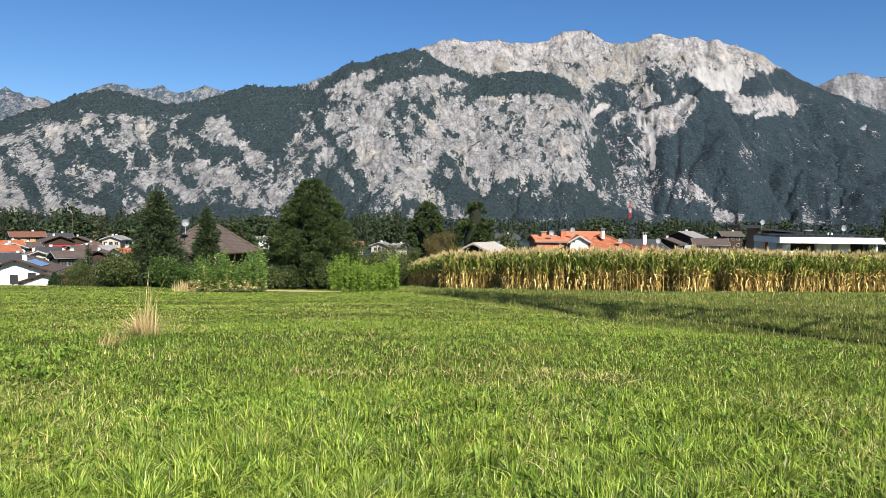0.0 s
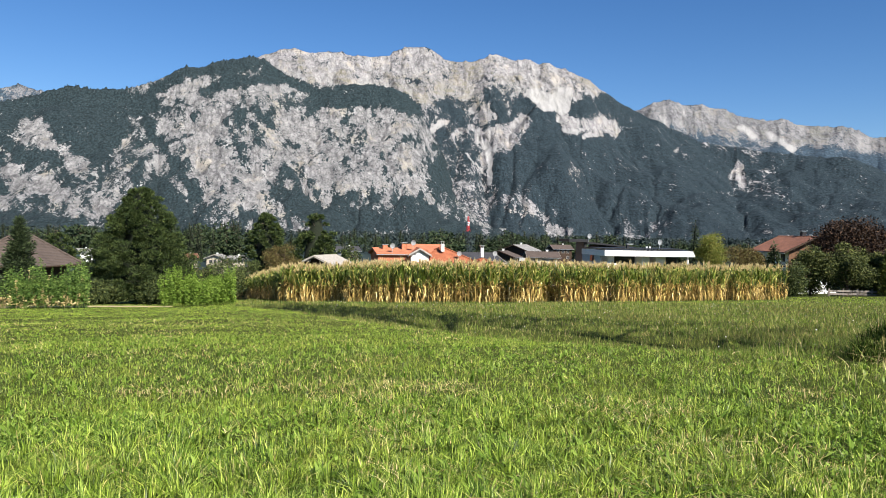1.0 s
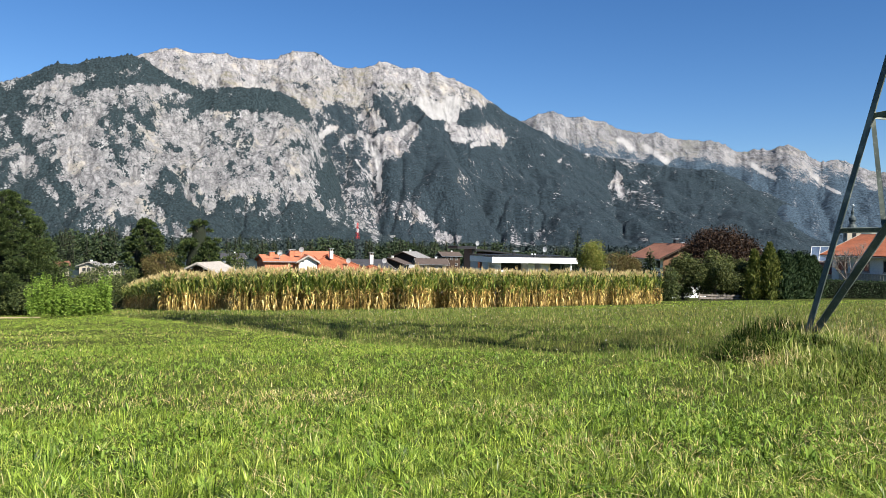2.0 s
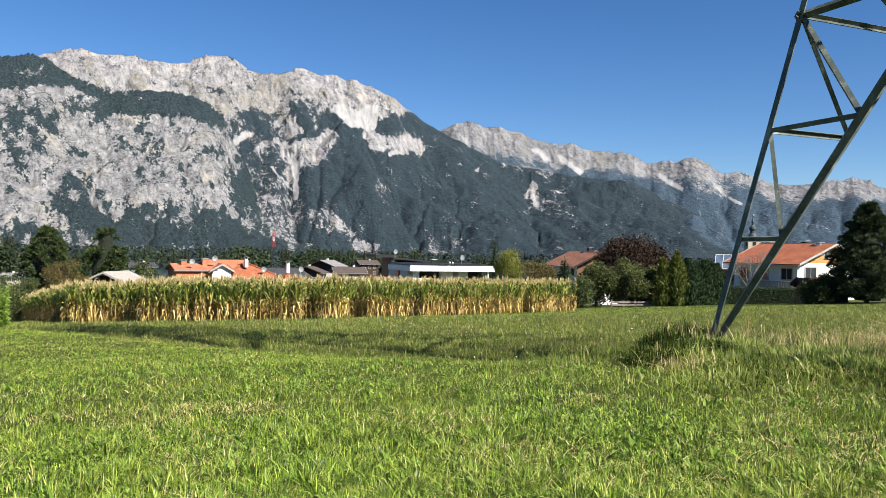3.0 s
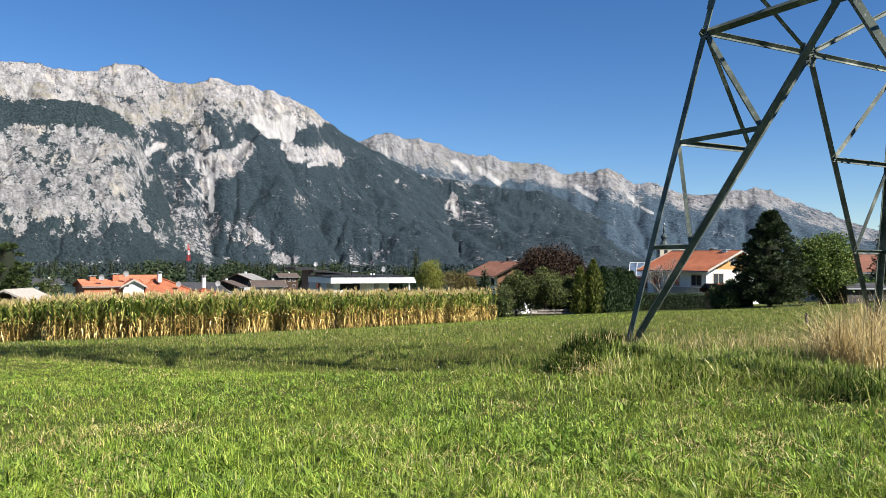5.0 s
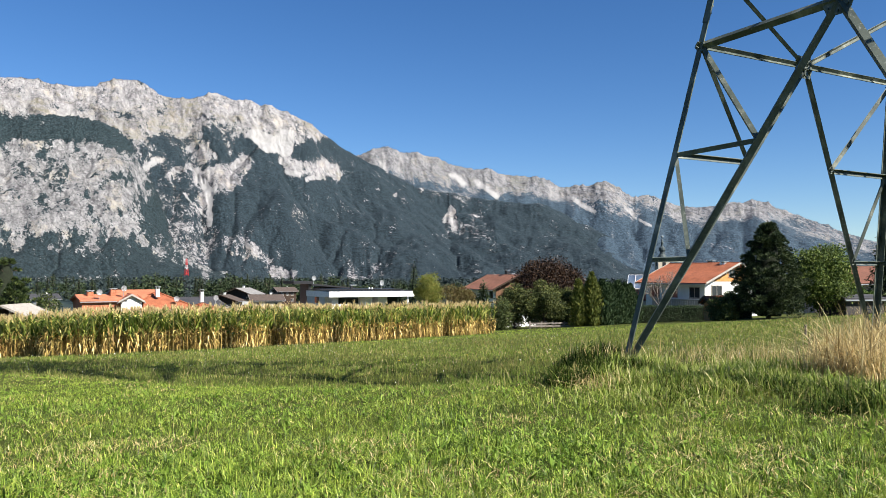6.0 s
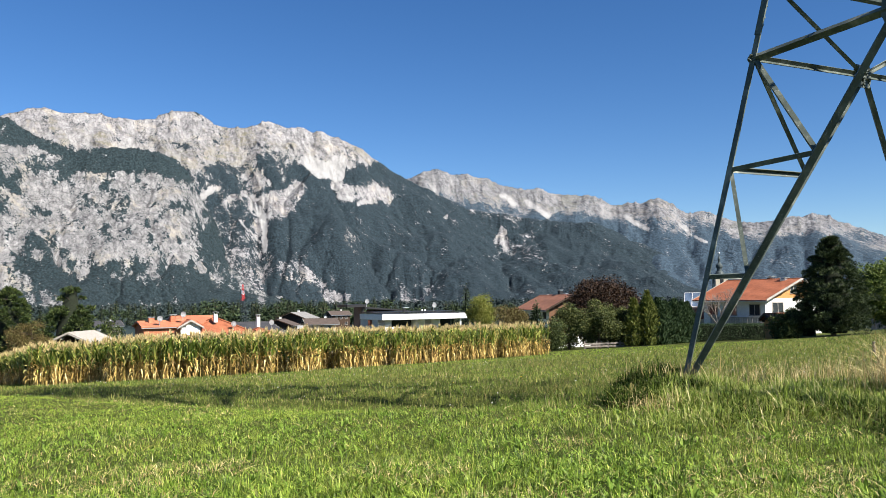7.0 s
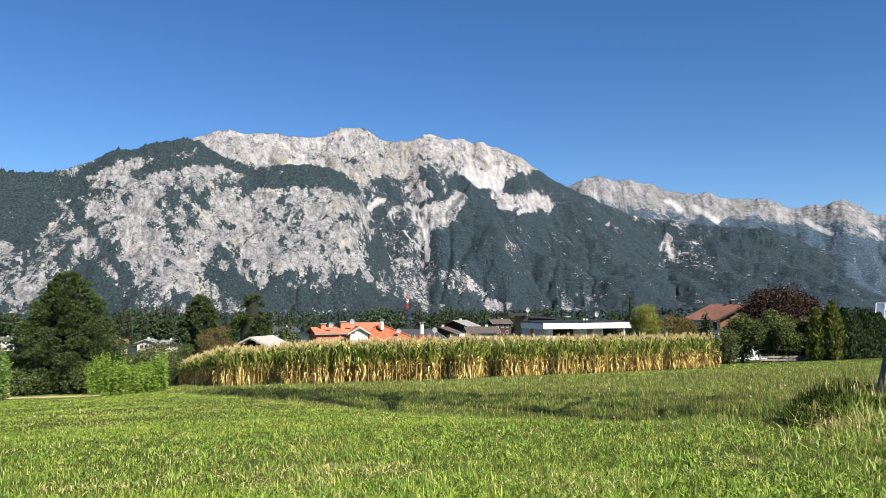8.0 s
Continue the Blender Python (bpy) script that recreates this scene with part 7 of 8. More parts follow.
# village on the valley floor
VILLAGE = [
    ("large honey timber barn with a brown roof", -28.38, 340, -6.9, 8, 15, 11, HONEY, REDBROWN, None, 0),
    ("dark timber chalet with red balcony flowers", -26.6, 285, -6.9, 100, 13, 12, PLASTER, BROWNTILE, DARKWOOD, 1),
    ("dark timber chalet with red balcony flowers", -25.3, 330, -8.5, 80, 12, 12, PLASTER, BROWNTILE, DARKWOOD, 1),
    ("low white building with a pale roof", -27.4, 300, -10.2, 12, 7, 14, PLASTER, GREYTILE, None, 0),
    ("white house with a brown roof", -29.0, 280, -9.2, 30, 12, 10, PLASTER, BROWNTILE, None, 0),
    ("small house with an orange roof", -29.8, 240, -8.3, 15, 9, 9, PLASTER, TERRACOTTA, None, 0),
    ("long white building with a band of windows", -29.2, 215, -9.2, 10, 9, 12, PLASTER, DARKTILE, None, 0),
    ("house with a red-brown roof", -24.2, 420, -9.1, 10, 10, 11, CREAM, REDBROWN, None, 0),
    ("cream house with a grey roof", -23.0, 350, -8.8, 60, 11, 10, CREAM, GREYTILE, None, 0),
    ("white house with a flat pale roof", -22.0, 400, -10.4, 20, 9, 11, PLASTER, GREYTILE, None, 0),
    ("small house with an orange roof", -22.4, 240, -9.2, 35, 7, 7, CREAM, TERRACOTTA, None, 0),
    ("white house with a grey roof", -23.8, 255, -9.0, 10, 8, 9, PLASTER, GREYTILE, None, 0),
    ("dark timber barn with a brown roof", -26.0, 205, -8.7, 20, 8, 8, DARKWOOD, BROWNTILE, None, 0),
    ("house with a brown roof", -20.6, 300, -9.6, 60, 10, 10, CREAM, BROWNTILE, None, 0),
    ("beige house beside a tall pine", -6.6, 360, -11.3, 10, 10, 11, CREAM, REDBROWN, None, 0),
    ("cream house with a weathered grey gabled roof", -4.5, 310, -9.7, 70, 8, 9, CREAM, GREYTILE, None, 0),
    ("cream house with a flat grey roof", -3.2, 340, -11.3, 20, 7, 7, CREAM, GREYTILE, None, 0),
    ("dark house behind the corn", 4.6, 300, -5.6, 15, 11, 11, GREYWALL, DARKTILE, None, 0),
    ("white house with a weathered grey gabled roof", 17.5, 262, -3.1, 65, 13, 12, PLASTER, GREYTILE, DARKWOOD, 0),
    ("house with a brown gabled roof", 16.3, 240, -4.8, 75, 11, 11, CREAM, BROWNTILE, DARKWOOD, 0),
    ("house with a brown tiled roof", 19.1, 245, -4.9, 10, 12, 10, CREAM, BROWNTILE, None, 0),
    ("dark timber house among valley trees", 20.4, 380, -4.7, 20, 12, 12, DARKWOOD, BROWNTILE, None, 0),
    ("cream house with an orange tiled roof", -29.39, 260, -7.6, 10, 8, 7, CREAM, TERRACOTTA, None, 0),
    ("white house with a blue-grey gabled roof", -29.2, 252, -8.0, 95, 8, 8, PLASTER, GREYTILE, None, 0),
    ("low white house with a dark flat roof", -27.19, 230, -8.4, 5, 7, 7, PLASTER, DARKTILE, None, 0),
    ("cream house with a weathered gabled roof", -23.13, 300, -7.4, 75, 9, 8, CREAM, GREYTILE, None, 0),
    ("small house with a red gabled roof", -27.77, 200, -8.0, 95, 5, 5, CREAM, REDBROWN, None, 0),
    ("dark timber chalet with a brown roof", -25.94, 190, -7.7, 15, 7, 7, DARKWOOD, BROWNTILE, None, 0),
    ("cream chalet with a brown gabled roof", -23.9, 210, -8.5, 80, 8, 7, CREAM, BROWNTILE, DARKWOOD, 0),
    ("dark timber house with an anthracite roof", -26.59, 345, -7.6, 10, 13, 10, DARKWOOD, DARKTILE, None, 0),
    ("cream house with a brown tiled roof", -25.0, 250, -8.8, 25, 9, 8, CREAM, BROWNTILE, None, 0),
    ("timber house with a red-brown roof", -24.5, 275, -8.9, 70, 9, 8, DARKWOOD, REDBROWN, None, 0),
    ("white house with a brown gabled roof", -22.9, 195, -9.4, 60, 8, 7, PLASTER, BROWNTILE, DARKWOOD, 0),
    ("dark timber house with a brown roof", -28.6, 275, -8.7, 15, 11, 9, DARKWOOD, BROWNTILE, None, 0),
    ("cream house with a red-brown roof", -26.2, 235, -9.6, 60, 8, 8, CREAM, REDBROWN, None, 0),
    ("timber house with a brown gabled roof", -21.3, 260, -9.4, 70, 9, 9, DARKWOOD, BROWNTILE, None, 0),
    ("small white house beyond the pines", -13.2, 430, -11.4, 20, 8, 8, PLASTER, GREYTILE, None, 0),
]
for label, az, d, ridge, turn, L, W, wall, roof, gab, fl in VILLAGE:
    vx, vy = polar(az, d)
    L, W = L * 0.74, W * 0.74
    gz = float(land(vx, vy))
    pitch = 20
    eave = ridge - gz - math.tan(radians(pitch)) * W / 2
    yaw = -az + turn
    ws = [(s, u, eave - 2.0, 1.2, 1.2) for s in "SW" for u in (-L * 0.28, 0, L * 0.28)] + [(s, u, eave - 4.8, 1.2, 1.2) for s in "SW" for u in (-L * 0.28, L * 0.28)]
    house(label, vx, vy, yaw, L, W, eave, pitch, wall, roof, over=0.9, gable=gab, gable_from=eave - 2.4 if gab else None, windows=ws,
          balconies=[("W", 0, eave - 2.3, W * 0.8, DARKWOOD, bool(fl))] if fl else (), chimneys=[(L * 0.2, 0.6, 0.9, PLASTER)], trim=DARKWOOD if gab else WEATHERED)

hedge("clipped green garden hedge below the village", -52.3, 105.8, -46.1, 102.1, 2.5, 1.2, DULL, 307)

# orange-roofed houses behind the corn
def ridge_at(x, y, ridge, width, pitch):
    """The eave height that puts a ridge at a height fitted to the camera's view."""
    return ridge - float(land(x, y)) - math.tan(radians(pitch)) * width / 2


house("terrace with a bright orange tiled roof", 19.9, 110.5, 4, 5.0, 7.0, ridge_at(19.9, 110.5, -0.98, 7.0, 14), 14, PLASTER, ORANGE, over=0.4, trim=WEATHERED)
house("low wing with an orange tiled roof and chimney stubs", 16.0, 106.0, 4, 6.8, 5.5, ridge_at(16.0, 106.0, -1.45, 5.5, 12), 12, ORANGE, ORANGE, over=0.3, chimneys=[(-2.1, -0.6, 0.7, ORANGE), (0.6, -0.6, 0.95, ORANGE)], trim=ORANGE)
house("white gabled house with orange clay tiles", 22.3, 106.8, 86, 8.5, 8.0, 5.2, 24, PLASTER, TERRACOTTA, over=0.7, hip=True, chimneys=(), trim=WEATHERED)
house("white gable front beside orange roofs", 18.5, 104.6, 86, 4.5, 2.4, ridge_at(18.5, 104.6, -1.35, 2.4, 30), 30, PLASTER, TERRACOTTA, over=0.35, trim=WEATHERED)
house("house with a red clay hipped roof", 27.2, 102.8, 90, 6.5, 6.0, 3.9, 22, PLASTER, TERRACOTTA, over=0.6, hip=True, trim=WEATHERED)
house("house with an anthracite tiled roof", 27.9, 117.0, 10, 9.0, 8.0, 5.6, 16, GREYWALL, DARKTILE, over=0.6, trim=WEATHERED)
house("house with a brown gabled roof and dark timber", 34.2, 112.0, 75, 8.0, 7.5, 3.8, 17, DARKWOOD, BROWNTILE, over=0.9, trim=WEATHERED)


def roof_chimney(label, x, y, z0, z1):
    ob = new("chimney")
    ob.matrix_world = pose(x, y, z0, 0, 0, 6)
    tagged(ob, label, "chimney")
    h = z1 - z0
    part("shaft", boxed(-0.22, 0.22, -0.22, 0.22, 0, h, bevel=0.02), PLASTER, ob)
    for u in (-0.16, 0.16):
        part("cap_post", boxed(u - 0.03, u + 0.03, -0.15, 0.15, h, h + 0.22), METAL, ob)
    bm = bmesh.new()
    for k in range(6):
        a0, a1 = math.pi * k / 6, math.pi * (k + 1) / 6
        box(bm, -0.36 * math.cos(a0), -0.36 * math.cos(a1), -0.22, 0.22, h + 0.2 + 0.14 * math.sin((a0 + a1) / 2), h + 0.24 + 0.14 * math.sin((a0 + a1) / 2))
    part("cowl", bm, METAL, ob)


roof_chimney("white rendered chimney with a metal cowl", 21.9, 104.6, -1.6, -0.55)
roof_chimney("white rendered chimney with a metal cowl", 26.6, 100.9, -2.2, -0.95)
for dx, dy, dz, lab in ((14.75, 103.2, -0.95, "grey satellite dish above orange roofs"), (17.75, 104.2, -0.5, "grey satellite dish above orange roofs"), (23.9, 102.8, -1.85, "pale satellite dish above a clay roof"), (28.6, 101.5, -1.75, "pale satellite dish above a clay roof")):
    dish(dx, dy, dz - 0.55, 165, 0.38, lab, 0.6)


# modern flat-roofed villa
def villa():
    v = new("villa")
    gx, gy = 36.75, 74.6
    v.matrix_world = pose(gx, gy, -5.1, 0, 0, -1.5)
    tagged(v, "modern villa with a white flat roof slab and slate grey walls", "house")
    t = 4.9                                    # lowers world heights to the base
    part("wall", boxed(-5.0, -4.2, -1.6, 3.5, -1, t - 0.15), PALEGREY, v, "pale grey rendered wall")
    part("wall", boxed(-4.2, 4.2, 0.2, 3.4, -1, t - 0.74), SLABWHITE, v)
    part("roof_edge", boxed(-5.1, 4.6, -0.4, 3.7, t - 0.02, t + 0.06), BLACK, v)
    part("roof_slab", boxed(-5.05, 4.7, -2.9, 3.6, t - 0.72, t - 0.14, bevel=0.02), SLABWHITE, v, "broad white roof slab")
    part("roof_edge", boxed(-5.05, 4.7, -2.85, -0.4, t - 0.136, t - 0.07), BLACK, v)
    for x0, x1 in ((-3.4, -0.5), (0.45, 1.0), (2.2, 4.2)):
        part("window", boxed(x0, x1, 0.12, 0.22, t - 3.2, t - 0.74), GLASS, v)
    for x0, x1 in ((-4.9, -3.5), (-0.45, 0.35), (1.05, 2.1)):
        part("column", boxed(x0, x1, -1.6, 0.1, t - 4.9, t - 0.724), SLABWHITE, v)
    part("column", tube(bmesh.new(), (4.1, -2.5, t - 4.9), (4.1, -2.5, t - 0.7), 0.09), SLABWHITE, v)
    part("parapet", boxed(-5.0, -3.0, -2.75, -2.55, t - 3.0, t - 1.45), SLABWHITE, v)
    w = part("window", boxed(-5.06, -4.95, 0.45, 1.05, t - 1.35, t - 0.75), GLASS, v)
    part("window_frame", boxed(-5.09, -4.98, 0.02, 0.43, t - 1.35, t - 0.75), REDBROWN, w, "rust red shutter")
    part("wall", boxed(-2.8, 4.2, 3.4, 7.0, -1, t - 0.85), PALEGREY, v)
    # dark penthouse with a cantilevered roof
    part("penthouse", boxed(-4.5, -4.2, 4.4, 7.0, t - 3.2, t + 0.56), BLACK, v)
    part("penthouse", boxed(-2.9, -0.6, 4.6, 7.0, t - 0.1, t + 0.22), DARKWOOD, v)
    part("cantilever_roof", boxed(-6.4, -4.2, 3.8, 7.2, t + 0.56, t + 0.86), BLACK, v)
    bm = bmesh.new()
    vs = [bm.verts.new(c) for c in ((-4.2, 4.2, t + 0.40), (1.2, 4.2, t + 0.0), (1.2, 4.2, t + 0.12), (-4.2, 4.2, t + 0.60), (-4.2, 7.2, t + 0.40), (1.2, 7.2, t + 0.0), (1.2, 7.2, t + 0.12), (-4.2, 7.2, t + 0.60))]
    for f in ((0, 1, 2, 3), (7, 6, 5, 4), (0, 4, 5, 1), (1, 5, 6, 2), (2, 6, 7, 3), (3, 7, 4, 0)):
        bm.faces.new([vs[k] for k in f])
    part("sloping_roof", bm, BLACK, v)
    part("flue", boxed(-1.0, -0.75, 1.0, 1.25, t + 0.06, t + 0.42), BLACK, v)
    part("flue_cap", boxed(-1.05, -0.35, 0.9, 1.35, t + 0.42, t + 0.5), METAL, v)
    for x0 in (1.2, 1.55):
        part("roof_vent", tube(bmesh.new(), (x0, 1, t - 0.1), (x0, 1, t + 0.24), 0.1), SLABWHITE, v)


villa()
dish(32.95, 79.0, 0.45, 165, 0.28, "grey satellite dish on the villa's dark roof", 0.55)
dish(39.7, 75.9, -0.15, 165, 0.32, "grey satellite dish on the villa's flat roof", 0.65)

# chalet with a red-brown roof behind the shrubs
house("chalet with red-brown tiled roof and wooden balcony", 69.9, 94.5, -100, 9.0, 6.6, 6.49, 26, PLASTER, CHALETROOF, over=1.0, z=-6.83, gable=CHALETWOOD, gable_from=2.6, sunk=2,
      windows=[("E", -1.4, 5.29, 0.9, 1.1), ("E", 0.6, 5.19, 1.6, 1.6), ("E", -1.5, 2.49, 1.0, 1.2), ("S", 0, 4.99, 1.0, 1.1), ("S", 3, 4.99, 1.0, 1.1), ("N", 2, 4.99, 1.0, 1.1)],
      balconies=[("E", 0, 4.49, 5.8, CHALETWOOD, False)], chimneys=[(0.5, 0.6, 1.1, BLACK), (2.6, 0.5, 0.5, REDBROWN)], trim=DARKWOOD)

# white house with an orange roof beyond the pylon
house("white two-storey house with orange tiled roof and timber gable", 78.0, 63.8, -89, 8.8, 10.6, 4.78, 21, PLASTER, TERRACOTTA, over=0.9, z=-4.02, gable=HONEY, gable_from=4.78, trim=WEATHERED,
      windows=[("E", -0.4, 5.38, 1.1, 0.8), ("E", -3.2, 2.68, 1.8, 1.6), ("E", 1.5, 2.68, 1.8, 1.6), ("S", 3.0, 2.88, 1.4, 1.2), ("S", -0.2, 2.88, 1.4, 1.2), ("S", -3.0, 2.88, 1.4, 1.2), ("S", 2.0, 0.18, 2.4, 1.0)],
      balconies=[("S", 1.0, 1.68, 7.0, WEATHERED, False)], chimneys=[(0.8, 0.5, 0.6, BLACK), (3.2, -0.3, 0.3, METAL)])
house("low white house with an orange tiled roof", 75.7, 71.6, -39, 6.5, 5, 2.82, 20, PLASTER, TERRACOTTA, over=0.5, windows=[("S", -2, 1, 1.0, 1.0), ("S", 1.5, 1, 1.0, 1.0)])
rack = base_at("solar_panel_rack", 77.2, 73.0, -59, -0.35, "tilted glass solar panels in white frames above a roof", "solar panel")
for k in range(4):
    bm = bmesh.new()
    tilt = Matrix.Translation(((k - 1.5) * 1.0, 0, 0.95)) @ Matrix.Rotation(radians(68), 4, "X")
    bmesh.ops.create_cube(bm, size=1, matrix=tilt @ Matrix.Diagonal((0.92, 1.9, 0.05, 1)))
    pn = part("panel", bm, PANEL, rack)
    for du, dv, su, sv in ((-0.48, 0, 0.07, 2.0), (0.48, 0, 0.07, 2.0), (0, 0.97, 1.0, 0.07), (0, -0.97, 1.0, 0.07)):
        bm = bmesh.new()
        bmesh.ops.create_cube(bm, size=1, matrix=tilt @ Matrix.Translation((du, dv, 0.02)) @ Matrix.Diagonal((su, sv, 0.07, 1)))
        part("frame_bar", bm, SLABWHITE, pn)
part("rail", boxed(-2.1, 2.1, 0.4, 0.5, -1.2, 0.4), METAL, rack)
house("brown-roofed house beyond the pylon", 100, 55.5, -25, 12, 10, 3.6, 20, CREAM, REDBROWN, over=0.8, z=-2.9, windows=[("S", -3, 1.2, 1.3, 1.3), ("S", 2, 1.2, 1.3, 1.3)])
house("weathered garden shed with a low roof", 63.6, 36.6, -20, 3.6, 2.6, 1.3, 8, DARKBOARD, DARKTILE, over=0.3, trim=DARKBOARD, name="garden_shed", category="shed", windows=[("S", 0.6, 0.4, 0.8, 0.6)])
house("small honey timber garden hut among shrubs", 56.0, 44.0, -30, 2.2, 1.8, 1.5, 22, HONEY, TERRACOTTA, over=0.3, trim=DARKWOOD, name="garden_hut", category="shed")
house("weathered barn gable behind the corn", 5.7, 102.0, 60, 5, 3.8, 4.5, 24, DARKWOOD, WEATHERED, over=0.7, trim=WEATHERED, name="barn", category="barn")


# stacked pale planks and low fence at the shrubs
OLDPLANK = plain("old grey planks", (0.19, 0.165, 0.14), 0.9, 0, 0.35, 4)


def plank_fence():
    f = base_at("plank_fence", 43.3, 50.4, -17, None, "low weathered grey plank fence below shrubs", "fence")
    for k in range(6):
        part("post", boxed(-2.6 + k * 1.04 - 0.05, -2.6 + k * 1.04 + 0.05, -0.05, 0.05, -0.3, 0.55, bevel=0.01), OLDPLANK, f)
    for k, zz in enumerate((0.05, 0.27)):
        for s in range(3):
            part("plank", boxed(-2.7 + s * 1.8, -0.92 + s * 1.8, -0.10, -0.06, zz + 0.01 * s, zz + 0.15 + 0.01 * s, bevel=0.008), OLDPLANK, f)


plank_fence()
post = base_at("fence_post", 25.6, 16.4, 10, None, "short weathered wooden fence post in the meadow", "post")
part("post", boxed(-0.04, 0.04, -0.04, 0.04, -0.3, 0.42, bevel=0.012), plain("weathered dark wood", (0.12, 0.10, 0.08), 0.9, 0, 0.3, 8), post)


# church steeple
def church():
    d = 330
    cx, cy = polar(47.9, d)
    gz = float(land(cx, cy))
    c = base_at("church_tower", cx, cy, -30, None, "pale church tower with a dark onion steeple", "church")
    top = 1.35 + 0.0225 * d - gz
    tip = 1.35 + 0.0575 * d - gz
    part("tower", boxed(-2.4, 2.4, -2.4, 2.4, -1, top), CREAM, c)
    part("cornice", boxed(-2.7, 2.7, -2.7, 2.7, top - 0.4, top), STONE, c)
    for n in range(4):
        a = Matrix.Rotation(n * math.pi / 2, 4, "Z")
        bm = boxed(-0.7, 0.7, -2.46, -2.3, top - 3.2, top - 1.0)
        bm.transform(a)
        part("belfry_window", bm, BLACK, c)
    H = tip - top
    prof = [(2.7, 0), (2.5, 0.05), (1.9, 0.12), (1.3, 0.17), (1.25, 0.24), (1.5, 0.27), (1.75, 0.31), (1.65, 0.37), (1.0, 0.42), (0.55, 0.46), (0.6, 0.53), (0.8, 0.57), (0.5, 0.62), (0.15, 0.7), (0.08, 0.9), (0.05, 1.0)]
    bm = bmesh.new()
    rings = [[bm.verts.new((r * math.cos(a), r * math.sin(a), top + q * H)) for a in np.linspace(0, 2 * np.pi, 12, endpoint=False)] for r, q in ((0.78 * r, q) for r, q in prof)]
    for a, b in zip(rings, rings[1:]):
        for k in range(12):
            bm.faces.new((a[k], a[(k + 1) % 12], b[(k + 1) % 12], b[k]))
    part("steeple", bm, COPPERGREEN, c, "dark weathered onion steeple")
    bm = bmesh.new()
    bmesh.ops.create_uvsphere(bm, u_segments=10, v_segments=6, radius=0.5, matrix=Matrix.Translation((0, 0, top + H * 0.78)))
    part("ball", bm, METAL, c)


church()


# red and white transmission mast
def mast():
    d = 560
    mx, my = polar(13.6, d)
    gz = float(land(mx, my))
    ob = base_at("lattice_mast", mx, my, 20, None, "red and white banded lattice mast in the valley", "mast")
    h = 1.35 + 0.0197 * d - gz
    def half(q):
        return 2.3 * (1 - q) + 0.35 * q
    bands = [(0, 0.62, BLACK), (0.62, 0.78, REDPAINT), (0.78, 0.86, SLABWHITE), (0.86, 1.0, REDPAINT)]
    for q0, q1, mat in bands:
        sec = part("section", bmesh.new(), mat, ob)
        steps = max(2, int((q1 - q0) * 14))
        for sx, sy in ((1, 1), (-1, 1), (-1, -1), (1, -1)):
            part("leg", tube(bmesh.new(), (sx * half(q0), sy * half(q0), q0 * h), (sx * half(q1), sy * half(q1), q1 * h), 0.08 if q0 > 0.5 else 0.09, sides=4), mat, ob)
        for k in range(steps):
            a, b = q0 + (q1 - q0) * k / steps, q0 + (q1 - q0) * (k + 1) / steps
            for (sx, sy), (tx, ty) in (((1, -1), (-1, -1)), ((-1, -1), (-1, 1)), ((-1, 1), (1, 1)), ((1, 1), (1, -1))):
                part("brace", tube(bmesh.new(), (sx * half(a), sy * half(a), a * h), (tx * half(b), ty * half(b), b * h), 0.055 if q0 > 0.5 else 0.05, sides=4), mat, ob)
                part("brace", tube(bmesh.new(), (tx * half(a), ty * half(a), a * h), (sx * half(b), sy * half(b), b * h), 0.055 if q0 > 0.5 else 0.05, sides=4), mat, ob)
        bpy.data.objects.remove(sec)
    for k in range(5):
        part("antenna", boxed(-0.45, 0.45, -0.6, -0.5, h * (0.66 + 0.05 * k), h * (0.68 + 0.05 * k)), REDPAINT if k != 2 else SLABWHITE, ob)


mast()


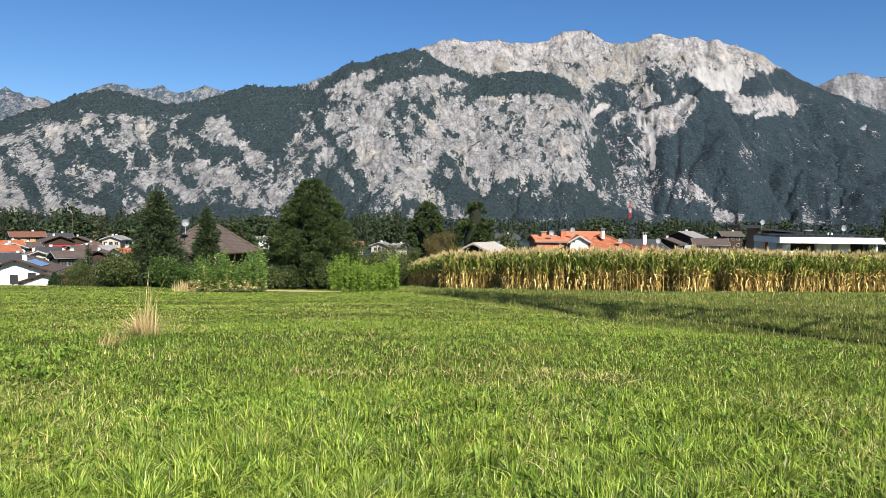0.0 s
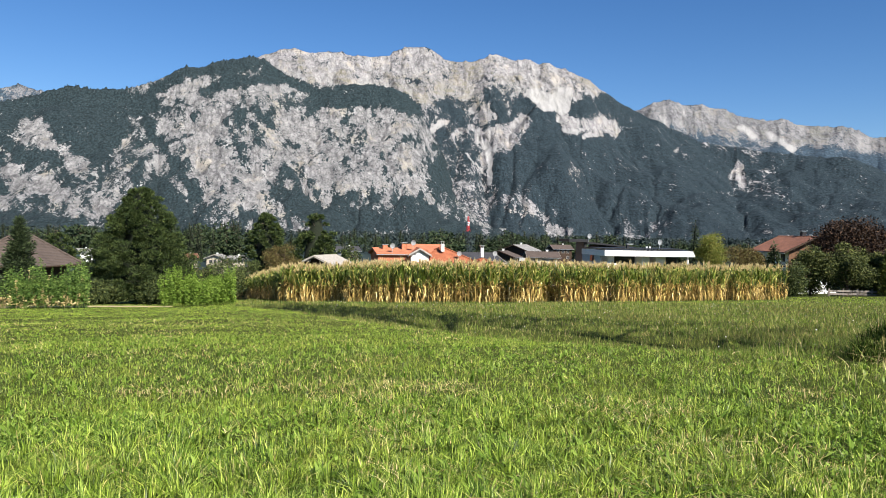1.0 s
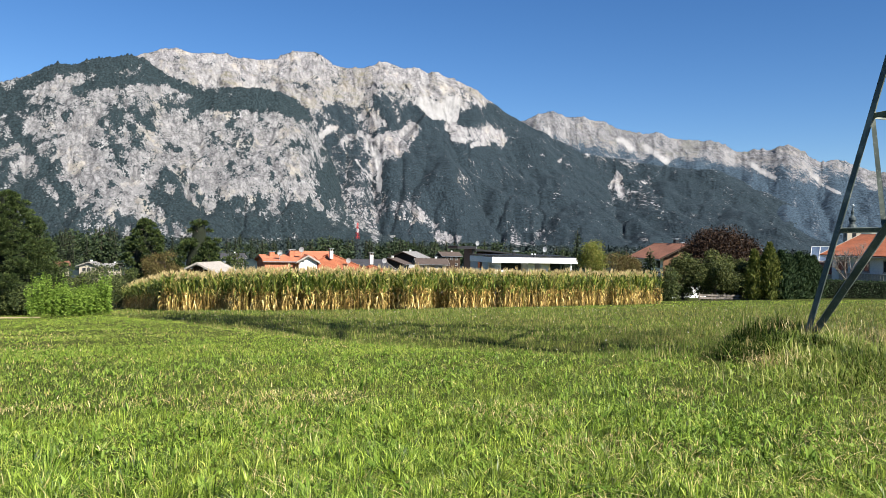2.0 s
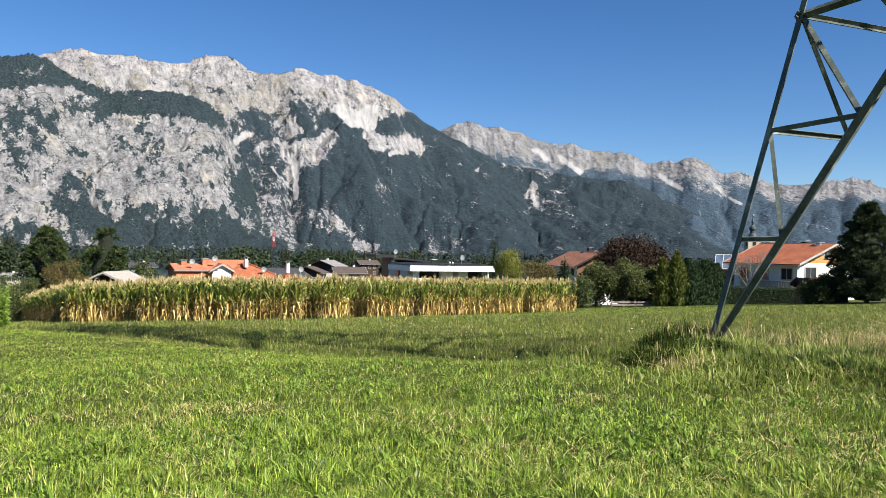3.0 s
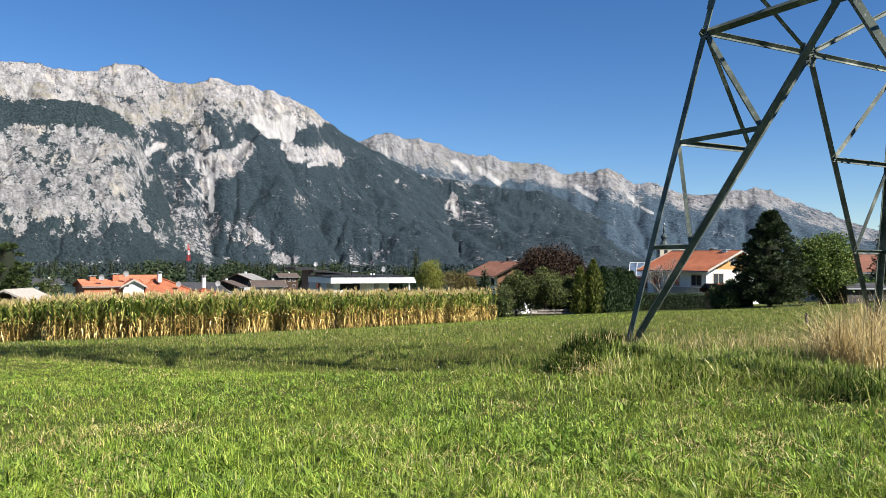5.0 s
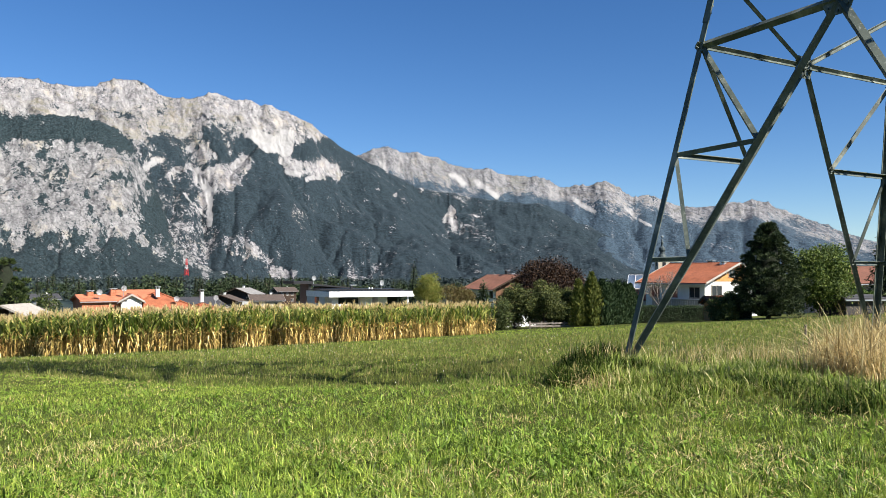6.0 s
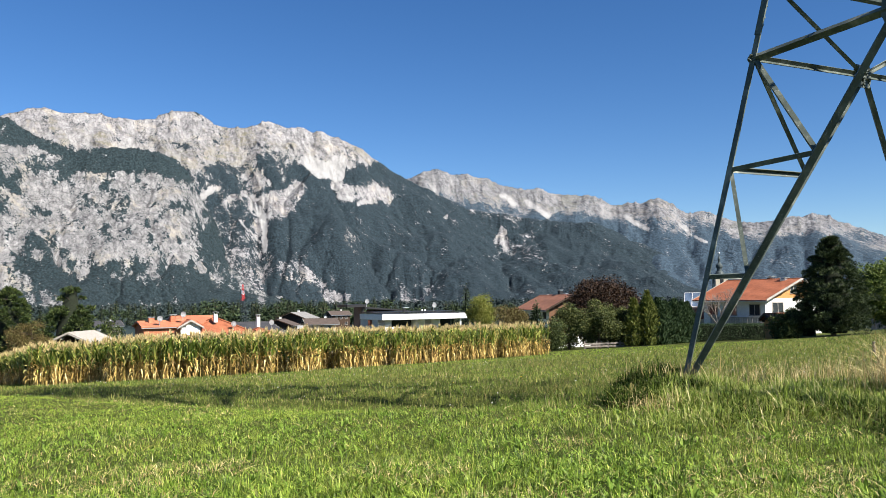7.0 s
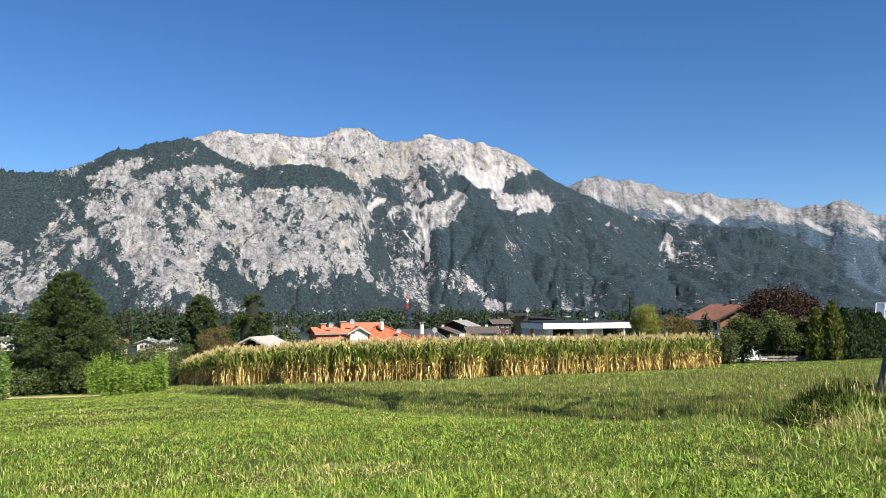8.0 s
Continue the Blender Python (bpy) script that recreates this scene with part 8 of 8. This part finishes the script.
# ---- far trees of the valley ----
def far_trees():
    rng = np.random.default_rng(200)
    firs = [conifer("dark spruce in the valley", 0, -400 - 8 * k, 13, 2.5 + 0.35 * k, NEEDLES, 201 + k, n=480, size=1.1, name="spruce_tree", whorls=12, group="valley trees") for k in range(3)]
    leafs = [broadleaf("dark green tree in the valley", 0, -440 - 8 * k, 10, 4.4, WOODS, 211 + k, n=480, size=1.0, group="valley trees") for k in range(3)]
    places = []
    for a0, a1, d0, d1, n, top in ((-31, -20, 380, 520, 50, 0.004), (-20, -9, 420, 560, 40, -0.002), (-8, -3, 420, 600, 34, 0.002), (2, 5, 350, 500, 9, -0.010), (9.3, 12.6, 300, 380, 16, -0.004), (14.5, 22, 430, 620, 40, -0.004), (23, 45, 500, 650, 60, -0.008), (-12, 25, 650, 900, 50, -0.010), (-32, -8, 640, 900, 30, -0.004), (25, 66, 650, 900, 60, -0.010), (45, 66, 300, 600, 26, -0.006), (2, 24, 520, 900, 60, -0.003), (-10, 2, 600, 900, 24, -0.003)):
        for _ in range(n):
            places.append((rng.uniform(a0, a1), rng.uniform(d0, d1), top))
    for az, d, top in places:
        x, y = polar(az, d)
        gz = float(land(x, y))
        h = (1.35 + (top + rng.normal(0, 0.0035)) * d - gz) * rng.uniform(0.82, 1.08)
        h = min(max(h, 6), 24)
        fir = rng.uniform() < 0.72
        src = (firs if fir else leafs)[rng.integers(0, 3)]
        ob = copy_thing(src, pose(x, y, gz - 0.2, 0, 0, rng.uniform(0, 360)))
        k = h / (13 if fir else 10)
        ob.scale = (k * 1.05, k * 1.05, k)
    # the pattern trees take places in the row too
    for k, src in enumerate(firs + leafs):
        x, y = polar(-30 + k * 2.1, 450 + 20 * k)
        src.matrix_basis = pose(x, y, float(land(x, y)) - 0.2, 0, 0, 40 * k)


far_trees()


def far_woods():
    """The woods between the village and the mountains: small ragged crowns past counting."""
    rng = np.random.default_rng(230)
    n = 9000
    d = np.sqrt(rng.uniform(620 ** 2, 2250 ** 2, n))
    a = np.radians(rng.uniform(-36, 68, n))
    x, y = d * np.sin(a), d * np.cos(a)
    h = 6 + 10 * rng.uniform(0, 1, n) ** 1.8
    r = h * rng.uniform(0.22, 0.42, n)
    z = land(x, y) - 0.5
    turn = rng.uniform(0, 6.28, n)
    per = 18
    k = np.repeat(np.arange(n), per)
    t = rng.uniform(0.08, 1, n * per)
    wide = r[k] * np.where((np.arange(n) % 3 == 0)[k], np.sqrt(1 - (1.6 * t - 0.6) ** 2) * 1.2, 1.05 - 0.9 * t) * rng.uniform(0.4, 1, n * per)
    b = rng.uniform(0, 6.28, n * per)
    c = np.stack([x[k] + wide * np.cos(b), y[k] + wide * np.sin(b), z[k] + h[k] * t * 0.9], -1)
    ax = unit(np.stack([np.cos(b), np.sin(b), rng.normal(0.4, 0.7, n * per)], -1))
    side = unit(np.cross(ax, random_units(rng, n * per)))
    v, f = leaf_quads(c, ax, side, r[k] * rng.uniform(0.5, 1.0, n * per), r[k] * rng.uniform(0.4, 0.8, n * per))
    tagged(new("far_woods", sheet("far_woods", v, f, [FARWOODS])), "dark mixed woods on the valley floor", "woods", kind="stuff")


far_woods()
